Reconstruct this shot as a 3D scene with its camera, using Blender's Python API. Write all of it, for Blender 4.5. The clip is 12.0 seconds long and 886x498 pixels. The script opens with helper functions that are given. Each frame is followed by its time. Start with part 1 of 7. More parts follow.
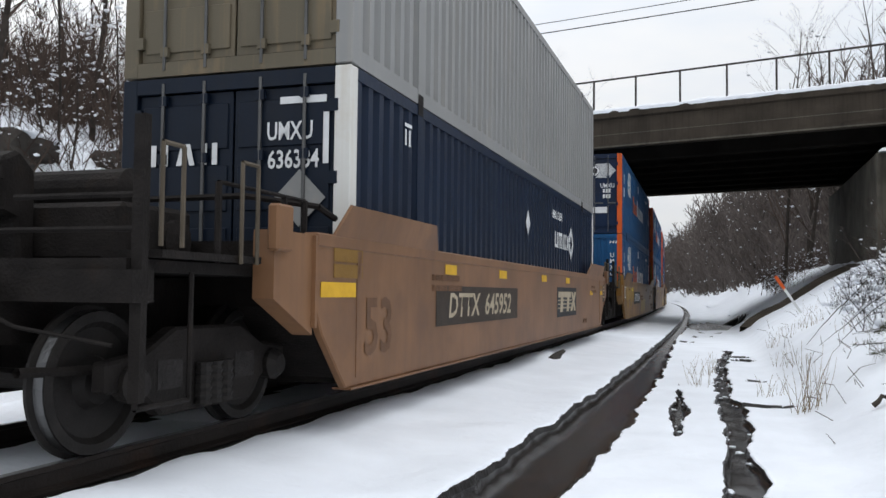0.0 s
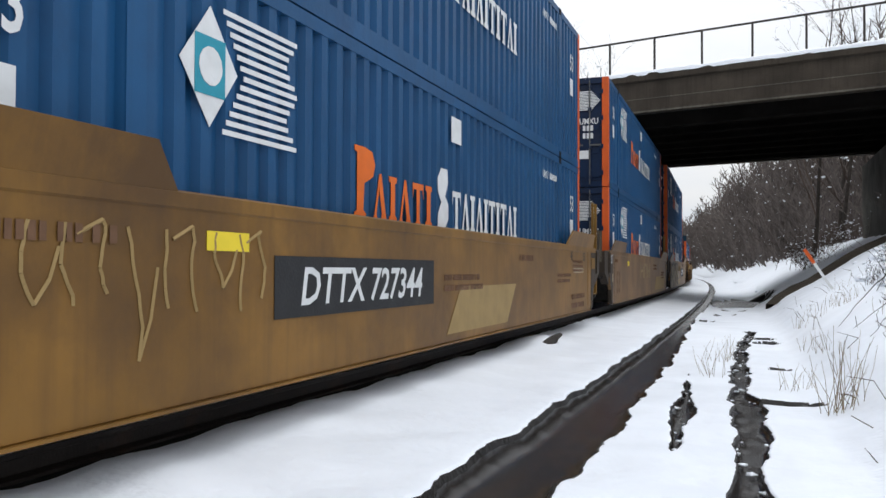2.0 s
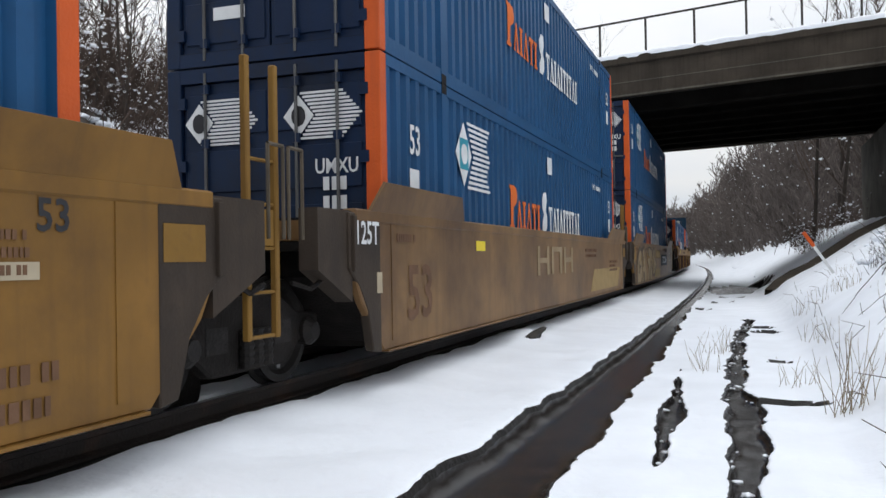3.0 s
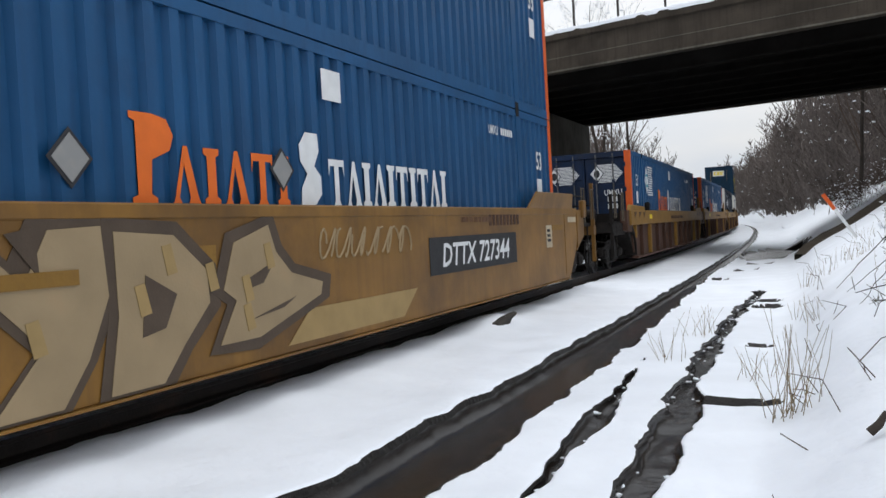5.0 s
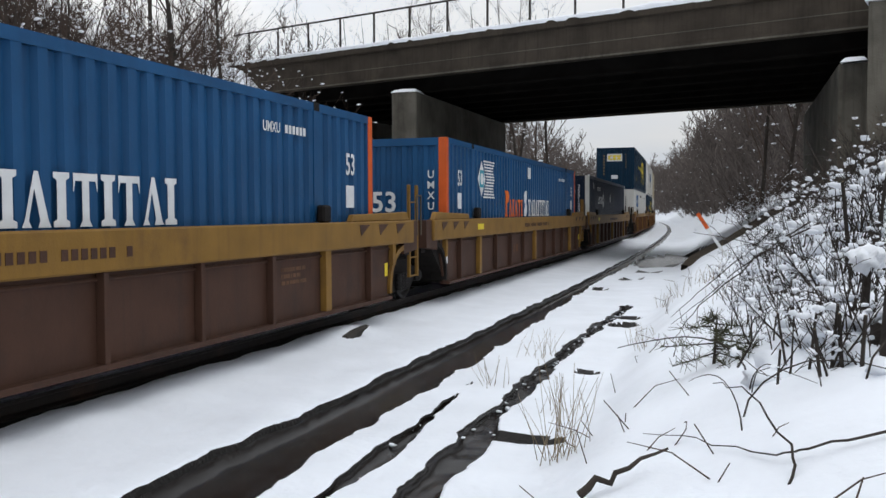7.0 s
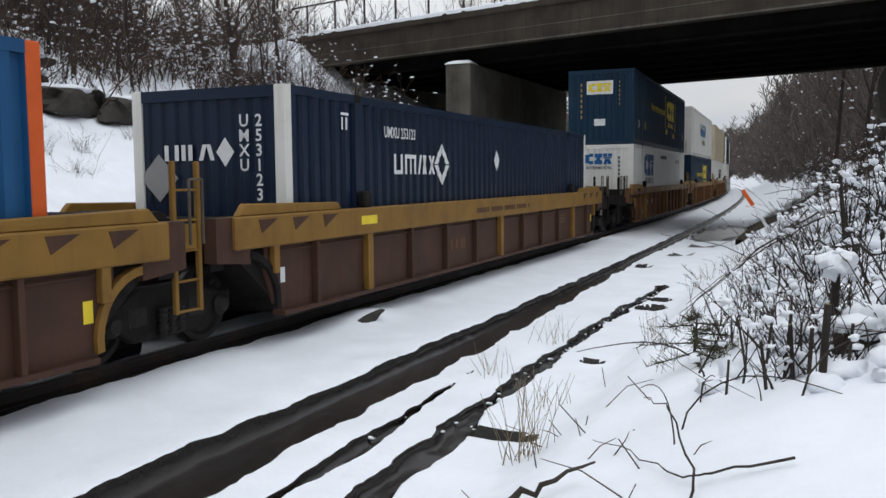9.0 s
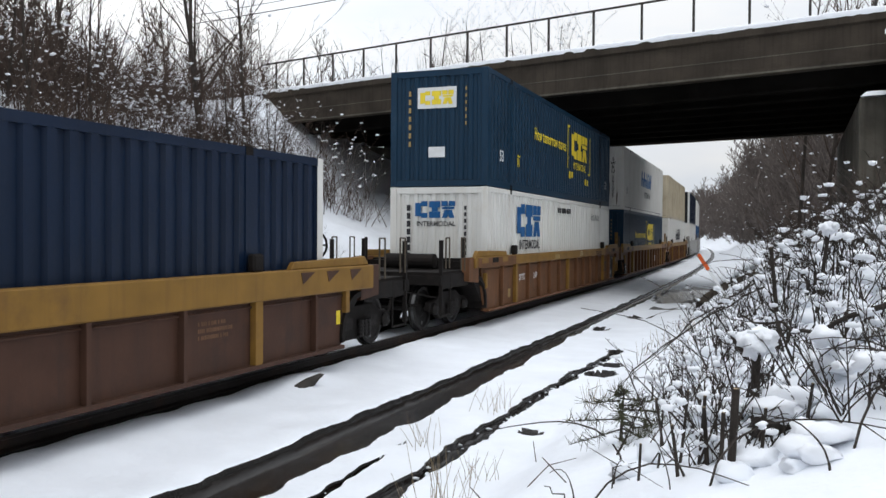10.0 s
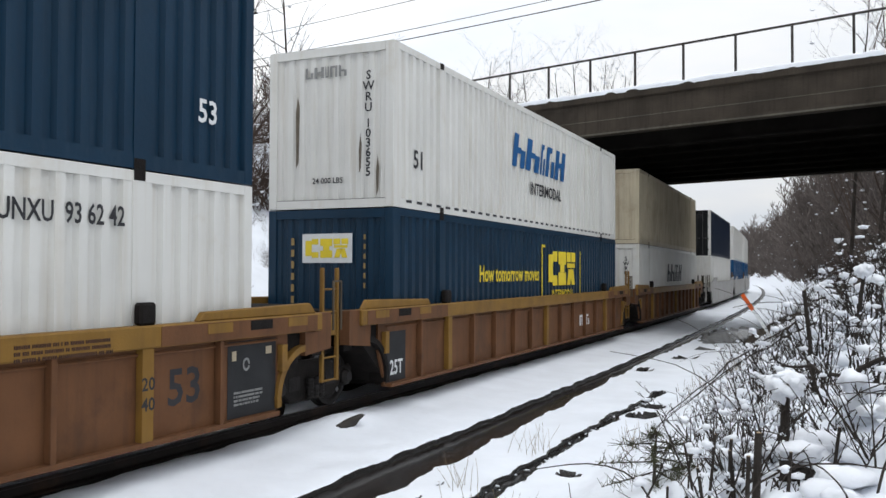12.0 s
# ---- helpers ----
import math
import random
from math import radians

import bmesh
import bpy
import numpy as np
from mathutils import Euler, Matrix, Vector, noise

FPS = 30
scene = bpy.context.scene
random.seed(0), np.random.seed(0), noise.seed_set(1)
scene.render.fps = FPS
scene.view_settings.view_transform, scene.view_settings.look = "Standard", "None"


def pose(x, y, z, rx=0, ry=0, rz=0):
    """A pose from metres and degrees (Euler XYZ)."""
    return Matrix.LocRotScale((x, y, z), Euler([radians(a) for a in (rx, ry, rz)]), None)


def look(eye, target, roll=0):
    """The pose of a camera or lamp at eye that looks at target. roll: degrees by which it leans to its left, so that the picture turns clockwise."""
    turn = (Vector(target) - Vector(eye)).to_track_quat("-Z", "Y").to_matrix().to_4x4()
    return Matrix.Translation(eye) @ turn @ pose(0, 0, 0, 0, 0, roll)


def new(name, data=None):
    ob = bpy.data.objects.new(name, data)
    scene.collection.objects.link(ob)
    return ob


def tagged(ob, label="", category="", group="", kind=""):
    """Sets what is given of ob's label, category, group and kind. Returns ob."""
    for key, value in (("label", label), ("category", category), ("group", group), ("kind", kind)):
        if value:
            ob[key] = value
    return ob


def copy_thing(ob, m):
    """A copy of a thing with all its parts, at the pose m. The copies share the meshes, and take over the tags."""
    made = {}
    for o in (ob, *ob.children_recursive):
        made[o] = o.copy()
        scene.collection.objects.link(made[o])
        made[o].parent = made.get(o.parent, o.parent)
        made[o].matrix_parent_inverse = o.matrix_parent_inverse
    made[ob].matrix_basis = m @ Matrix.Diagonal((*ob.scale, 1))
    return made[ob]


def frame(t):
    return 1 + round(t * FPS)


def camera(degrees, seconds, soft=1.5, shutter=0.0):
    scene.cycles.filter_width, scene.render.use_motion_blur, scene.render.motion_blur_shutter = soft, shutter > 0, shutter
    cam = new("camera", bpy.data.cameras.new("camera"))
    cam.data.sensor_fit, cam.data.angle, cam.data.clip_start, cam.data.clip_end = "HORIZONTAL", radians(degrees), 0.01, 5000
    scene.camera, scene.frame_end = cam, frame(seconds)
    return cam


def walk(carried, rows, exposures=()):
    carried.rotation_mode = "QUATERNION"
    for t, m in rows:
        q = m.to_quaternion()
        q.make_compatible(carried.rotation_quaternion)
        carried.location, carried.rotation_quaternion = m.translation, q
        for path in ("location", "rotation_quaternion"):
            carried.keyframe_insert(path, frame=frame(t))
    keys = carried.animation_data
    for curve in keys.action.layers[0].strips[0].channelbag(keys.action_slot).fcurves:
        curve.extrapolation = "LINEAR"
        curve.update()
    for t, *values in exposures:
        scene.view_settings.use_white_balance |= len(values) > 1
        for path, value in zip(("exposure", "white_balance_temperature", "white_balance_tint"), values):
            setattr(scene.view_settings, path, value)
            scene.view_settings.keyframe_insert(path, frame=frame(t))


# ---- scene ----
cam = camera(54.4, 12.0)
PATH = [
    (0, (3.99, -3.708, 1.084), (3.356, -1.814, 1.184), 0.6),
    (0.5, (4.083, -3.229, 1.087), (3.333, -1.377, 1.172), -1.2),
    (1, (4.104, -2.697, 1.106), (3.481, -0.797, 1.146), -2.1),
    (1.5, (4.152, -2.209, 1.092), (3.477, -0.327, 1.065), -0.4),
    (2, (4.127, -1.672, 1.082), (3.435, 0.204, 1.129), 0.2),
    (2.5, (4.129, -1.102, 1.076), (3.489, 0.793, 1.092), -1.0),
    (3, (4.16, -0.62, 1.08), (3.47, 1.257, 1.107), -1.0),
    (3.2, (4.167, -0.405, 1.104), (3.412, 1.447, 1.122), -0.9),
    (4.8, (5.055, 0.629, 1.226), (4.202, 2.437, 1.164), -1.6),
    (5, (5.154, 0.648, 1.246), (4.347, 2.478, 1.206), -3.1),
    (5.5, (5.465, 0.786, 1.308), (4.682, 2.623, 1.209), -2.2),
    (6, (5.75, 0.939, 1.571), (5.116, 2.835, 1.618), -3.2),
    (6.5, (6.038, 0.821, 1.674), (5.512, 2.746, 1.813), -1.7),
    (7, (6.273, 0.917, 1.691), (5.614, 2.804, 1.606), -0.2),
    (7.2, (6.308, 1.017, 1.642), (5.581, 2.878, 1.542), -0.8),
    (8.8, (7.103, 1.181, 1.947), (6.341, 3.022, 1.777), 0.3),
    (9, (7.132, 1.205, 1.988), (6.313, 3.022, 1.824), -0.5),
    (9.5, (7.336, 1.369, 1.984), (6.512, 3.191, 1.947), -0.7),
    (10, (7.473, 1.641, 2.093), (6.704, 3.487, 2.057), 0.4),
    (10.5, (7.575, 1.539, 2.11), (6.696, 3.334, 2.048), 0.6),
    (11, (7.642, 1.582, 2.142), (6.766, 3.379, 2.1), 1.3),
    (11.5, (7.647, 1.516, 2.146), (6.764, 3.311, 2.149), -0.1),
    (12, (7.666, 1.485, 2.146), (6.799, 3.286, 2.199), 0.2),
]
walk(cam, [(t, look(e, a, r)) for t, e, a, r in PATH], exposures=[(0, -0.14), (0.5, 0.02), (2, 0.02), (3.2, -0.06), (5, -0.08), (5.5, -0.28), (6, -0.34), (6.5, -0.44), (7, -0.28), (8.8, -0.34), (9, -0.34), (9.6, -0.08), (11, -0.12), (12, -0.06)])

# ---- world, sun, exposure ----
world = bpy.data.worlds.new("overcast_sky")
scene.world = world
world.use_nodes = True
wn, wl = world.node_tree.nodes, world.node_tree.links
sky = wn.new("ShaderNodeTexSky")
sky.sky_type, sky.sun_disc = "NISHITA", False
sky.sun_elevation, sky.sun_rotation = radians(32), radians(-60)
sky.air_density, sky.dust_density = 1.0, 4.0
grey = wn.new("ShaderNodeHueSaturation")
grey.inputs["Saturation"].default_value = 0.22
grey.inputs["Value"].default_value = 0.25
wl.new(sky.outputs[0], grey.inputs["Color"])
wco = wn.new("ShaderNodeTexCoord")
wmap = wn.new("ShaderNodeMapping")
wmap.inputs["Scale"].default_value = (1.6, 1.6, 5.0)
wl.new(wco.outputs["Generated"], wmap.inputs["Vector"])
cloud = wn.new("ShaderNodeTexNoise")
cloud.inputs["Scale"].default_value, cloud.inputs["Detail"].default_value = 2.2, 6.0
wl.new(wmap.outputs[0], cloud.inputs["Vector"])
deck_ramp = wn.new("ShaderNodeValToRGB")
deck_ramp.color_ramp.elements[0].position, deck_ramp.color_ramp.elements[1].position = 0.36, 0.62
deck_ramp.color_ramp.elements[0].color = (0.80, 0.87, 0.97, 1)
deck_ramp.color_ramp.elements[1].color = (0.955, 0.975, 1.0, 1)
wl.new(cloud.outputs["Fac"], deck_ramp.inputs["Fac"])
# an overcast sky is brightest overhead
split = wn.new("ShaderNodeSeparateXYZ")
wl.new(wco.outputs["Generated"], split.inputs[0])
rise = wn.new("ShaderNodeMapRange")
rise.inputs[1].default_value, rise.inputs[2].default_value = 0.0, 1.0
rise.inputs[3].default_value, rise.inputs[4].default_value = 0.78, 1.75
wl.new(split.outputs["Z"], rise.inputs[0])
lift = wn.new("ShaderNodeMix")
lift.data_type, lift.blend_type = "RGBA", "MULTIPLY"
lift.inputs["Factor"].default_value = 1.0
wl.new(deck_ramp.outputs[0], lift.inputs[6])
wl.new(rise.outputs[0], lift.inputs[7])
wmix = wn.new("ShaderNodeMix")
wmix.data_type, wmix.blend_type = "RGBA", "MIX"
wmix.inputs["Factor"].default_value = 0.88
wl.new(grey.outputs[0], wmix.inputs[6])
wl.new(lift.outputs[2], wmix.inputs[7])
wl.new(wmix.outputs[2], wn["Background"].inputs["Color"])
wn["Background"].inputs["Strength"].default_value = 1.0
sun = new("sun", bpy.data.lights.new("sun", "SUN"))
sun.data.energy, sun.data.angle, sun.data.color = 0.5, radians(40), (1.0, 0.97, 0.92)
sun.matrix_world = look((12, 5, 40), (0, 20, 0))

# ---- materials ----


def mat(name, color, rough=0.6, metal=0.0, var=0.18, scale=3.0, dirt=None, dirt_amount=0.5, dirt_scale=1.2, streak=0.0,
        bump=0.25, bump_scale=40.0, spec=0.2, island=0.0, rand=0.0):
    """A painted or natural surface: base colour, tone variation, dirt patches, vertical streaks and fine relief."""
    m = bpy.data.materials.new(name)
    m.use_nodes = True
    n, l = m.node_tree.nodes, m.node_tree.links
    b = n["Principled BSDF"]
    co = n.new("ShaderNodeTexCoord")
    n1 = n.new("ShaderNodeTexNoise")
    n1.inputs["Scale"].default_value, n1.inputs["Detail"].default_value = scale, 5.0
    l.new(co.outputs["Object"], n1.inputs["Vector"])
    mr = n.new("ShaderNodeMapRange")
    mr.inputs[1].default_value, mr.inputs[2].default_value = 0.25, 0.75
    mr.inputs[3].default_value, mr.inputs[4].default_value = 1 - var, 1 + var
    l.new(n1.outputs["Fac"], mr.inputs[0])
    fac = mr.outputs[0]
    if island or rand:
        if island:
            g = n.new("ShaderNodeNewGeometry")
            src = g.outputs["Random Per Island"]
        else:
            g = n.new("ShaderNodeObjectInfo")
            src = g.outputs["Random"]
        r2 = n.new("ShaderNodeMapRange")
        a = island or rand
        r2.inputs[3].default_value, r2.inputs[4].default_value = 1 - a, 1 + a
        l.new(src, r2.inputs[0])
        mm = n.new("ShaderNodeMath")
        mm.operation = "MULTIPLY"
        l.new(fac, mm.inputs[0])
        l.new(r2.outputs[0], mm.inputs[1])
        fac = mm.outputs[0]
    mul = n.new("ShaderNodeMix")
    mul.data_type, mul.blend_type = "RGBA", "MULTIPLY"
    mul.inputs["Factor"].default_value = 1.0
    mul.inputs[6].default_value = (*color, 1)
    l.new(fac, mul.inputs[7])
    out = mul.outputs[2]
    if dirt:
        n2 = n.new("ShaderNodeTexNoise")
        n2.inputs["Scale"].default_value, n2.inputs["Detail"].default_value, n2.inputs["Roughness"].default_value = dirt_scale, 9.0, 0.65
        l.new(co.outputs["Object"], n2.inputs["Vector"])
        rr = n.new("ShaderNodeMapRange")
        rr.inputs[1].default_value, rr.inputs[2].default_value = 0.68 - 0.3 * dirt_amount, 0.82 - 0.2 * dirt_amount
        rr.inputs[4].default_value = min(0.9, dirt_amount + 0.2)
        l.new(n2.outputs["Fac"], rr.inputs[0])
        dm = n.new("ShaderNodeMix")
        dm.data_type = "RGBA"
        l.new(rr.outputs[0], dm.inputs["Factor"])
        l.new(out, dm.inputs[6])
        dm.inputs[7].default_value = (*dirt, 1)
        out = dm.outputs[2]
        if streak:
            mp = n.new("ShaderNodeMapping")
            mp.inputs["Scale"].default_value = (9.0, 9.0, 0.45)
            l.new(co.outputs["Object"], mp.inputs["Vector"])
            n3 = n.new("ShaderNodeTexNoise")
            n3.inputs["Scale"].default_value, n3.inputs["Detail"].default_value = 1.0, 6.0
            l.new(mp.outputs[0], n3.inputs["Vector"])
            r3 = n.new("ShaderNodeMapRange")
            r3.inputs[1].default_value, r3.inputs[2].default_value, r3.inputs[4].default_value = 0.5, 0.8, streak
            l.new(n3.outputs["Fac"], r3.inputs[0])
            sm = n.new("ShaderNodeMix")
            sm.data_type = "RGBA"
            l.new(r3.outputs[0], sm.inputs["Factor"])
            l.new(out, sm.inputs[6])
            sm.inputs[7].default_value = (*dirt, 1)
            out = sm.outputs[2]
    l.new(out, b.inputs["Base Color"])
    b.inputs["Roughness"].default_value, b.inputs["Metallic"].default_value = rough, metal
    b.inputs["Specular IOR Level"].default_value = spec
    if bump:
        n4 = n.new("ShaderNodeTexNoise")
        n4.inputs["Scale"].default_value, n4.inputs["Detail"].default_value = bump_scale, 6.0
        l.new(co.outputs["Object"], n4.inputs["Vector"])
        bp = n.new("ShaderNodeBump")
        bp.inputs["Strength"].default_value, bp.inputs["Distance"].default_value = bump, 0.02
        l.new(n4.outputs["Fac"], bp.inputs["Height"])
        l.new(bp.outputs[0], b.inputs["Normal"])
    return m


GRIME = (0.03, 0.025, 0.02)
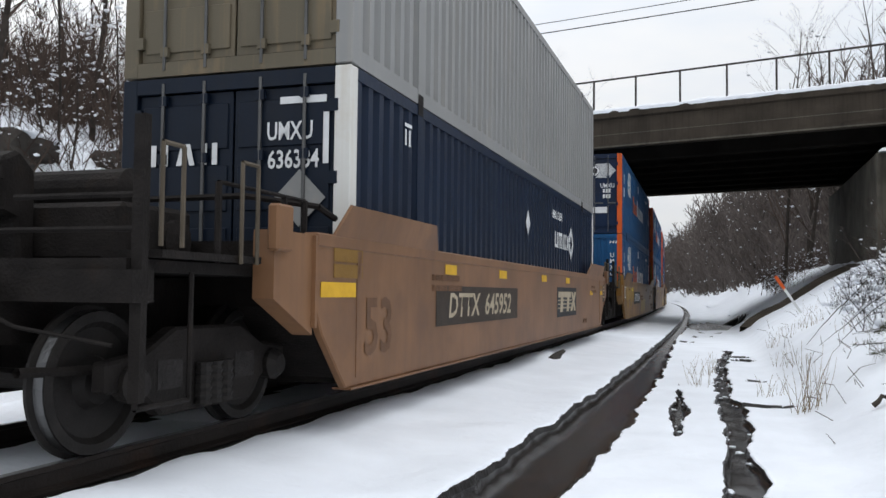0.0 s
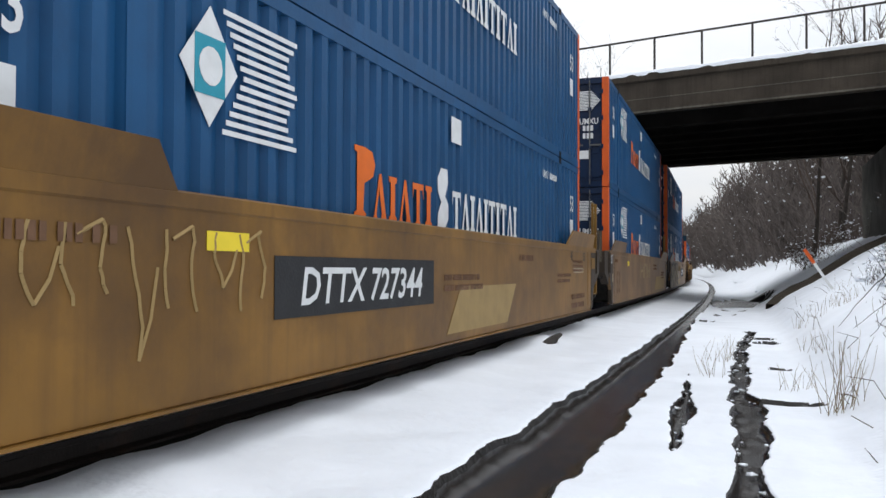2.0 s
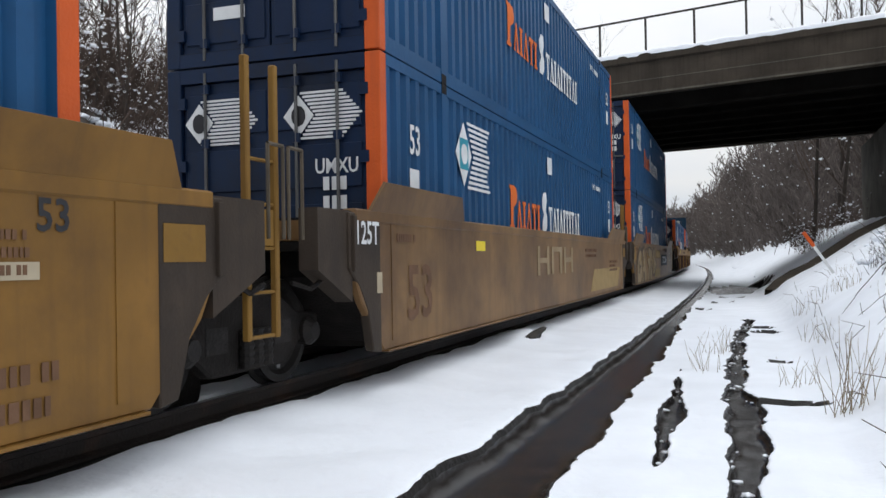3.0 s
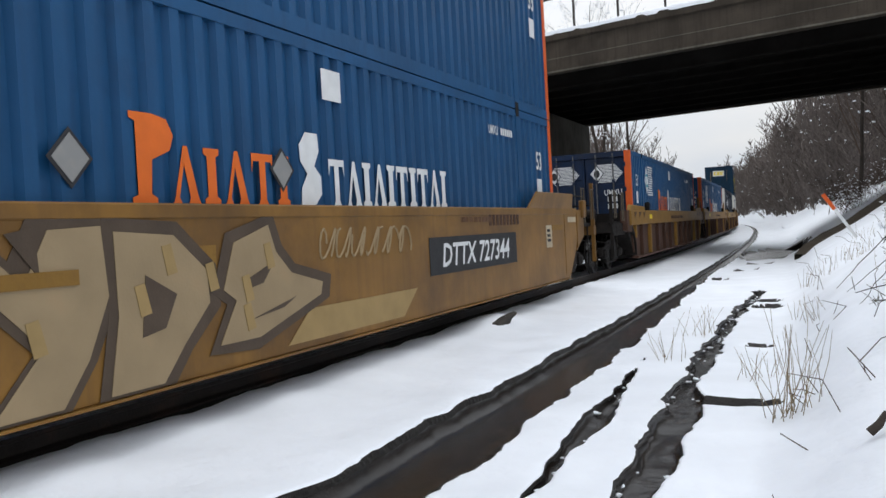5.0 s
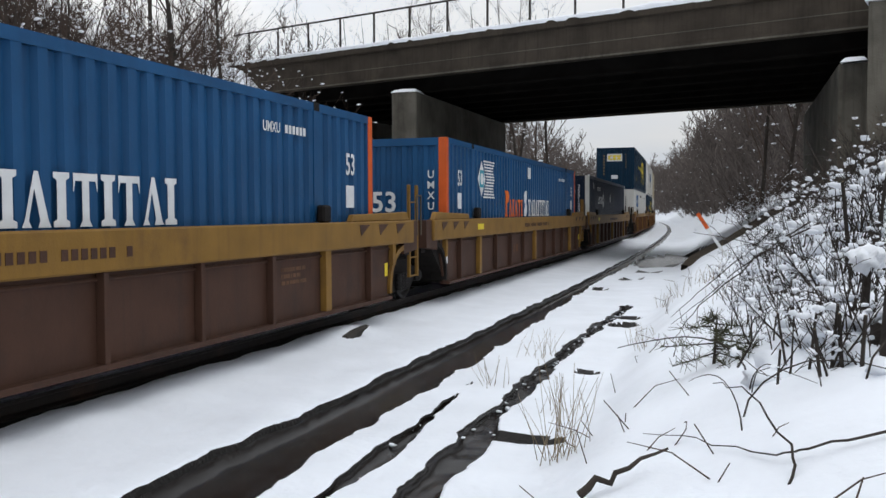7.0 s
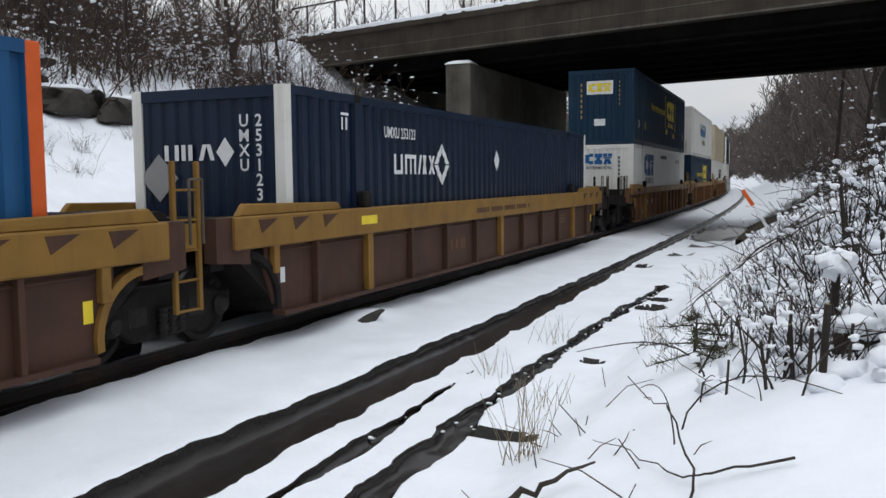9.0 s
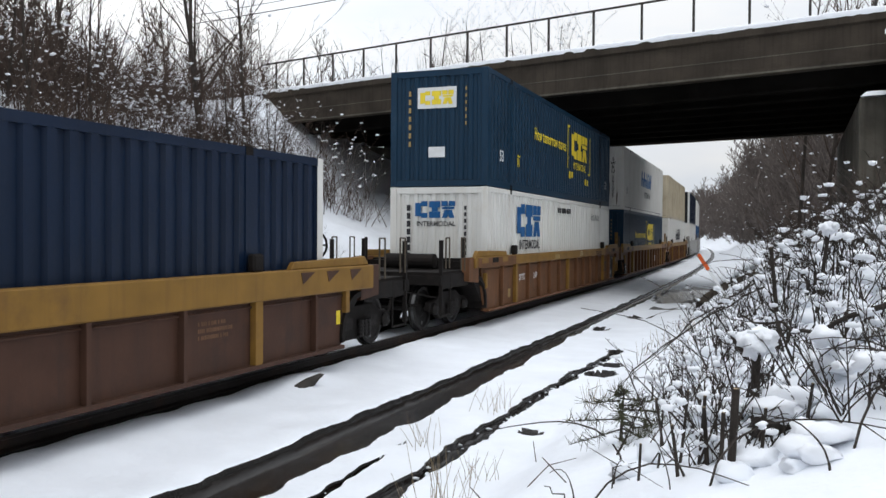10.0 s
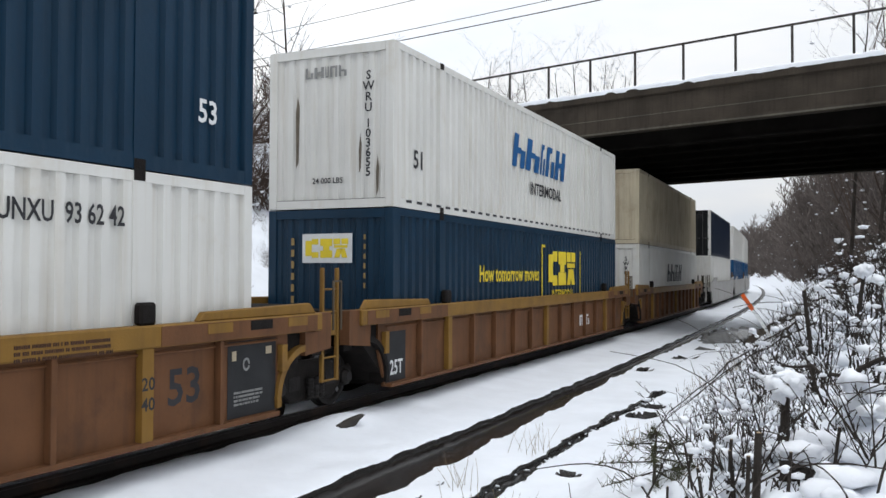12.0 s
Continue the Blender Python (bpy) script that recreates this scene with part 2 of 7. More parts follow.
M = dict(
    snow=mat("snow", (0.82, 0.85, 0.90), 0.75, var=0.06, scale=1.2, bump=0.9, bump_scale=9, spec=0.25),
    snow_cap=mat("snow_cap", (0.85, 0.87, 0.91), 0.75, var=0.04, scale=4, bump=0.4, bump_scale=25, spec=0.25),
    mud=mat("wet_mud", (0.0095, 0.008, 0.0068), 0.42, var=0.5, scale=6, dirt=(0.026, 0.022, 0.019), dirt_amount=0.4, dirt_scale=5, bump=1.0, bump_scale=22, spec=0.22),
    water=mat("ditch_water", (0.0125, 0.0095, 0.0080), 0.26, var=0.35, scale=2, dirt=(0.006, 0.0052, 0.0048), dirt_amount=0.6, dirt_scale=2.5, bump=0.25, bump_scale=16, spec=0.25),
    ballast=mat("track_ballast", (0.02, 0.018, 0.017), 0.9, var=0.4, scale=9, bump=1.0, bump_scale=30),
    rail=mat("rail_steel", (0.018, 0.014, 0.012), 0.6, 0.3, var=0.3, dirt=(0.07, 0.035, 0.02), dirt_amount=0.5, bump=0.3),
    railtop=mat("rail_head_steel", (0.32, 0.32, 0.33), 0.35, 0.9, var=0.15),
    tie=mat("creosoted_tie", (0.05, 0.04, 0.033), 0.9, var=0.3, scale=12, bump=0.8),
    wheel=mat("wheel_steel", (0.018, 0.016, 0.015), 0.6, 0.4, var=0.3, scale=6, dirt=GRIME, dirt_amount=0.5),
    tread=mat("wheel_tread", (0.14, 0.14, 0.14), 0.35, 0.9, var=0.15),
    grimy=mat("grimy_steel", (0.013, 0.011, 0.010), 0.75, 0.1, var=0.4, scale=5, dirt=(0.024, 0.016, 0.011), dirt_amount=0.4, dirt_scale=3, bump=0.5, spec=0.12),
    tan=mat("tan_well_paint", (0.182, 0.102, 0.040), 0.5, var=0.28, scale=1.2, dirt=(0.075, 0.040, 0.020), dirt_amount=0.7, dirt_scale=0.45, streak=0.45, bump=0.15, bump_scale=6, spec=0.2),
    tan_red=mat("faded_red_tan_well_paint", (0.178, 0.091, 0.045), 0.5, var=0.24, scale=1.2, dirt=(0.11, 0.06, 0.04), dirt_amount=0.5, dirt_scale=0.9, streak=0.4, bump=0.15, bump_scale=6, spec=0.2),
    tan_yel=mat("ochre_well_paint", (0.185, 0.094, 0.021), 0.5, var=0.28, scale=1.2, dirt=(0.08, 0.043, 0.018), dirt_amount=0.7, dirt_scale=0.45, streak=0.45, bump=0.15, bump_scale=6, spec=0.2),
    brown=mat("brown_well_paint", (0.0602, 0.0290, 0.0186), 0.65, var=0.2, scale=2, dirt=(0.03, 0.02, 0.016), dirt_amount=0.5, dirt_scale=1.3, streak=0.5, bump=0.2, bump_scale=25),
    rust=mat("rusty_well_paint", (0.1234, 0.0548, 0.0238), 0.65, var=0.2, scale=2, dirt=(0.05, 0.027, 0.016), dirt_amount=0.5, dirt_scale=1.3, streak=0.5, bump=0.2, bump_scale=25),
    yellow=mat("yellow_chord_paint", (0.2000, 0.1077, 0.0222), 0.6, var=0.15, scale=2, dirt=(0.09, 0.045, 0.02), dirt_amount=0.42, dirt_scale=1.2, streak=0.35, bump=0.15),
    greywell=mat("pale_grey_well_paint", (0.33, 0.32, 0.30), 0.6, var=0.14, scale=2, dirt=(0.15, 0.12, 0.10), dirt_amount=0.4, dirt_scale=1.2, streak=0.4),
    charcoal=mat("charcoal_stencil_panel", (0.0230, 0.0235, 0.0250), 0.65, var=0.25, scale=3, dirt=(0.09, 0.07, 0.055), dirt_amount=0.3),
    navy=mat("navy_container_paint", (0.0034, 0.0110, 0.0295), 0.42, var=0.16, scale=1.0, dirt=(0.012, 0.016, 0.024), dirt_amount=0.25, dirt_scale=1.0, streak=0.25, bump=0.12, bump_scale=15),
    # darker copy of the navy side colour, for a container's ends
    navy_dark=mat("dark_navy_container_end", (0.0022, 0.0066, 0.0160), 0.45, var=0.2, scale=1.2, dirt=(0.008, 0.009, 0.011), dirt_amount=0.4, dirt_scale=1.2, streak=0.3, bump=0.12),
    teal_navy=mat("steel_blue_container_paint", (0.0037, 0.0236, 0.0490), 0.42, var=0.16, scale=1.0, dirt=(0.03, 0.05, 0.07), dirt_amount=0.25, dirt_scale=1.0, streak=0.25, bump=0.12, bump_scale=15),
    blue=mat("blue_container_paint", (0.0095, 0.0640, 0.158), 0.45, var=0.18, scale=0.9, dirt=(0.010, 0.038, 0.095), dirt_amount=0.42, dirt_scale=0.8, streak=0.4, bump=0.12, bump_scale=15),
    # darker, dirtier copy of the blue side colour, for the containers' ends
    blue_dark=mat("deep_blue_container_end", (0.0034, 0.0140, 0.0430), 0.5, var=0.22, scale=1.2, dirt=(0.010, 0.012, 0.018), dirt_amount=0.6, dirt_scale=1.2, streak=0.4, bump=0.12),
    cream=mat("stained_cream_container_paint", (0.46, 0.40, 0.29), 0.55, var=0.12, scale=0.9, dirt=(0.20, 0.14, 0.075), dirt_amount=0.42, dirt_scale=0.6, streak=0.5, bump=0.12),
    railing=mat("brown_railing_paint", (0.075, 0.06, 0.042), 0.6, var=0.3, scale=4, dirt=(0.03, 0.022, 0.016), dirt_amount=0.4),
    faintmark=mat("faint_stencil", (0.128, 0.068, 0.038), 0.65, var=0.3, scale=4, bump=0.1),
    stain=mat("dark_run_stain", (0.12, 0.10, 0.075), 0.7, var=0.4, scale=5, bump=0.1),
    black=mat("black_door_paint", (0.0065, 0.0070, 0.0080), 0.55, var=0.3, scale=1.5, dirt=(0.06, 0.055, 0.05), dirt_amount=0.4, dirt_scale=1.4, streak=0.3),
    white=mat("white_container_paint", (0.6129, 0.6048, 0.5715), 0.5, var=0.06, scale=1.0, dirt=(0.45, 0.38, 0.28), dirt_amount=0.25, dirt_scale=0.9, streak=0.35, bump=0.1, bump_scale=15),
    pale=mat("pale_grey_container_paint", (0.2295, 0.2295, 0.2246), 0.5, var=0.06, scale=1.0, dirt=(0.33, 0.30, 0.25), dirt_amount=0.25, dirt_scale=0.9, streak=0.3, bump=0.1, bump_scale=15),
    beige=mat("dirty_beige_container_paint", (0.108, 0.092, 0.064), 0.55, var=0.12, scale=0.9, dirt=(0.25, 0.17, 0.09), dirt_amount=0.42, dirt_scale=0.7, streak=0.55, bump=0.12),
    orange=mat("orange_post_paint", (0.527, 0.089, 0.017), 0.5, var=0.12, scale=3, dirt=(0.25, 0.06, 0.03), dirt_amount=0.25, streak=0.3),
    wpaint=mat("white_marking_paint", (0.6290, 0.6375, 0.6375), 0.6, var=0.1, scale=5, dirt=(0.40, 0.40, 0.38), dirt_amount=0.25, dirt_scale=4, bump=0.1),
    ypaint=mat("yellow_marking_paint", (0.72, 0.55, 0.04), 0.6, var=0.1, scale=5, dirt=(0.4, 0.27, 0.05), dirt_amount=0.25, dirt_scale=4, bump=0.1),
    amber=mat("amber_marking_paint", (0.62, 0.36, 0.025), 0.6, var=0.15, scale=5, dirt=(0.35, 0.2, 0.05), dirt_amount=0.3, dirt_scale=4, bump=0.1),
    opaint=mat("orange_marking_paint", (0.62, 0.13, 0.02), 0.6, var=0.1, scale=5, bump=0.1),
    bpaint=mat("blue_marking_paint", (0.012, 0.085, 0.23), 0.6, var=0.1, scale=5, bump=0.1),
    tealpaint=mat("teal_marking_paint", (0.03, 0.25, 0.33), 0.6, var=0.1, scale=5, bump=0.1),
    kpaint=mat("dark_marking_paint", (0.03, 0.03, 0.033), 0.6, var=0.2, scale=5, bump=0.1),
    fadepaint=mat("faded_pale_paint", (0.29, 0.20, 0.085), 0.65, var=0.15, scale=3, dirt=(0.30, 0.19, 0.09), dirt_amount=0.4, dirt_scale=3, bump=0.1),
    graf=mat("graffiti_pale_paint", (0.27, 0.20, 0.115), 0.6, var=0.15, scale=2, dirt=(0.30, 0.2, 0.11), dirt_amount=0.4, dirt_scale=2, bump=0.1),
    grafdark=mat("graffiti_dark_outline", (0.07, 0.05, 0.035), 0.6, var=0.2, scale=3, bump=0.1),
    creampaint=mat("weathered_cream_paint", (0.40, 0.335, 0.235), 0.65, var=0.2, scale=3, dirt=(0.22, 0.15, 0.09), dirt_amount=0.45, dirt_scale=2.5, bump=0.1),
    endpanel=mat("sooty_brown_end_paint", (0.040, 0.029, 0.021), 0.65, var=0.3, scale=2, dirt=(0.018, 0.014, 0.012), dirt_amount=0.5, dirt_scale=1.5, streak=0.4, bump=0.2),
    galv=mat("galvanised_rod", (0.10, 0.10, 0.098), 0.5, 0.5, var=0.15),
    concrete=mat("weathered_concrete", (0.052, 0.042, 0.032), 0.9, var=0.4, scale=0.8, dirt=(0.018, 0.015, 0.012), dirt_amount=0.55, dirt_scale=0.5, streak=0.6, bump=0.6, bump_scale=14),
    concrete2=mat("pale_concrete", (0.105, 0.096, 0.078), 0.9, var=0.4, scale=0.8, dirt=(0.035, 0.03, 0.024), dirt_amount=0.5, dirt_scale=0.5, streak=0.6, bump=0.6, bump_scale=14),
    # near-black and without gloss: the shade under the deck is put into this colour
    soffit=mat("shade_dark_underside", (0.013, 0.0118, 0.0105), 0.9, var=0.3, scale=1.0, dirt=(0.008, 0.007, 0.006), dirt_amount=0.4, spec=0.0),
    fence=mat("dark_fence_steel", (0.05, 0.045, 0.042), 0.7, 0.2, var=0.25, dirt=(0.09, 0.06, 0.04), dirt_amount=0.4),
    bark=mat("grey_bark", (0.040, 0.033, 0.028), 0.95, var=0.35, scale=4, dirt=(0.11, 0.10, 0.09), dirt_amount=0.35, dirt_scale=3, bump=0.9, bump_scale=25, rand=0.25),
    twig=mat("brown_twigs", (0.070, 0.050, 0.040), 0.95, var=0.3, scale=2, bump=0.0, rand=0.25),
    farwood=mat("far_woods", (0.125, 0.106, 0.096), 1.0, var=0.35, scale=0.15, bump=0.0, island=0.35),
    needle=mat("pine_needles", (0.060, 0.062, 0.034), 0.8, var=0.3, scale=5, bump=0.0, island=0.3),
    grass=mat("dry_grass", (0.2400, 0.1860, 0.1140), 0.9, var=0.25, scale=5, bump=0.0, island=0.3),
    rock=mat("dark_rock", (0.0500, 0.0450, 0.0400), 0.9, var=0.35, scale=2, dirt=(0.04, 0.036, 0.032), dirt_amount=0.5, dirt_scale=1.5, bump=1.0, bump_scale=9),
    stub=mat("cut_wood", (0.33, 0.25, 0.16), 0.9, var=0.25, scale=9, bump=0.4),
    wire=mat("black_cable", (0.02, 0.02, 0.02), 0.7, var=0.1, bump=0.0),
)

# ---- builders ----


def part(name, bm, material, parent, label="", at=None):
    """Links a bmesh, or a mesh, as one object under a thing or a part."""
    if isinstance(bm, bpy.types.Mesh):
        me = bm
    else:
        me = bpy.data.meshes.new(name)
        bm.to_mesh(me)
        bm.free()
    if material is not None and not me.materials:
        me.materials.append(M[material])
    ob = new(name, me)
    ob.parent = parent
    if at is not None:
        ob.matrix_basis = at
    if label:
        tagged(ob, label)
    return ob


def thing(name, label, category, group="", kind="", at=None):
    ob = new(name)
    ob.empty_display_size = 0.2
    if at is not None:
        ob.matrix_basis = at
    return tagged(ob, label, category, group, kind)


def box(bm, x0, x1, y0, y1, z0, z1):
    vs = [bm.verts.new((x, y, z)) for x in (x0, x1) for y in (y0, y1) for z in (z0, z1)]
    for f in ((0, 1, 3, 2), (4, 6, 7, 5), (0, 4, 5, 1), (2, 3, 7, 6), (0, 2, 6, 4), (1, 5, 7, 3)):
        bm.faces.new([vs[i] for i in f])
    return vs


def boxes(*bs, bevel=0.0):
    bm = bmesh.new()
    for b in bs:
        box(bm, *b)
    if bevel:
        bmesh.ops.bevel(bm, geom=list(bm.edges), offset=bevel, segments=1, affect="EDGES", profile=0.5)
    return bm


def prism(outline, axis, a, b, bevel=0.0):
    """An outline of 2D points drawn out along an axis from a to b. Axis x: points are (y, z); y: (x, z); z: (x, y)."""
    bm = bmesh.new()
    put = {"x": lambda p, q: (q, p[0], p[1]), "y": lambda p, q: (p[0], q, p[1]), "z": lambda p, q: (p[0], p[1], q)}[axis]
    va, vb = [bm.verts.new(put(p, a)) for p in outline], [bm.verts.new(put(p, b)) for p in outline]
    bm.faces.new(va)
    bm.faces.new(vb[::-1])
    k = len(outline)
    for i in range(k):
        bm.faces.new((va[i], vb[i], vb[(i + 1) % k], va[(i + 1) % k]))
    bmesh.ops.recalc_face_normals(bm, faces=list(bm.faces))
    if bevel:
        bmesh.ops.bevel(bm, geom=list(bm.edges), offset=bevel, segments=1, affect="EDGES", profile=0.5)
    return bm


def lathe(profile, axis="x", n=24, caps=True):
    """A turned shape; profile: (along, radius) pairs, closed at both ends."""
    bm = bmesh.new()
    rings = []
    for u, r in profile:
        ring = []
        for i in range(n):
            a = 2 * math.pi * i / n
            c, s = r * math.cos(a), r * math.sin(a)
            ring.append(bm.verts.new({"x": (u, c, s), "y": (c, u, s), "z": (c, s, u)}[axis]))
        rings.append(ring)
    for p, q in zip(rings, rings[1:]):
        for i in range(n):
            bm.faces.new((p[i], p[(i + 1) % n], q[(i + 1) % n], q[i]))
    if caps:
        bm.faces.new(rings[0][::-1])
        bm.faces.new(rings[-1])
    bmesh.ops.recalc_face_normals(bm, faces=list(bm.faces))
    return bm


def tube_mesh(name, segs, sides=4):
    """One mesh of tapered rods. segs: rows of p0, p1, r0, r1."""
    s = np.asarray(segs, float)
    p0, p1, r0, r1 = s[:, 0:3], s[:, 3:6], s[:, 6], s[:, 7]
    d = p1 - p0
    d /= np.linalg.norm(d, axis=1, keepdims=True) + 1e-9
    ref = np.where(np.abs(d[:, 2:3]) > 0.9, [[1.0, 0, 0]], [[0, 0, 1.0]])
    u = np.cross(d, ref)
    u /= np.linalg.norm(u, axis=1, keepdims=True) + 1e-9
    v = np.cross(d, u)
    a = np.arange(sides) * 2 * np.pi / sides
    ring = u[:, None] * np.cos(a)[None, :, None] + v[:, None] * np.sin(a)[None, :, None]
    va, vb = p0[:, None] + ring * r0[:, None, None], p1[:, None] + ring * r1[:, None, None]
    verts = np.concatenate([va, vb], 1).reshape(-1, 3)
    i = np.arange(sides)
    quad = np.stack([i, (i + 1) % sides, (i + 1) % sides + sides, i + sides], 1)
    faces = (quad[None] + (np.arange(len(s)) * 2 * sides)[:, None, None]).reshape(-1, 4)
    me = bpy.data.meshes.new(name)
    me.from_pydata(verts.tolist(), [], faces.tolist())
    return me


def rods(*paths, r=0.015, sides=6):
    """Round bars along paths of points."""
    segs = []
    for p in paths:
        for a, b in zip(p, p[1:]):
            segs.append((*a, *b, r, r))
    return tube_mesh("rods", segs, sides)


def bent_rod(name, pts, radii, material, parent, sides=2):
    """One round, tapering rod along a line of points."""
    c = bpy.data.curves.new(name, "CURVE")
    c.dimensions, c.bevel_depth, c.bevel_resolution, c.use_fill_caps = "3D", 1.0, sides, True
    sp = c.splines.new("POLY")
    sp.points.add(len(pts) - 1)
    for q, p, r in zip(sp.points, pts, radii):
        q.co, q.radius = (*p, 1.0), r
    c.materials.append(M[material])
    ob = new(name, c)
    ob.parent = parent
    return ob


FONTS = {}


def text_mesh(s, size, align="CENTER", bold=0.018):
    key = (s, size, align, bold)
    if key not in FONTS:
        c = bpy.data.curves.new("text", "FONT")
        c.body, c.size, c.align_x, c.resolution_u, c.offset = s, size, align, 2, bold * size
        o = bpy.data.objects.new("text", c)
        scene.collection.objects.link(o)
        bpy.context.view_layer.update()
        FONTS[key] = bpy.data.meshes.new_from_object(o.evaluated_get(bpy.context.evaluated_depsgraph_get()))
        bpy.data.objects.remove(o)
    return FONTS[key].copy()


def lettering(s, size, material, parent, m, label="", name="lettering", squeeze=1.0, slant=0.0):
    me = text_mesh(s, size)
    if squeeze != 1.0:
        me.transform(Matrix.Diagonal((squeeze, 1, 1, 1)))
    if slant:
        me.transform(Matrix(((1, slant, 0, 0), (0, 1, 0, 0), (0, 0, 1, 0), (0, 0, 0, 1))))
    me.materials.clear()
    return part(name, me, material, parent, label, m)


def on_side(x, y, z):
    """A pose on a face that looks to +x: text runs towards +y."""
    return Matrix.Translation((x, y, z)) @ Matrix(((0, 0, 1, 0), (1, 0, 0, 0), (0, 1, 0, 0), (0, 0, 0, 1)))


def on_end(x, y, z):
    """A pose on a face that looks to -y: text runs towards +x."""
    return Matrix.Translation((x, y, z)) @ pose(0, 0, 0, 90, 0, 0)


def flat(*outlines):
    """Flat shapes in the plane of a pose, 4 mm thick."""
    bm = bmesh.new()
    for o in outlines:
        va = [bm.verts.new((p[0], p[1], 0.004)) for p in o]
        vb = [bm.verts.new((p[0], p[1], 0.0)) for p in o]
        bm.faces.new(va)
        k = len(o)
        for i in range(k):
            bm.faces.new((va[i], vb[i], vb[(i + 1) % k], va[(i + 1) % k]))
    bmesh.ops.recalc_face_normals(bm, faces=list(bm.faces))
    return bm


def rect(x0, x1, y0, y1, lean=0.0):
    return [(x0, y0), (x1, y0), (x1 + lean, y1), (x0 + lean, y1)]


def mark_bars(widths, height, gap, seed, stem=0.3):
    """A row of plain bar marks: two stems and a cross bar each."""
    rnd = random.Random(seed)
    out, x = [], 0.0
    for w in widths:
        s = w * stem
        out += [rect(x, x + s, 0, height), rect(x + w - s, x + w, 0, height * rnd.choice((1, 1, 0.55)))]
        k = rnd.choice((0.0, 0.42, 0.82))
        out.append(rect(x + s + 0.001, x + w - s - 0.001, k * height, (k + 0.18) * height))
        x += w + gap
    return [[(p[0] - (x - gap) / 2, p[1]) for p in o] for o in out]


# ---- the track's line: a wide left-hand curve ----
R_CURVE, X_TRACK = 1250.0, -0.75
WHEEL_R = 0.47


def on_track(s, z=0.0):
    """The pose on the track's centre line, s metres along."""
    a = s / R_CURVE
    return pose(X_TRACK - R_CURVE * (1 - math.cos(a)), R_CURVE * math.sin(a), z, 0, 0, math.degrees(a))


def bend(y):
    """How far the track has swung to the left at y."""
    return R_CURVE - math.sqrt(R_CURVE**2 - min(abs(y), R_CURVE * 0.8) ** 2)

# ---- ground ----


def nz(x, y, k=1.0, seed=0.0):
    return noise.noise((x * k, y * k, seed))


def smooth(a, b, v):
    t = min(1.0, max(0.0, (v - a) / (b - a)))
    return t * t * (3 - 2 * t)


def edges(y):
    """Where the ditch's and the long puddle's edges run at y."""
    left = 2.16 + 0.04 * smooth(3, 8, y) + 0.05 * nz(1, y, 0.8, 3) + 0.035 * nz(1, y, 3.2, 4) + 0.02 * nz(1, y, 9.0, 5)
    right = 2.72 + 0.09 * (1 - smooth(5, 9, y)) + 0.13 * smooth(3, 7, y) * (1 - smooth(12, 17, y)) - 0.12 * smooth(14, 24, y) + 0.08 * nz(2, y, 0.7, 6) + 0.07 * nz(2, y, 2.3, 7) + 0.03 * nz(2, y, 6.5, 8)
    c = 3.98 + 0.10 * math.sin(y * 0.35)
    k = 0.5 + 0.25 * smooth(4, 9, y)
    w = 0.13 - 0.002 * max(0, y - 5) - 0.5 * max(0, y - 20)
    pl = c - w - k * (0.16 * nz(3, y, 0.8, 9) + 0.09 * nz(3, y, 2.4, 10) + 0.04 * nz(3, y, 7.0, 11))
    pr = c + w + k * (0.18 * nz(4, y, 0.7, 12) + 0.10 * nz(4, y, 2.6, 13) + 0.05 * nz(4, y, 6.0, 14))
    q = 1 - ((y - 8.1) / 2.9) ** 2
    w2 = 0.10 * math.sqrt(q) + 0.09 * nz(5, y, 1.1, 15) + 0.05 * nz(5, y, 3.4, 16) if q > 0 else 0.0
    m = 3.45 - 0.045 * (y - 6.0) + 0.05 * nz(6, y, 0.9, 17)
    w2 = max(0.004, w2)
    lo = max(right + 0.15, m - w2)
    hi = max(lo + 0.008, m + w2)
    pl = max(pl, hi + 0.12)
    return left, right, lo, hi, pl, max(pr, pl + 0.01)


NOMINAL = (1.6, 2.13, 2.60, 3.00, 3.26, 3.78, 4.20, 4.9)


def fit_column(v, e):
    """Moves a column of the ground's grid with the edges."""
    if not 1.6 < v < 4.9:
        return v
    real = (1.6, *e, 4.9)
    for a, b, p, q in zip(NOMINAL, NOMINAL[1:], real, real[1:]):
        if v <= b:
            return p + (q - p) * (v - a) / (b - a)
    return v


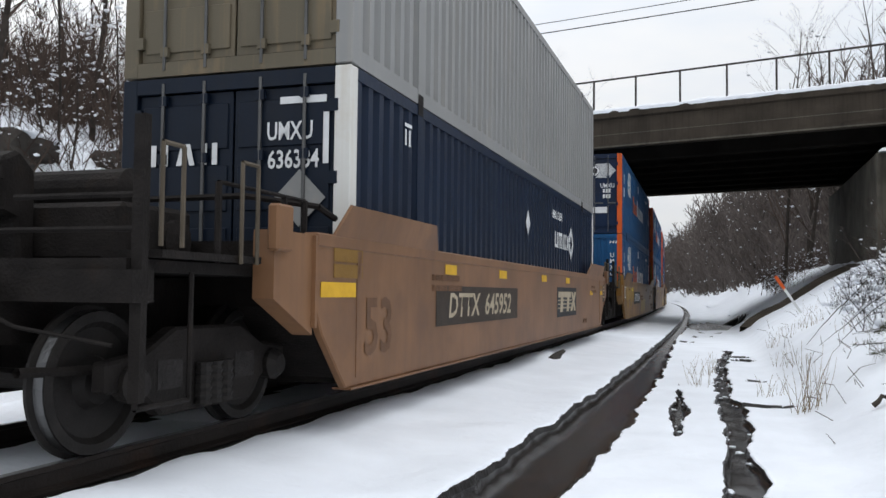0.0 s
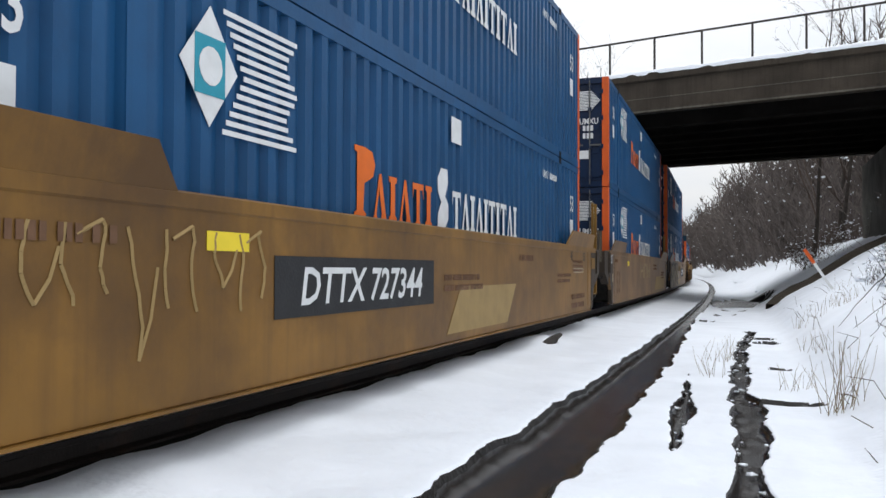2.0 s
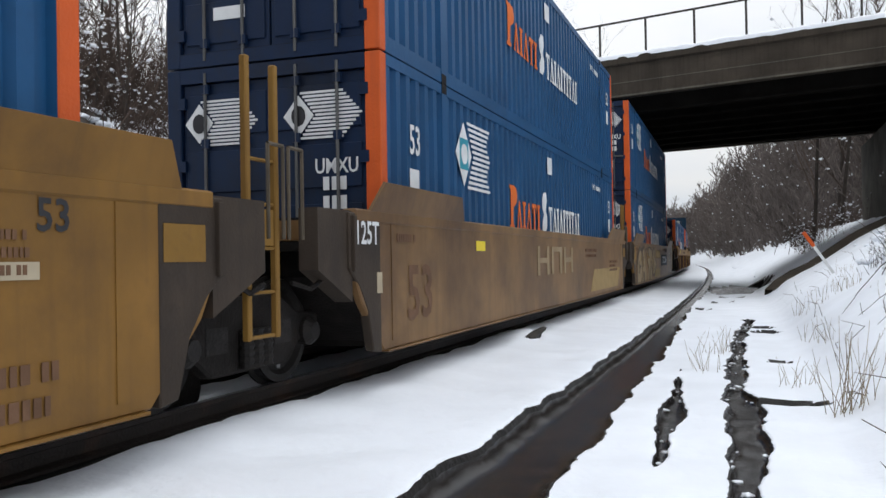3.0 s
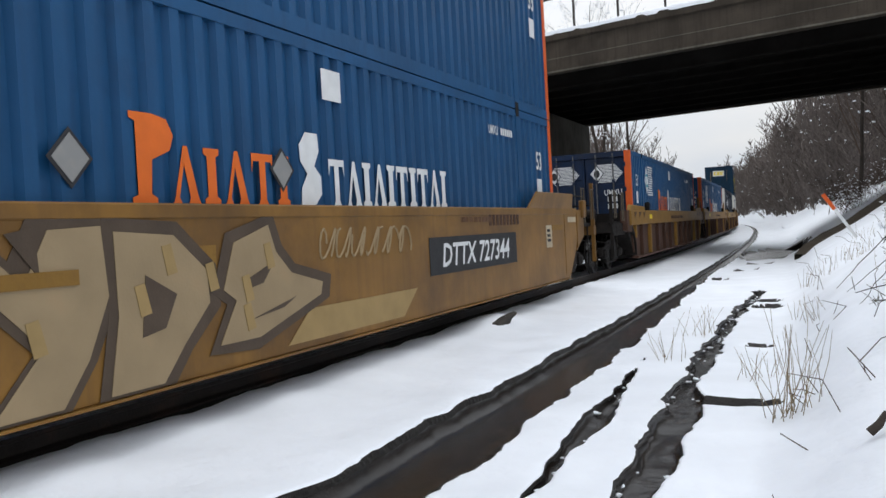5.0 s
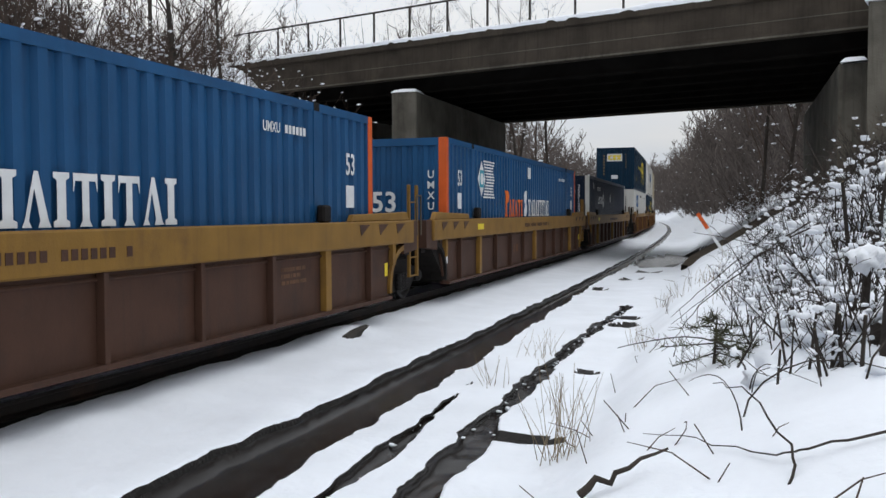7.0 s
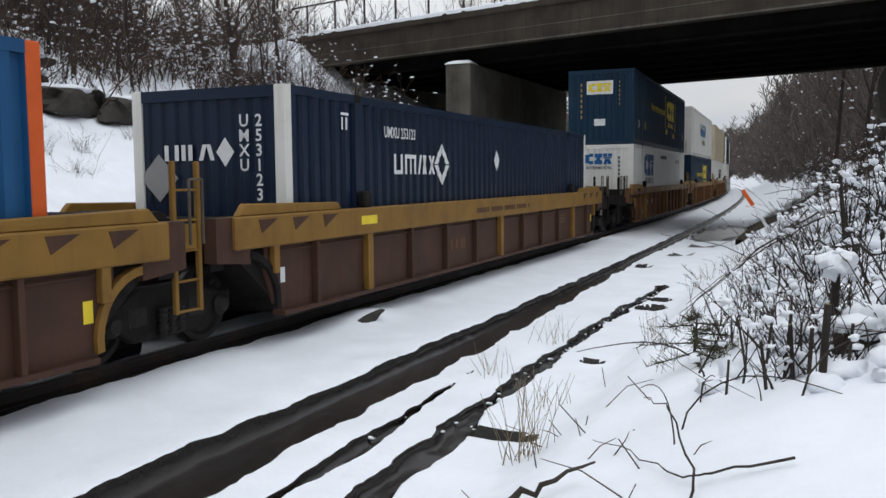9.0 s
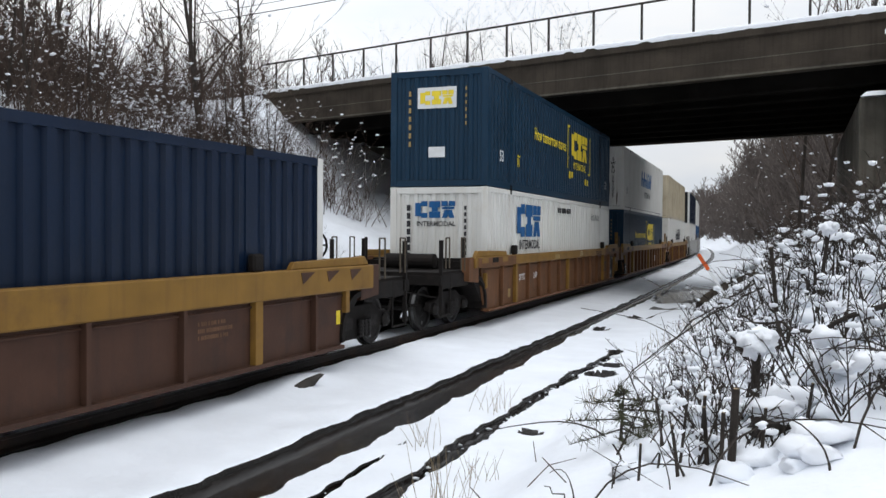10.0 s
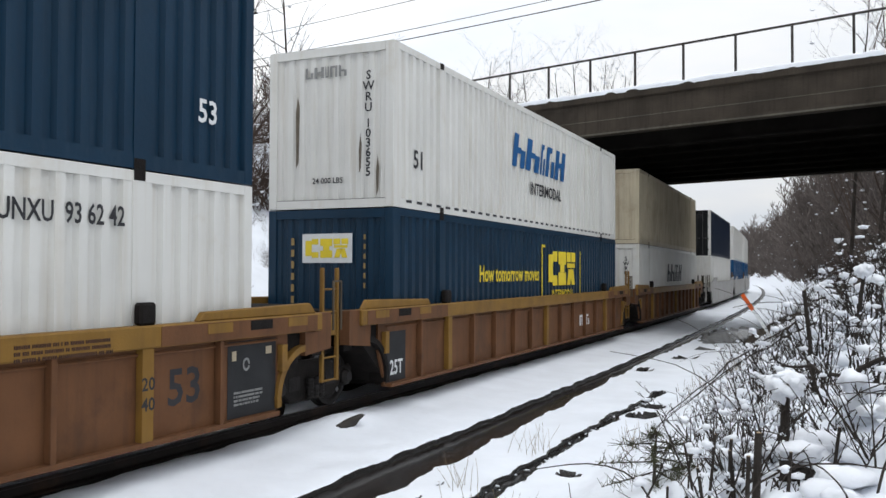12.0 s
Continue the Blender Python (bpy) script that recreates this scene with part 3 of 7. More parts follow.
def wet(v, u, y, e):
    """How far inside the bare ground a point lies (metres, about), and its kind: 1 ditch, 2 puddle, 3 black strip along a rail."""
    best = (min(v - 2.13, 2.60 - v), 1)
    for r in (0.0, -1.5):
        d = 0.15 + 0.03 * nz(1, y, 0.9, 3) - abs(u - r)
        if d > best[0]:
            best = (d, 3)
    if -12 < y < 20.3 and e[5] - e[4] > 0.05:
        d = min(v - 3.78, 4.20 - v)
        if d > best[0]:
            best = (d, 2)
    if e[3] - e[2] > 0.04:
        d = min(v - 3.00, 3.26 - v)
        if d > best[0]:
            best = (d, 2)
    f = 0.15 * nz(u, y, 0.9, 9) + 0.13 * nz(u, y, 2.4, 12)
    for pu, py, ru, ry in ((4.35, 16.8, 0.30, 0.34), (4.45, 11.9, 0.28, 0.10), (4.42, 8.5, 0.25, 0.07), (4.3, 17.9, 0.24, 0.18),
                           (3.4, 38.0, 0.8, 4.5), (4.4, 40.5, 1.0, 4.0), (3.3, 28.0, 0.3, 0.8), (2.95, 24.0, 0.16, 0.4), (3.5, 31.5, 0.3, 0.8)):
        q = math.sqrt(((u - pu) / ru) ** 2 + ((y - py) / ry) ** 2)
        d = (1 - q) * min(ru, ry) + 0.9 * f
        if q < 2.2 and d > best[0]:
            best = (d, 2)
    return best


def bank_foot(y):
    return 4.55 - 0.15 * smooth(8, 20, y)


def ground_height(u, y):
    z = -0.15
    if u > 0.2:
        z -= 0.10 * smooth(0.2, 1.8, u)
        z -= 0.12 * smooth(2.0, 2.9, u)
    z += 0.13 * math.exp(-((u - 0.62) / 0.38) ** 2 - ((y - 12.8) / 0.7) ** 2)
    b = u - bank_foot(y)
    if b > 0:
        s = 0.29 + 0.28 * smooth(0, 16, y)
        z += s * min(b, 5.5) * smooth(0, 0.9, b) + 0.22 * max(0, min(b, 80) - 5.5)
        z += 0.10 * nz(u, y, 0.7, 20) * smooth(0.4, 2.0, b)
    if u < -3.4:
        z -= 0.15
        c = -3.4 - u
        z += 0.5 * min(c, 14.5) * smooth(0, 1.5, c) + 0.10 * max(0, min(c, 90) - 14.5)
        z += 0.35 * nz(u, y, 0.35, 22) * smooth(1, 4, c) + 0.12 * nz(u, y, 1.3, 24) * smooth(1, 3, c)
    # road embankments behind both ends of the bridge
    d = abs(y - (33.6 - 0.25 * u) - 7.5) - 8.5
    if u < -12.5 or u > 13.0:
        edge = (-12.5 - u) if u < 0 else (u - 13.0)
        top = 8.75 - 0.55 * max(0.0, d) - 0.9 * max(0.0, 4.0 - edge)
        z = max(z, top)
    z += 0.035 * nz(u, y, 1.6, 30) + 0.012 * nz(u, y, 6.0, 31)
    return z


def steps(*spans):
    out = []
    for a, b, n in spans:
        out += [a + (b - a) * i / n for i in range(n)]
    return out + [spans[-1][1]]


def build_ground():
    us = steps((-700, -100, 12), (-100, -24, 20), (-24, -4, 50), (-4, 1.6, 36), (1.6, 2.10, 9), (2.10, 2.16, 4), (2.16, 2.57, 8), (2.57, 2.63, 4), (2.63, 2.97, 9), (2.97, 3.03, 4), (3.03, 3.23, 5), (3.23, 3.29, 4), (3.29, 3.75, 14), (3.75, 3.81, 4), (3.81, 4.17, 8), (4.17, 4.23, 4), (4.23, 4.9, 20), (4.9, 11, 50), (11, 30, 26), (30, 110, 20), (110, 700, 12))
    ys = steps((-60, -8, 26), (-8, 22, 380), (22, 60, 130), (60, 160, 80), (160, 420, 50), (420, 1600, 24))
    nu, ny = len(us), len(ys)
    verts, w = np.zeros((ny, nu, 3)), np.zeros((ny, nu), int)
    for j, y in enumerate(ys):
        bx, ed = bend(y), edges(y)
        for i, v in enumerate(us):
            u = fit_column(v, ed)
            z = ground_height(u, y)
            k = 0
            if -2 < u < 6.5 and y < 260:
                d, kind = wet(v, u, y, ed)
                q = smooth(-0.012, 0.05, d)
                if kind == 1:
                    z = z * (1 - q) + q * (-0.43 + 0.006 * nz(u, y, 3.0, 40))
                elif kind == 2:
                    z = z * (1 - q) + q * (min(z, -0.36) - 0.09 + 0.02 * nz(u, y, 4.0, 41))
                else:
                    z = z * (1 - q) + q * -0.19
                k = kind if d > 0 else 0
            verts[j, i], w[j, i] = (u - bx, y, z), k
    idx = np.arange(nu * ny).reshape(ny, nu)
    faces = np.stack([idx[:-1, :-1], idx[:-1, 1:], idx[1:, 1:], idx[1:, :-1]], -1).reshape(-1, 4)
    fw = np.stack([w[:-1, :-1], w[:-1, 1:], w[1:, 1:], w[1:, :-1]], -1).reshape(-1, 4)
    me = bpy.data.meshes.new("ground")
    me.from_pydata(verts.reshape(-1, 3).tolist(), [], faces.tolist())
    for k in ("snow", "mud", "ballast", "water"):
        me.materials.append(M[k])
    # standing water fills the ditch and the deeper middle of the puddles
    inner = ((fw == 1) | (fw == 2)).sum(1) == 4
    slot = np.where((fw > 0).sum(1) >= 2, np.where(fw.max(1) == 3, 2, np.where(inner, 3, 1)), 0)
    me.polygons.foreach_set("material_index", slot.astype(np.int32))
    me.polygons.foreach_set("use_smooth", np.ones(len(faces), bool))
    tagged(new("ground", me), "snow-covered trackside ground with muddy drainage ditch and puddles", "ground", kind="structure")


build_ground()


def sweep(name, profile, u0, z0, s0, s1, step, material, label, category):
    """A bar of one profile along the track's curve, u0 metres to the right of its centre line."""
    bm = bmesh.new()
    prev, n = None, int((s1 - s0) / step)
    for i in range(n + 1):
        m = on_track(s0 + i * step)
        ring = [bm.verts.new(m @ Vector((u0 + p[0], 0, z0 + p[1]))) for p in profile]
        if prev:
            for k in range(len(ring)):
                bm.faces.new((prev[k], prev[(k + 1) % len(ring)], ring[(k + 1) % len(ring)], ring[k]))
        prev = ring
    bmesh.ops.recalc_face_normals(bm, faces=list(bm.faces))
    ob = part(name, bm, material, None)
    return tagged(ob, label, category, kind="structure")


RAIL = [(-0.07, -0.17), (0.07, -0.17), (0.07, -0.15), (0.012, -0.13), (0.012, -0.045), (0.036, -0.035), (0.036, -0.003), (-0.036, -0.003), (-0.036, -0.035), (-0.012, -0.045), (-0.012, -0.13), (-0.07, -0.15)]
HEAD = [(-0.026, -0.003), (0.026, -0.003), (0.02, 0.0), (-0.02, 0.0)]
for off in (-0.75, 0.75):
    r = sweep("rail", RAIL, off, 0, -40, 300, 4, "rail", "dark rusty steel rail half sunk in snow", "rail")
    h = sweep("rail_head", HEAD, off, 0, -40, 300, 4, "railtop", "polished running surface of the rail", "rail")
    h.parent = r

# rock in the shoulder
bm = bmesh.new()
bmesh.ops.create_icosphere(bm, subdivisions=2, radius=1.0)
for v in bm.verts:
    f = 1 + 0.55 * noise.noise(v.co * 1.7 + Vector((4, 1, 2)))
    v.co = Vector((v.co.x * 0.07 * f, v.co.y * 0.30 * f, v.co.z * 0.075 * f))
rk = part("trackside_rock", bm, "rock", None, at=pose(0.86, 12.42, -0.10, 20, 12, -22))
tagged(rk, "small dark rock poking out of the snow shoulder", "rock")

# slush lying in and along the puddles
rs = random.Random(91)
slush = []
for i in range(170):
    y = rs.uniform(1.5, 20)
    e = edges(y)
    k = rs.choice((2, 3, 4, 4, 5, 5))
    if k < 4 and e[3] - e[2] < 0.05:
        continue
    u = e[k] + rs.gauss(0, 0.05)
    slush.append((u - bend(y), y, -0.415, rs.uniform(0.015, 0.06)))

# ---- bridge ----
BR = pose(0, 33.6, 0, 0, 0, -14.0)  # local x along the road, local y across it


def build_bridge():
    b = thing("road_bridge", "dark weathered concrete road bridge with snowy edge and pipe fence", "bridge", at=BR)
    part("fascia_beam", prism([(0, 7.42), (0.35, 7.42), (0.35, 9.0), (-0.12, 9.0), (-0.12, 8.72), (0, 8.66)], "x", -18.5, 10.7), "concrete", b)
    part("fascia_lip", boxes((-18.5, 10.7, -0.05, 0.0, 7.42, 7.60)), "concrete", b)
    part("edge_strip", boxes((-18.5, 10.7, -0.056, -0.05, 7.44, 7.50)), "concrete2", b)
    part("drip_strip", boxes((-18.5, 10.7, -0.012, 0.0, 7.98, 8.01)), "concrete2", b)
    part("far_fascia_beam", boxes((-18.5, 10.7, 15.0, 15.35, 7.0, 9.0)), "concrete", b)
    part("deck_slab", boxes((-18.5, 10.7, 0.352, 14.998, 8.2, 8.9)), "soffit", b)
    for i in range(7):
        y = 1.4 + i * 2.1
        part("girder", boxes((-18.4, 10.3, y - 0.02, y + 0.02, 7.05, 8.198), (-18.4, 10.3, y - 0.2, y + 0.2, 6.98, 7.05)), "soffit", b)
    bm = bmesh.new()
    n = 150
    rows = []
    for i in range(n + 1):
        x = -18.5 + 29.2 * i / n
        h = 0.13 + 0.06 * nz(x, 0, 1.1, 50) + 0.05 * nz(x, 0, 4, 51)
        o = -0.16 + 0.05 * nz(x, 3, 2.1, 52)
        rows.append([bm.verts.new((x, y, z)) for y, z in ((o + 0.03, 8.94 - 0.06 * abs(nz(x, 0, 3, 53))), (o, 9.0 + h * 0.5), (o + 0.12, 9.0 + h), (0.9, 9.0 + h * 1.3), (0.95, 8.95))])
    for p, q in zip(rows, rows[1:]):
        for k in range(4):
            bm.faces.new((p[k], p[k + 1], q[k + 1], q[k]))
    bmesh.ops.recalc_face_normals(bm, faces=list(bm.faces))
    for f in bm.faces:
        f.smooth = True
    part("snow_ledge", bm, "snow_cap", b, "thick uneven ledge of snow")
    part("top_rail", boxes((-18.4, 10.45, 0.27, 0.33, 10.46, 10.53)), "fence", b)
    x = 10.4
    part("fence_post", boxes((x - 0.04, x + 0.04, 0.26, 0.34, 8.9, 10.46)), "fence", b)
    x = 9.70
    while x > -18.3:
        part("fence_post", boxes((x - 0.035, x + 0.035, 0.265, 0.335, 8.9, 10.46), (x - 0.09, x + 0.09, 0.2, 0.4, 8.9, 9.03)), "fence", b)
        x -= 1.93
    bm = boxes((-18.5, 10.7, 0.96, 14.6, 8.9, 9.08))
    part("snowy_carriageway", bm, "snow_cap", b)
    return b


build_bridge()


def snowcap(x0, x1, y0, y1, z, h, parent, seed):
    """A soft pillow of snow over a flat top."""
    bm = bmesh.new()
    nx, ny = max(3, int((x1 - x0) / 0.12)), max(3, int((y1 - y0) / 0.12))
    nx, ny = min(nx, 60), min(ny, 120)
    g = []
    for j in range(ny + 1):
        row = []
        for i in range(nx + 1):
            x, y = x0 + (x1 - x0) * i / nx, y0 + (y1 - y0) * j / ny
            edge = min(i, nx - i, j, ny - j)
            k = 0.0 if edge == 0 else (0.8 if edge == 1 else 1.0)
            row.append(bm.verts.new((x, y, z - (0.03 if edge == 0 else 0) + k * h * (1 + 0.35 * nz(x, y, 1.7, seed)))))
        g.append(row)
    for a, b in zip(g, g[1:]):
        for i in range(nx):
            f = bm.faces.new((a[i], a[i + 1], b[i + 1], b[i]))
            f.smooth = True
    return part("snow_cap", bm, "snow_cap", parent)


ab = thing("bridge_abutment", "tall weathered concrete bridge abutment with stepped wing wall and snow caps", "abutment", at=BR)
inv = BR.inverted()
# the face wall stands along the track, askew to the road
near, far = Vector((9.05, 31.0, 0)), Vector((8.95, 46.5, 0))
face = [inv @ p for p in (near, far, far + Vector((1.6, 0, 0)), near + Vector((1.45, 0, 0)))]
part("face_wall", prism([(p.x, p.y) for p in face], "z", -1.0, 6.35, bevel=0.03), "concrete2", ab)
part("bearing_wall", boxes((10.3, 11.4, -0.2, 15.0, -1.0, 8.88), bevel=0.03), "concrete", ab)
part("wing_wall", prism([(10.35, -1.0), (30.0, -1.0), (30.0, 6.9), (10.35, 7.98)], "y", -1.3, -0.62, bevel=0.03), "concrete2", ab)
part("parapet_block", boxes((10.72, 30.0, -0.9, -0.2, 7.5, 9.0), bevel=0.03), "concrete", ab)
snowcap(9.5, 10.3, -0.75, 0.3, 6.35, 0.14, ab, 61)
part("coping", prism([(10.25, 7.98), (30.0, 6.9), (30.0, 7.06), (10.25, 8.14)], "y", -1.4, -0.58, bevel=0.02), "snow_cap", ab, "strip of snow along the wing wall's top")
snowcap(10.7, 30.0, -0.95, -0.15, 9.0, 0.16, ab, 63)
pr = thing("bridge_pier", "long concrete bridge pier wall with a snow-capped nose", "pier")
part("pier_wall", boxes((-8.1, -6.95, 35.4, 50.0, -1.0, 6.86), bevel=0.05), "concrete2", pr)
snowcap(-8.13, -6.92, 35.36, 36.3, 6.86, 0.12, pr, 64)
la = thing("bridge_abutment", "far concrete abutment half buried in the snowy bank", "abutment", at=BR)
part("face_wall", boxes((-18.6, -17.4, 0.4, 14.8, -1.0, 7.0), bevel=0.03), "concrete2", la)

# sloping stone channel from the abutment down to the path
bm = bmesh.new()
prev = None
for i in range(15):
    k = i / 14
    c = Vector((8.6 - 4.1 * k, 33.5 - 4.0 * k + 1.2 * math.sin(k * 2), 0))
    z = ground_height(c.x + bend(c.y), c.y)
    ring = [bm.verts.new(c + Vector((ox * 0.8, oy, z + oz))) for ox, oy, oz in ((-0.3, 0.42, -0.3), (-0.27, 0.38, 0.12), (0.0, 0.05, 0.13 + 0.03 * nz(i, 0, 0.9)), (0.25, -0.38, 0.08), (0.3, -0.45, -0.3))]
    if prev:
        for a in range(4):
            bm.faces.new((prev[a], prev[a + 1], ring[a + 1], ring[a]))
    prev = ring
bmesh.ops.recalc_face_normals(bm, faces=list(bm.faces))
tagged(part("drain_channel", bm, "concrete", None), "dark wet concrete drain running down the snowy bank", "drain", kind="structure")

# ---- the train ----
CL, CW, CH = 16.15, 2.59, 2.89
PILLAR = 6.1


def corrugated(y0, y1, z0, z1, x, depth, pitch, sign):
    """A sheet of trapezoid ribs that looks to +x (sign 1) or -x (sign -1)."""
    bm = bmesh.new()
    pts, y = [], y0
    while y < y1 - 1e-6:
        for f, d in ((0.0, 0), (0.40, 0), (0.52, depth), (0.88, depth)):
            if y + f * pitch < y1:
                pts.append((y + f * pitch, x - sign * d))
        y += pitch
    pts.append((y1, x))
    lo, hi = [bm.verts.new((px, py, z0)) for py, px in pts], [bm.verts.new((px, py, z1)) for py, px in pts]
    for i in range(len(pts) - 1):
        bm.faces.new((lo[i], lo[i + 1], hi[i + 1], hi[i]) if sign > 0 else (lo[i + 1], lo[i], hi[i], hi[i + 1]))
    return bm


def corrugated_end(x0, x1, z0, z1, y, depth, pitch, sign):
    bm = corrugated(x0, x1, z0, z1, 0, depth, pitch, 1)
    for v in bm.verts:
        v.co = Vector((v.co.y, y + sign * v.co.x, v.co.z))
    bmesh.ops.recalc_face_normals(bm, faces=list(bm.faces))
    return bm


MESHES = {}


def shared(key, make):
    """A mesh that alike parts share."""
    if key not in MESHES:
        bm = make()
        if isinstance(bm, bpy.types.Mesh):
            me = bm
        else:
            me = bpy.data.meshes.new(key[0])
            bm.to_mesh(me)
            bm.free()
        MESHES[key] = me
    return MESHES[key]


def spart(name, paint, parent, make, *key):
    me = shared((name, paint, *key), make)
    if not me.materials:
        me.materials.append(M[paint])
    ob = new(name, me)
    ob.parent = parent
    return ob


def container(label, paint, near="plain", post=None, end_paint=None):
    """A 53-foot box: origin at the middle of its base; the end at -y is the one that leads."""
    c = thing("shipping_container", label, "container", "containers on the train")
    ep, pp = end_paint or paint, post or paint
    h = CL / 2
    X = CW / 2
    for sg in (1, -1):
        spart("bottom_rail", paint, c, lambda: boxes((sg * X - 0.07, sg * X - 0.0, -h + 0.16, h - 0.16, 0.0, 0.17) if sg > 0 else (-X, -X + 0.07, -h + 0.16, h - 0.16, 0.0, 0.17)), sg)
        spart("top_rail", paint, c, lambda: boxes((X - 0.07, X, -h + 0.16, h - 0.16, CH - 0.12, CH) if sg > 0 else (-X, -X + 0.07, -h + 0.16, h - 0.16, CH - 0.12, CH)), sg)
        for a, b in ((-h + 0.16, -PILLAR - 0.09), (-PILLAR + 0.09, PILLAR - 0.09), (PILLAR + 0.09, h - 0.16)):
            spart("side_panel", paint, c, lambda: corrugated(a, b, 0.17, CH - 0.12, sg * (X - 0.008), 0.058, 0.29, sg), sg, a)
        for y in (-PILLAR, PILLAR):
            spart("lifting_post", paint, c, lambda: boxes((min(sg * (X - 0.06), sg * (X + 0.006)), max(sg * (X - 0.06), sg * (X + 0.006)), y - 0.09, y + 0.09, 0.0, CH + 0.002)), sg, y)
            for z in (-0.008, CH - 0.11):
                spart("casting", "grimy", c, lambda: boxes((min(sg * (X - 0.1), sg * (X + 0.009)), max(sg * (X - 0.1), sg * (X + 0.009)), y - 0.085, y + 0.085, z, z + 0.12)), sg, y, z)
        for e, p in ((-1, ep if near == "door" and sg < 0 else pp), (1, pp)):
            spart("corner_post", p, c, lambda: boxes((min(sg * (X - 0.17), sg * (X + 0.004)), max(sg * (X - 0.17), sg * (X + 0.004)), min(e * (h - 0.16), e * (h + 0.003)), max(e * (h - 0.16), e * (h + 0.003)), 0.0, CH), bevel=0.01), sg, e)
    spart("roof", paint, c, lambda: boxes((-X + 0.07, X - 0.07, -h + 0.02, h - 0.02, CH - 0.05, CH - 0.01)))
    spart("floor", "grimy", c, lambda: boxes((-X + 0.07, X - 0.07, -h + 0.02, h - 0.02, 0.03, 0.16)))
    spart("end_wall", ep, c, lambda: boxes((-X + 0.17, X - 0.17, h - 0.08, h - 0.03, 0.1, CH - 0.05)), "far")
    spart("header", ep, c, lambda: boxes((-X + 0.17, X - 0.17, -h + 0.0, -h + 0.1, CH - 0.16, CH - 0.005)))
    spart("door_sill", ep, c, lambda: boxes((-X + 0.17, X - 0.17, -h, -h + 0.1, 0.0, 0.15)))
    if near == "door":
        for s in (-1, 1):
            a, b = (-X + 0.18, -0.012) if s < 0 else (0.012, X - 0.18)
            d = spart("door", ep, c, lambda: boxes((a, b, -h + 0.05, -h + 0.09, 0.16, CH - 0.17), bevel=0.006), s)
            for z in (0.25, 0.88, 1.51, 2.14):
                spart("door_panel", ep, d, lambda: boxes((a + 0.05, b - 0.05, -h + 0.03, -h + 0.049, z, z + 0.46), bevel=0.006), s, z)
            for k in (0.28, 0.72):
                x = a + (b - a) * k
                spart("lock_rod", "galv", d, lambda: rods([(x, -h + 0.0, 0.06), (x, -h + 0.0, CH - 0.06)], r=0.018), x)
                for z in (0.2, 1.0, 2.0, 2.6):
                    spart("rod_bracket", ep, d, lambda: boxes((x - 0.045, x + 0.045, -h - 0.015, -h + 0.03, z, z + 0.1)), x, z)
                spart("rod_handle", "galv", d, lambda: boxes((x, x + 0.30, -h - 0.02, -h - 0.003, 1.08, 1.12)), x)
            hx = a if s < 0 else b
            for z in (0.3, 1.0, 1.75, 2.45):
                spart("hinge", ep, d, lambda: boxes((hx - 0.05, hx + 0.05, -h - 0.01, -h + 0.04, z, z + 0.12)), s, z)
    else:
        spart("end_wall", ep, c, lambda: corrugated_end(-X + 0.16, X - 0.16, 0.15, CH - 0.16, -h + 0.03, 0.035, 0.24, -1), "near", near)
    return c


SIDE = CW / 2 + 0.002
FACE = -CL / 2 + 0.026


LOOSE = ("marking", "graffiti", "tape_strip", "hazard_stripes", "logo_bar")


def marks(name, outlines, paint, parent, at):
    """Painted marks: those that lie apart are objects of their own."""
    if name in LOOSE:
        for o in outlines:
            part(name.rstrip("s") if name == "hazard_stripes" else name, flat(o), paint, parent, "", at)
    else:
        part(name, flat(*outlines), paint, parent, "", at)


def side_mark(c, y, z, outlines, paint, name="marking"):
    marks(name, outlines, paint, c, on_side(SIDE, y, z))


def end_mark(c, x, z, outlines, paint, name="marking"):
    marks(name, outlines, paint, c, on_end(x, FACE, z))


def stencil_lines(parent, at, rows, width, height, paint, seed):
    """A block of small stencilled lines, too fine to read, as plain bars."""
    rnd = random.Random(seed)
    out = []
    for r in range(rows):
        x, z = 0.0, -r * height * 1.75
        end = width * rnd.uniform(0.7, 1.0)
        while x < end:
            k = height * rnd.uniform(0.35, 0.62)
            out.append(rect(x, x + k, z, z + height))
            x += k + height * (0.75 if rnd.random() < 0.18 else 0.22)
    tagged(part("stencil_text", flat(*out), paint, parent, "", at), kind="stuff")


def serif_marks(kinds, h, gap, pitch):
    """Plain stems, wedges and rings in the rhythm of a serif line of capitals, one outline each."""
    out, x = [], 0.0
    for k in kinds:
        w = pitch
        if k == "i":
            w = pitch * 0.62
            out.append([(x, 0), (x + w, 0), (x + w, 0.05), (x + w * 0.78, 0.07), (x + w * 0.78, h - 0.07), (x + w, h - 0.05), (x + w, h), (x, h), (x, h - 0.05), (x + w * 0.22, h - 0.07), (x + w * 0.22, 0.07), (x, 0.05)])
        elif k == "t":
            out.append([(x + w * 0.24, 0), (x + w * 0.76, 0), (x + w * 0.64, 0.06), (x + w * 0.64, h - 0.07), (x + w * 0.92, h - 0.07), (x + w, h - 0.17), (x + w, h), (x, h), (x, h - 0.17), (x + w * 0.08, h - 0.07), (x + w * 0.36, h - 0.07), (x + w * 0.36, 0.06)])
        else:
            out.append([(x, 0), (x + w * 0.34, 0), (x + w * 0.24, 0.06), (x + w * 0.46, h * 0.7), (x + w * 0.66, 0.06), (x + w * 0.58, 0), (x + w * 1.06, 0), (x + w * 0.96, 0.06), (x + w * 0.60, h), (x + w * 0.46, h), (x + w * 0.10, 0.06)])
        x += w + gap
    return [[(p[0] - (x - gap) / 2, p[1]) for p in o] for o in out]


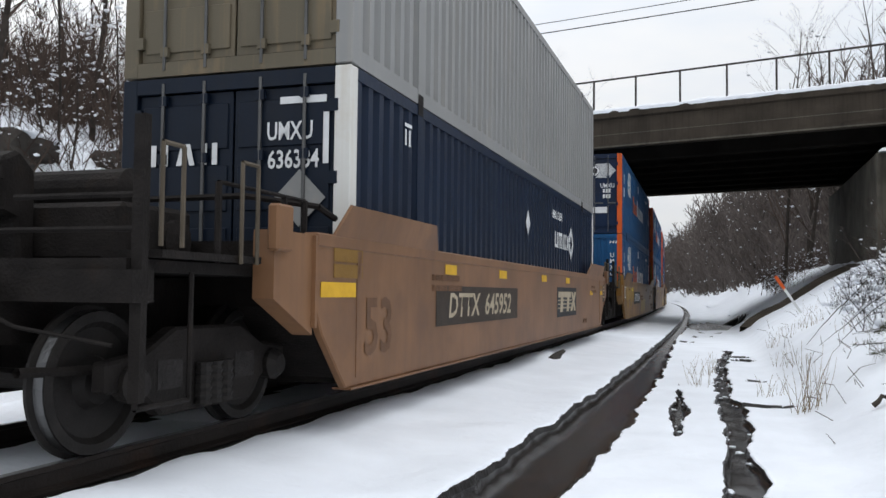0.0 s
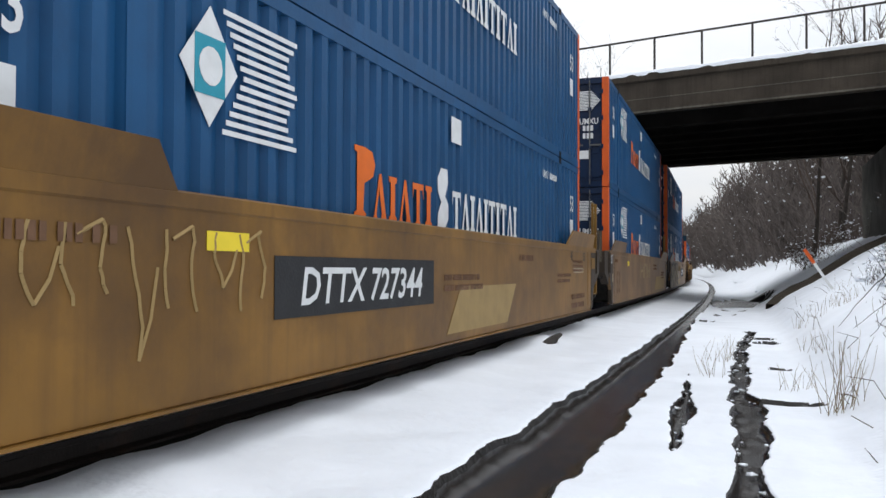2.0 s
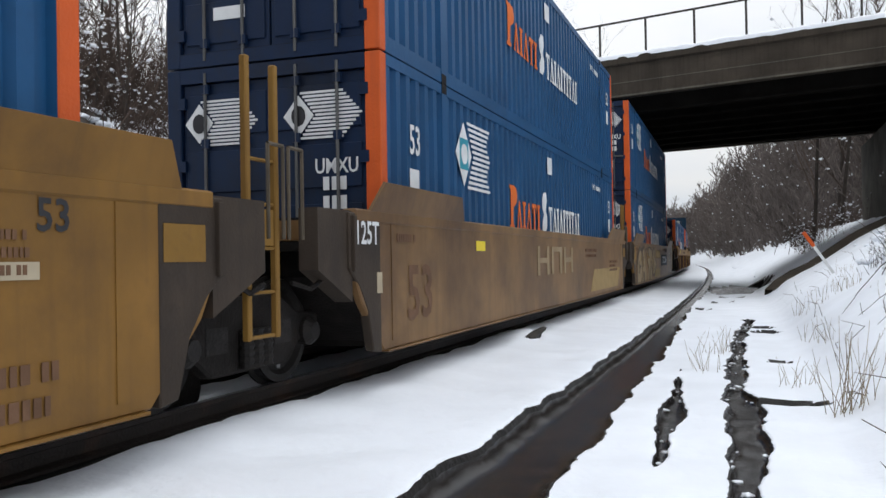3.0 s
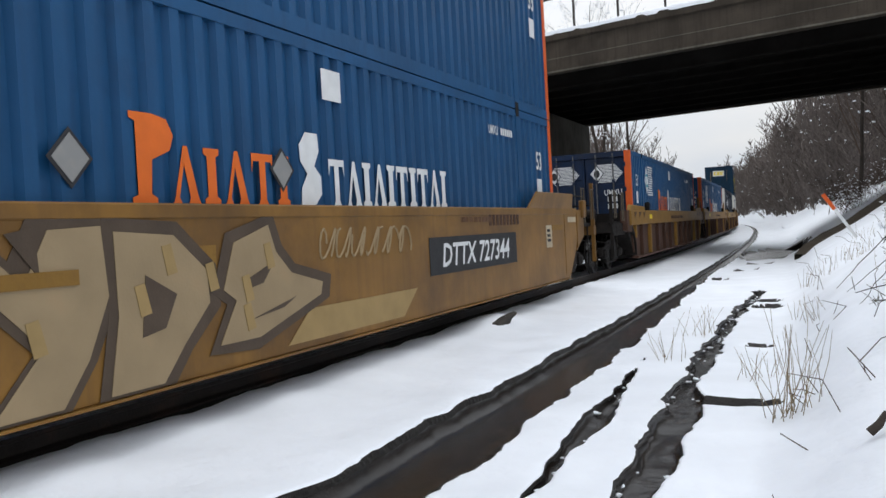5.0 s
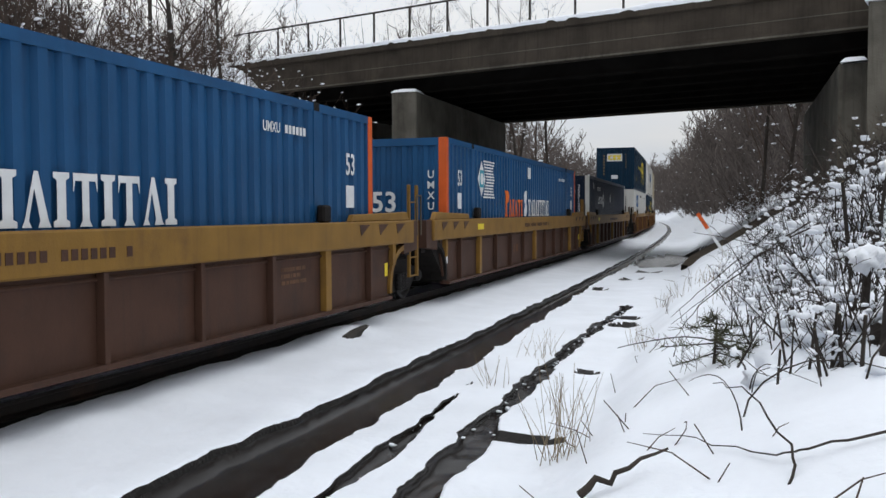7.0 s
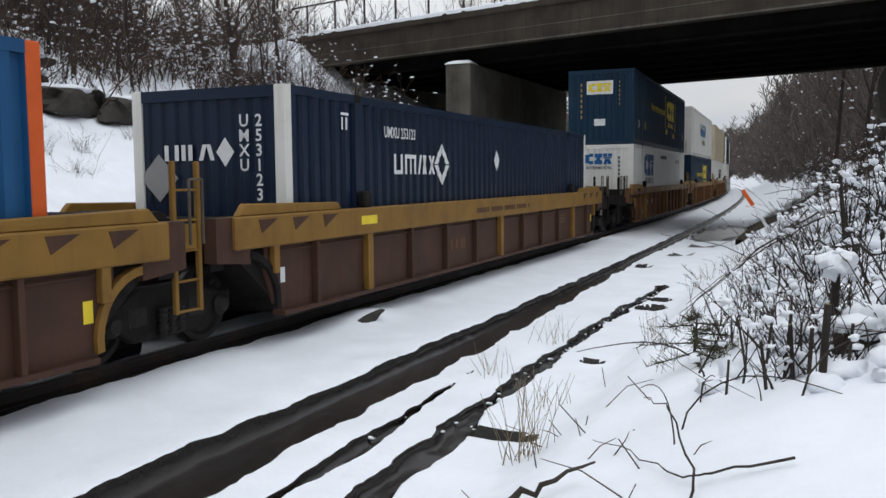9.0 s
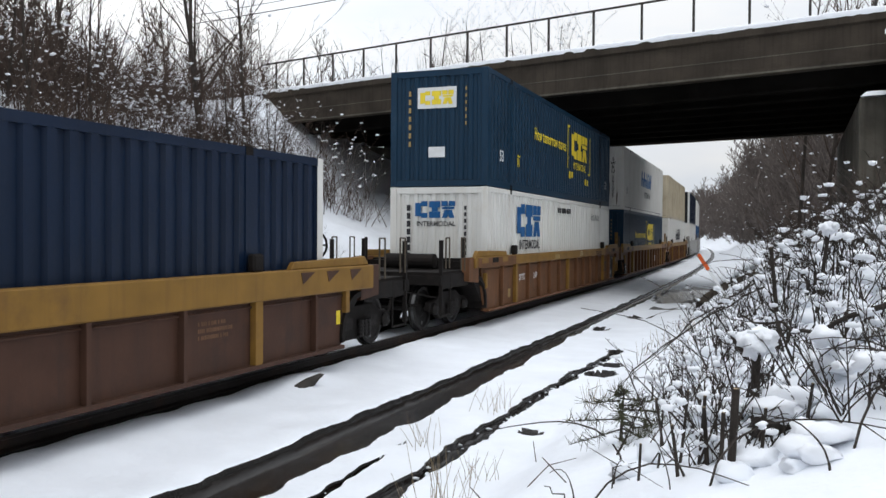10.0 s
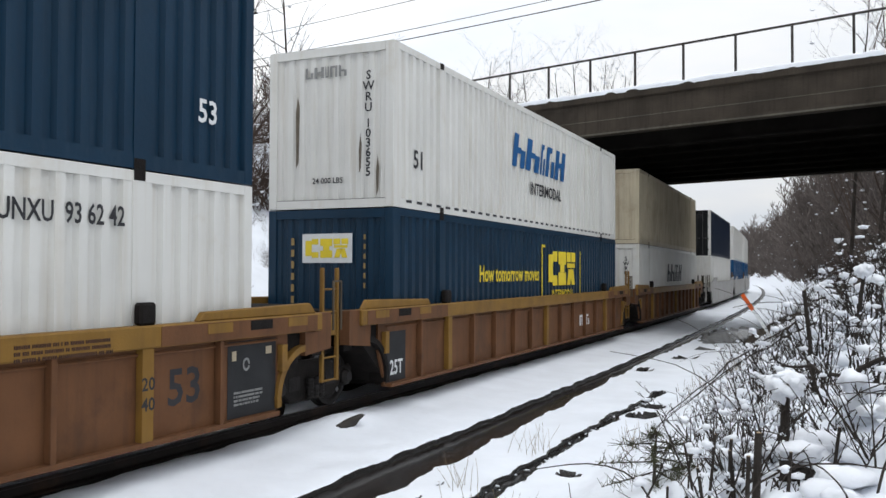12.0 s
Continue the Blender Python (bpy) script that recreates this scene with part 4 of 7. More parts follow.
def diamond(r, k=1.0):
    return [(-r * k, 0), (0, -r), (r * k, 0), (0, r)]


def stripes_logo(c, y, z, s):
    side_mark(c, y, z, [diamond(0.62 * s, 0.8)], "wpaint", "logo")
    part("logo", flat(rect(-0.26 * s, 0.26 * s, -0.3 * s, 0.3 * s)), "tealpaint", c, "", on_side(SIDE + 0.005, y, z))
    part("logo", flat([(0.2 * s * math.cos(a), 0.2 * s * math.sin(a)) for a in np.linspace(0, 6.0, 14)]), "wpaint", c, "", on_side(SIDE + 0.010, y, z))
    side_mark(c, y, z, [rect(0.62 * s - abs(k) * 0.065 * s, (1.65 + 0.12 * math.cos(k)) * s, k * 0.105 * s - 0.028 * s, k * 0.105 * s + 0.028 * s) for k in range(-6, 7)], "wpaint", "logo")


def stacktrain_marks(c, seed, near_logo=True):
    """Plain bars in the colours and sizes of the side lettering."""
    stripes_logo(c, -5.35, 2.12, 0.68)
    side_mark(c, -3.05, 1.21, [[(0, 0), (0.26, 0), (0.26, 0.05), (0.20, 0.08), (0.22, 0.34), (0.42, 0.42), (0.47, 0.54), (0.40, 0.66), (0.24, 0.69), (0, 0.69), (0, 0.64), (0.06, 0.62), (0.06, 0.07), (0, 0.05)]], "opaint", "logo")
    side_mark(c, -1.80, 1.21, serif_marks("vivti", 0.47, 0.07, 0.32), "opaint", "logo_bar")
    side_mark(c, -0.80, 1.21, [[(0.02, 0.0), (0.26, 0.0), (0.40, 0.12), (0.40, 0.30), (0.28, 0.40), (0.38, 0.56), (0.36, 0.73), (0.14, 0.73), (0.02, 0.60), (0.03, 0.44), (0.15, 0.32), (0.04, 0.18)]], "wpaint", "logo")
    side_mark(c, 1.30, 1.21, serif_marks("tvivititvi", 0.49, 0.05, 0.31), "wpaint", "logo_bar")
    side_mark(c, -0.1, 2.47, [rect(-0.19, 0.19, -0.16, 0.16)], "wpaint", "placard")
    side_mark(c, 7.2, 1.58, [rect(-0.14, 0.14, -0.17, 0.17)], "wpaint", "placard")
    lettering("53", 0.46, "wpaint", c, on_side(SIDE + 0.004, 7.22, 1.92), squeeze=0.75)
    lettering("UMXU", 0.19, "wpaint", c, on_side(SIDE + 0.004, 4.85, 2.38), squeeze=0.8)
    side_mark(c, 5.20, 2.39, [rect(i * 0.10, 0.065 + i * 0.10, 0, 0.11) for i in range(6)], "wpaint", "marking")
    side_mark(c, -7.15, 1.58, [rect(-0.14, 0.14, -0.17, 0.17)], "wpaint", "placard")
    lettering("53", 0.46, "wpaint", c, on_side(SIDE + 0.004, -7.12, 1.92), squeeze=0.75)


def stacktrain_door(c):
    for x in (-0.62, 0.62):
        end_mark(c, x, 2.28, [[(-0.46, 0), (-0.28, -0.22), (-0.10, 0), (-0.28, 0.22)]], "wpaint", "logo_plate")
        part("logo", flat([(-0.28 + 0.085 * math.cos(q), 0.11 * math.sin(q)) for q in np.linspace(0, 5.9, 12)]), "kpaint", c, "", on_end(x, FACE - 0.006, 2.28))
        end_mark(c, x, 2.28, [rect(-0.08 - 0.75 * abs(z), 0.46 - 0.9 * abs(z), z - 0.012, z + 0.012) for z in [0.04 * i for i in range(-6, 7)]], "wpaint", "logo")
    lettering("UMXU", 0.22, "wpaint", c, on_end(0.78, FACE - 0.004, 1.66), squeeze=0.8)
    for z in (1.48, 1.28):
        end_mark(c, 0.76, z, [rect(-0.14 + 0.1 * i, -0.07 + 0.1 * i, 0, 0.14) for i in range(3)], "wpaint")
    end_mark(c, -0.5, 0.5, [rect(-0.2, 0.2, 0, 0.14)], "wpaint")


def umax_marks(c, code, y0, yd):
    k = 0.56
    bars = [rect(0, 0.13, 0, 0.6), rect(0.131, 0.45, 0, 0.12), rect(0.451, 0.58, 0, 0.6), rect(0.75, 0.88, 0, 0.6), rect(0.881, 1.1, 0.48, 0.6), rect(1.101, 1.2, 0, 0.6), rect(1.201, 1.4, 0.48, 0.6), rect(1.401, 1.53, 0, 0.6),
            rect(1.68, 1.80, 0, 0.6, 0.16), rect(2.02, 2.16, 0, 0.6, 0.16), rect(2.20, 2.33, 0, 0.6, -0.16), rect(2.50, 2.64, 0, 0.6, 0.34), rect(2.84, 2.98, 0, 0.6, -0.34)]
    side_mark(c, y0, 1.70, [[(p[0] * k, p[1] * k) for p in o] for o in bars], "wpaint", "logo")
    o = []
    for q in range(4):
        a = q * math.pi / 2
        for g in (-1, 1):
            pts = [(0.35, 0.010 * g), (0.20, 0.155 * g), (0.12, 0.075 * g), (0.19, 0.010 * g)]
            o.append([(px * math.cos(a) - py * math.sin(a), 1.10 * (px * math.sin(a) + py * math.cos(a))) for px, py in pts])
    for gx, gy in ((1, 1), (1, -1), (-1, 1), (-1, -1)):
        o.append([(gx * 0.212, gy * 0.183), (gx * 0.167, gy * 0.232), (gx * 0.098, gy * 0.155), (gx * 0.13, gy * 0.098)])
    side_mark(c, y0 + 2.0, 1.88, o, "wpaint", "logo_diamond")
    side_mark(c, yd, 2.0, [diamond(0.23, 0.75)], "wpaint", "diamond")
    lettering(code, 0.25, "wpaint", c, on_side(SIDE + 0.004, y0 + 0.25, 2.30), squeeze=0.78)
    side_mark(c, -6.5, 2.36, [rect(-0.11, 0.11, 0.21, 0.25), rect(-0.1, -0.06, 0, 0.18), rect(0.02, 0.07, 0, 0.18)], "wpaint")


def umax_end(c, code, door):
    if door:
        end_mark(c, -0.95, 1.98, [rect(0, 0.06, 0, 0.22), rect(0.14, 0.2, 0, 0.22), rect(0.3, 0.36, 0, 0.22, 0.06), rect(0.46, 0.52, 0, 0.22, -0.06), rect(0.6, 0.66, 0, 0.22), rect(0.72, 0.78, 0, 0.22)], "wpaint", "logo")
        lettering("UMXU", 0.25, "wpaint", c, on_end(0.64, FACE - 0.004, 2.20), squeeze=0.7)
        lettering(code, 0.25, "wpaint", c, on_end(0.68, FACE - 0.004, 1.92), squeeze=0.75)
        end_mark(c, 0.78, 2.55, [rect(-0.25, 0.25, 0, 0.07)], "wpaint")
        end_mark(c, 1.03, 2.2, [rect(-0.03, 0.03, -0.25, 0.25)], "wpaint")
        part("tilted_placard", flat(diamond(0.28)), "pale", c, "tilted grey placard", on_end(0.76, FACE - 0.012, 1.62))
    else:
        end_mark(c, -0.75, 1.9, [rect(0, 0.07, 0, 0.22), rect(0.18, 0.25, 0, 0.22), rect(0.3, 0.37, 0, 0.22), rect(0.42, 0.49, 0, 0.22), rect(0.6, 0.67, 0, 0.22, 0.07), rect(0.8, 0.87, 0, 0.22, -0.07)], "wpaint", "logo")
        end_mark(c, 0.30, 2.01, [diamond(0.20, 0.75)], "wpaint", "logo_diamond")
        part("tilted_placard", flat(diamond(0.34)), "pale", c, "tilted grey placard", on_end(-0.85, FACE - 0.012, 1.66))
        for i, ch in enumerate("UMXU"):
            lettering(ch, 0.23, "wpaint", c, on_end(0.62, FACE - 0.004, 2.35 - 0.2 * i))
        for i, ch in enumerate(code):
            lettering(ch, 0.23, "wpaint", c, on_end(0.86, FACE - 0.004, 2.35 - 0.2 * i))


def block_logo(s, k=1.2):
    """Three heavy notched blocks, the size of the big side marks."""
    q = lambda a, b, c, d, e=0.0: rect(a * s * k, b * s * k, c * s, d * s, e * s * k)
    return [q(0, 0.34, 0.1, 0.9), q(0.341, 0.70, 0, 0.30), q(0.341, 0.70, 0.70, 1), q(0.80, 1.44, 0.62, 1), q(0.80, 1.44, 0, 0.38), q(0.95, 1.29, 0.381, 0.619), q(1.54, 1.82, 0, 0.48, 0.14), q(1.96, 2.24, 0, 0.48, -0.14), q(1.54, 2.24, 0.52, 0.66), q(1.5, 1.86, 0.70, 1), q(1.92, 2.28, 0.70, 1)]


def intermodal_white(c, seed):
    side_mark(c, -5.5, 1.66, block_logo(0.9), "bpaint", "logo")
    lettering("INTERMODAL", 0.36, "kpaint", c, on_side(SIDE + 0.004, -4.2, 1.32), squeeze=0.96)
    end_mark(c, -0.62, 2.12, block_logo(0.42, 1.12), "bpaint", "logo")
    lettering("INTERMODAL", 0.17, "kpaint", c, on_end(-0.06, FACE - 0.004, 1.92), squeeze=0.98)
    lettering("UNXU  93 62 42", 0.30, "kpaint", c, on_side(SIDE + 0.004, 5.12, 2.27), squeeze=0.74)
    for i in range(8):
        end_mark(c, -0.8, 0.9, [rect(-0.05, 0.05, 0.2 * i, 0.2 * i + 0.15)], "kpaint")
    for i in range(8):
        end_mark(c, 0.72, 1.2, [rect(-0.03, 0.03, 0.16 * i, 0.16 * i + 0.1)], "kpaint")
    stencil_lines(c, on_side(SIDE, -0.9, 2.42), 1, 2.1, 0.17, "kpaint", 17)


def intermodal_navy(c, y0):
    lettering("How tomorrow moves", 0.50, "ypaint", c, on_side(SIDE + 0.004, y0 - 1.8, 1.58), squeeze=0.85)
    side_mark(c, y0 + 1.0, 1.43, block_logo(0.92), "ypaint", "logo")
    lettering("INTERMODAL", 0.34, "ypaint", c, on_side(SIDE + 0.004, y0 + 2.3, 1.08), squeeze=0.96)
    a, b = y0 + 0.42, y0 + 4.0
    side_mark(c, 0, 0, [rect(a, a + 0.07, 1.05, 2.5), rect(a + 0.071, a + 0.3, 2.43, 2.5), rect(b, b + 0.07, 1.0, 2.4), rect(b - 0.25, b - 0.001, 1.0, 1.07), rect(a + 0.2, a + 0.45, 0.72, 0.96), rect(a + 0.55, a + 0.8, 0.76, 0.96), rect(b - 0.85, b - 0.62, 0.62, 0.84), rect(b - 0.5, b - 0.28, 0.60, 0.82)], "ypaint", "logo")
    for y in (-6.95, 7.2):
        lettering("53", 0.40, "wpaint", c, on_side(SIDE + 0.004, y, 0.68), squeeze=0.9)
    side_mark(c, -5.4, 0.65, [rect(-0.12, 0.12, 0.26, 0.31), rect(-0.12, -0.07, 0, 0.22), rect(0.0, 0.05, 0, 0.22)], "ypaint")
    end_mark(c, -0.05, 2.2, [rect(-0.52, 0.52, -0.26, 0.26)], "wpaint", "logo_panel")
    part("logo", flat(*block_logo(0.34, 1.15)), "ypaint", c, "", on_end(-0.5, FACE - 0.006, 2.03))
    end_mark(c, -0.05, 0.85, [rect(-0.22, 0.22, -0.13, 0.13)], "wpaint", "placard")
    for i in range(7):
        end_mark(c, -0.78, 1.0, [rect(-0.032, 0.032, 0.21 * i, 0.21 * i + 0.13)], "fadepaint")
    for i in range(6):
        end_mark(c, 0.72, 1.5, [rect(-0.02, 0.02, 0.17 * i, 0.17 * i + 0.09)], "fadepaint")


def swift_marks(c, y, paint):
    side_mark(c, y, 1.38, [[(p[0] + 0.25 * p[1], p[1]) for p in o] for o in mark_bars([0.85, 1.0, 0.35, 0.7, 0.85], 0.8, 0.1, 5, 0.36)], paint, "logo")
    lettering("INTERMODAL", 0.42, "kpaint", c, on_side(SIDE + 0.004, y + 0.55, 0.82), squeeze=1.0)
    lettering("51", 0.46, "kpaint", c, on_side(SIDE + 0.004, -7.1, 0.75))
    end_mark(c, -0.1, 2.35, mark_bars([0.16, 0.2, 0.07, 0.15, 0.16], 0.2, 0.03, 6), "pale", "logo")
    for i, ch in enumerate("SWRU"):
        lettering(ch, 0.22, "kpaint", c, on_end(0.78, FACE - 0.004, 2.25 - 0.19 * i))
    for i, ch in enumerate("103655"):
        lettering(ch, 0.22, "kpaint", c, on_end(0.78, FACE - 0.004, 1.4 - 0.17 * i))
    for x0, z0, z1, wd in ((-0.72, 0.75, 2.05, 0.07), (0.60, 0.6, 1.3, 0.05), (0.95, 0.2, 0.9, 0.05)):
        end_mark(c, x0, 0, [[(0, z0), (wd * 0.7, z0 + 0.1), (wd, z1 - 0.2), (wd * 0.4, z1), (-wd * 0.2, z1 - 0.3)]], "stain", "run_stain")
    lettering("24 000 LBS", 0.14, "kpaint", c, on_end(-0.05, FACE - 0.004, 0.45))
    side_mark(c, 0, 0.1, [rect(-7.6 + i * 0.42, -7.38 + i * 0.42, 0, 0.05) for i in range(36)], "kpaint", "tape_strip")


# ---- well cars ----


def handrail(p, name, paint, parent, key):
    return spart(name, paint, parent, lambda: rods(*p, r=0.016), key)


def car_end(w, e, kind, sheet, sill):
    """The platform beyond the well at one end (e -1: leading end): sill, deck, rails, ladder, and a coupler or a joint."""
    Y = lambda a, b: (min(e * a, e * b), max(e * a, e * b))
    spart("bulkhead", "grimy", w, lambda: prism([(e * 8.35, 0.3), (e * 8.35, 1.5), (e * 9.15, 1.5), (e * 9.15, 0.95)], "x", -1.34, 1.34), e)
    reach = 11.45 if kind == "coupler" else 10.0
    spart("centre_sill", "grimy", w, lambda: boxes((-0.33, 0.33, *Y(8.6, reach), 0.72, 1.18)), e, kind)
    spart("end_deck", "grimy", w, lambda: boxes((-1.25, 1.25, *Y(9.0, reach - (0.25 if kind == "coupler" else 0.55)), 1.19, 1.27)), e, kind)
    for sg in (1, -1):
        low = 0.72 if sheet.startswith("tan") else 0.96
        spart("corner_gusset", "endpanel" if sheet.startswith("tan") and kind == "artic" else sheet, w, lambda: prism([(e * 9.1, low), (e * 9.1, 1.545), (e * 9.75, 1.545), (e * 9.75, max(1.02, low))], "x", sg * 1.26, sg * 1.44), e, sg, sheet)
        spart("grab_iron", "railing", w, lambda: rods([(sg * 1.38, e * 9.9, 1.27), (sg * 1.38, e * 9.9, 2.0), (sg * 1.38, e * 10.12, 2.0), (sg * 1.38, e * 10.12, 1.27)], r=0.016), e, sg)
    spart("deck_beam", sill, w, lambda: boxes((-1.40, 1.40, *Y(9.2, 9.42), 1.28, 1.46)), e, sill)
    spart("air_reservoir", "grimy", w, lambda: lathe([(-0.62, 0.05), (-0.6, 0.17), (0.6, 0.17), (0.62, 0.05)], "x", 14), "r").matrix_basis = Matrix.Translation((0.0, e * 9.75, 1.46))
    spart("brake_pipe", "grimy", w, lambda: rods([(0.9, e * 8.9, 0.62), (0.95, e * 9.8, 0.52), (0.7, e * reach, 0.58)], r=0.035), e, kind)
    if sheet.startswith("tan") and kind == "coupler":
        for sg in (1, -1):
            spart("corner_cap", sheet, w, lambda: boxes((min(sg * 1.40, sg * 1.50), max(sg * 1.40, sg * 1.50), *Y(9.55, 9.80), 1.38, 1.74), bevel=0.02), e, sg, sheet)
            spart("corner_seam", sheet, w, lambda: boxes((min(sg * 1.44, sg * 1.475), max(sg * 1.44, sg * 1.475), *Y(9.08, 9.12), 0.78, 1.54)), e, sg, sheet)
            for y in (9.35, 10.3):
                spart("rail_post", "grimy", w, lambda: rods([(sg * 1.30, e * y, 1.27), (sg * 1.30, e * y, 1.84)], r=0.025), e, sg, y)
            spart("side_rail", "grimy", w, lambda: rods([(sg * 1.30, e * 9.0, 1.84), (sg * 1.30, e * 10.3, 1.84)], r=0.017), e, sg)
    if kind == "coupler":
        for sg in (1, -1):
            spart("stanchion", sill, w, lambda: boxes((sg * 1.30 - 0.04, sg * 1.30 + 0.04, *Y(11.11, 11.17), 0.40, 2.15 if sheet.startswith("tan") else 1.95)), e, sg, sill, sheet[:3])
            spart("grab_iron", "railing", w, lambda: rods([(sg * 1.36, e * 11.02, 1.35), (sg * 1.36, e * 11.02, 2.0), (sg * 1.36, e * 10.8, 2.0), (sg * 1.36, e * 10.8, 1.35)], r=0.016), "c", e, sg)
            spart("stirrup_step", "grimy", w, lambda: rods([(sg * 1.30, e * 11.15, 0.95), (sg * 1.30, e * 11.15, 0.36), (sg * 1.30, e * 10.6, 0.36), (sg * 1.30, e * 10.6, 1.2)], r=0.018), e, sg)
        spart("end_beam", sill, w, lambda: boxes((-1.34, 1.34, *Y(11.05, 11.25), 1.0, 1.2)), e, sill)
        if sheet.startswith("tan"):
            spart("walkway_rail", "grimy", w, lambda: rods([(-1.3, e * 11.15, 1.75), (-0.35, e * 11.15, 1.75)], [(0.35, e * 11.15, 1.66), (1.3, e * 11.15, 1.66)], [(-1.3, e * 11.15, 1.45), (1.3, e * 11.15, 1.45)], r=0.02), e)
        cp = spart("coupler", "grimy", w, lambda: boxes((-0.09, 0.09, *Y(11.3, 11.75), 0.80, 0.96), (-0.2, 0.17, *Y(11.7, 11.93), 0.72, 1.02), bevel=0.02), e)
        spart("air_hose", "grimy", cp, lambda: rods([(0.3, e * 11.4, 0.85), (0.32, e * 11.65, 0.45), (0.25, e * 11.9, 0.32)], r=0.03), e)
        spart("uncoupling_lever", "grimy", w, lambda: rods([(1.25, e * 11.3, 0.75), (0.6, e * 11.38, 0.85), (0.12, e * 11.4, 1.05)], r=0.014), e)
        if e == (-1 if sheet.startswith("tan") else 1):
            hx, hy = -0.45, e * 10.75
            hb = spart("hand_brake_wheel", "grimy", w, lambda: rods([(hx + 0.27 * math.cos(a), hy, 1.85 + 0.27 * math.sin(a)) for a in np.linspace(0, 2 * math.pi, 17)], [(hx - 0.26, hy, 1.85), (hx + 0.26, hy, 1.85)], [(hx, hy, 1.6), (hx, hy, 2.1)], r=0.022), e)
            spart("brake_housing", "grimy", w, lambda: prism([(e * 10.68, 1.62), (e * 10.68, 2.02), (e * 10.52, 2.10), (e * 10.36, 1.96), (e * 10.34, 1.27), (e * 10.50, 1.27), (e * 10.55, 1.58)], "x", hx - 0.22, hx + 0.22, bevel=0.03), e)
        if e < 0:
            if sheet.startswith("tan"):
                spart("corner_rail", "grimy", w, lambda: rods([(-1.2, -9.3, 1.84), (0.9, -9.3, 1.86), (1.38, -8.9, 1.80), (1.40, -8.6, 1.72)], [(1.30, -9.0, 1.84), (1.30, -9.0, 1.45)], r=0.028))
                spart("equipment_box", "grimy", w, lambda: boxes((-1.30, 0.55, -10.35, -9.5, 1.28, 1.72), bevel=0.04))
                spart("tank", "grimy", w, lambda: lathe([(-1.38, 0.06), (-1.34, 0.16), (0.30, 0.16), (0.34, 0.06)], "x", 16)).matrix_basis = Matrix.Translation((0, -9.95, 1.86))
                spart("side_step_plate", "grimy", w, lambda: boxes((0.9, 1.36, -11.0, -9.8, 1.28, 1.33)))
                spart("brake_cylinder", "grimy", w, lambda: lathe([(-11.2, 0.08), (-11.1, 0.15), (-10.6, 0.15), (-10.5, 0.05)], "y", 14)).matrix_basis = Matrix.Translation((-0.95, 0, 1.02))
    else:
        spart("joint_arm", "grimy", w, lambda: lathe([(e * 9.7 if e > 0 else -10.25, 0.2), (e * 10.25 if e > 0 else -9.7, 0.24)], "y", 14), e)
        if e > 0:
            ztop = 2.65 if sheet.startswith("tan") else 2.2
            ld = spart("ladder", "yellow", w, lambda: boxes(*[(1.25, 1.31, y - 0.03, y + 0.03, 0.5, ztop) for y in (9.75, 10.15)], bevel=0.01), ztop)
            for z in (0.52, 0.86, 1.20, 1.54, 1.88):
                spart("ladder_rung", "yellow", ld, lambda: rods([(1.28, 9.77, z), (1.28, 10.13, z)], r=0.016), z)
            spart("safety_plate", "yellow", w, lambda: boxes((1.285, 1.30, 9.80, 10.10, 1.22, 1.50)), "sp")
    if sheet in ("brown", "rust"):
        # curved guard over the inner wheel, and end posts of the well
        arc = [(e * (9.16 - 0.70 * math.cos(q)), 0.42 + 0.70 * math.sin(q)) for q in np.linspace(-0.15, 1.5, 9)] + [(e * (9.16 - 0.61 * math.cos(q)), 0.42 + 0.61 * math.sin(q)) for q in np.linspace(1.5, -0.15, 9)]
        for sg in (1, -1):
            spart("wheel_guard", "yellow" if e > 0 and kind != "coupler" else "grimy", w, lambda: prism(arc, "x", sg * 1.12, sg * 1.44), e, sg, kind)
            spart("end_post", "yellow", w, lambda: boxes((min(sg * 1.385, sg * 1.475), max(sg * 1.385, sg * 1.475), *Y(8.52, 8.64), 0.80, 1.16), bevel=0.008), e, sg)
            spart("side_apron", "grimy", w, lambda: boxes((min(sg * 1.28, sg * 1.31), max(sg * 1.28, sg * 1.31), *Y(9.46, reach - 0.3), 0.92, 1.22)), e, sg, kind)
            for y in (9.6,):
                if kind == "coupler":
                    spart("deck_post", "grimy", w, lambda: boxes((sg * 1.22 - 0.03, sg * 1.22 + 0.03, e * y - 0.03, e * y + 0.03, 1.27, 2.0), bevel=0.008), e, sg, y)
    if kind == "artic" and sheet.startswith("tan"):
        out = [(e * 8.52, 1.53), (e * 9.2, 1.53), (e * 9.2, 1.02), (e * 9.0, 0.86), (e * 8.82, 0.62), (e * 8.70, 0.24), (e * 8.52, 0.21)]
        for sg in (1, -1):
            spart("end_panel", "endpanel", w, lambda: prism(out, "x", sg * 1.37, sg * 1.467, bevel=0.01), e, sg)
            spart("panel_rib", "endpanel", w, lambda: boxes((min(sg * 1.46, sg * 1.50), max(sg * 1.46, sg * 1.50), *Y(9.10, 9.16), 1.0, 1.5), bevel=0.006), e, sg)
        spart("brake_hose", "grimy", w, lambda: rods([(1.3, e * 9.15, 1.15), (1.36, e * 9.4, 0.98), (1.34, e * 9.7, 0.86), (1.3, e * 9.95, 0.92)], r=0.02), e)


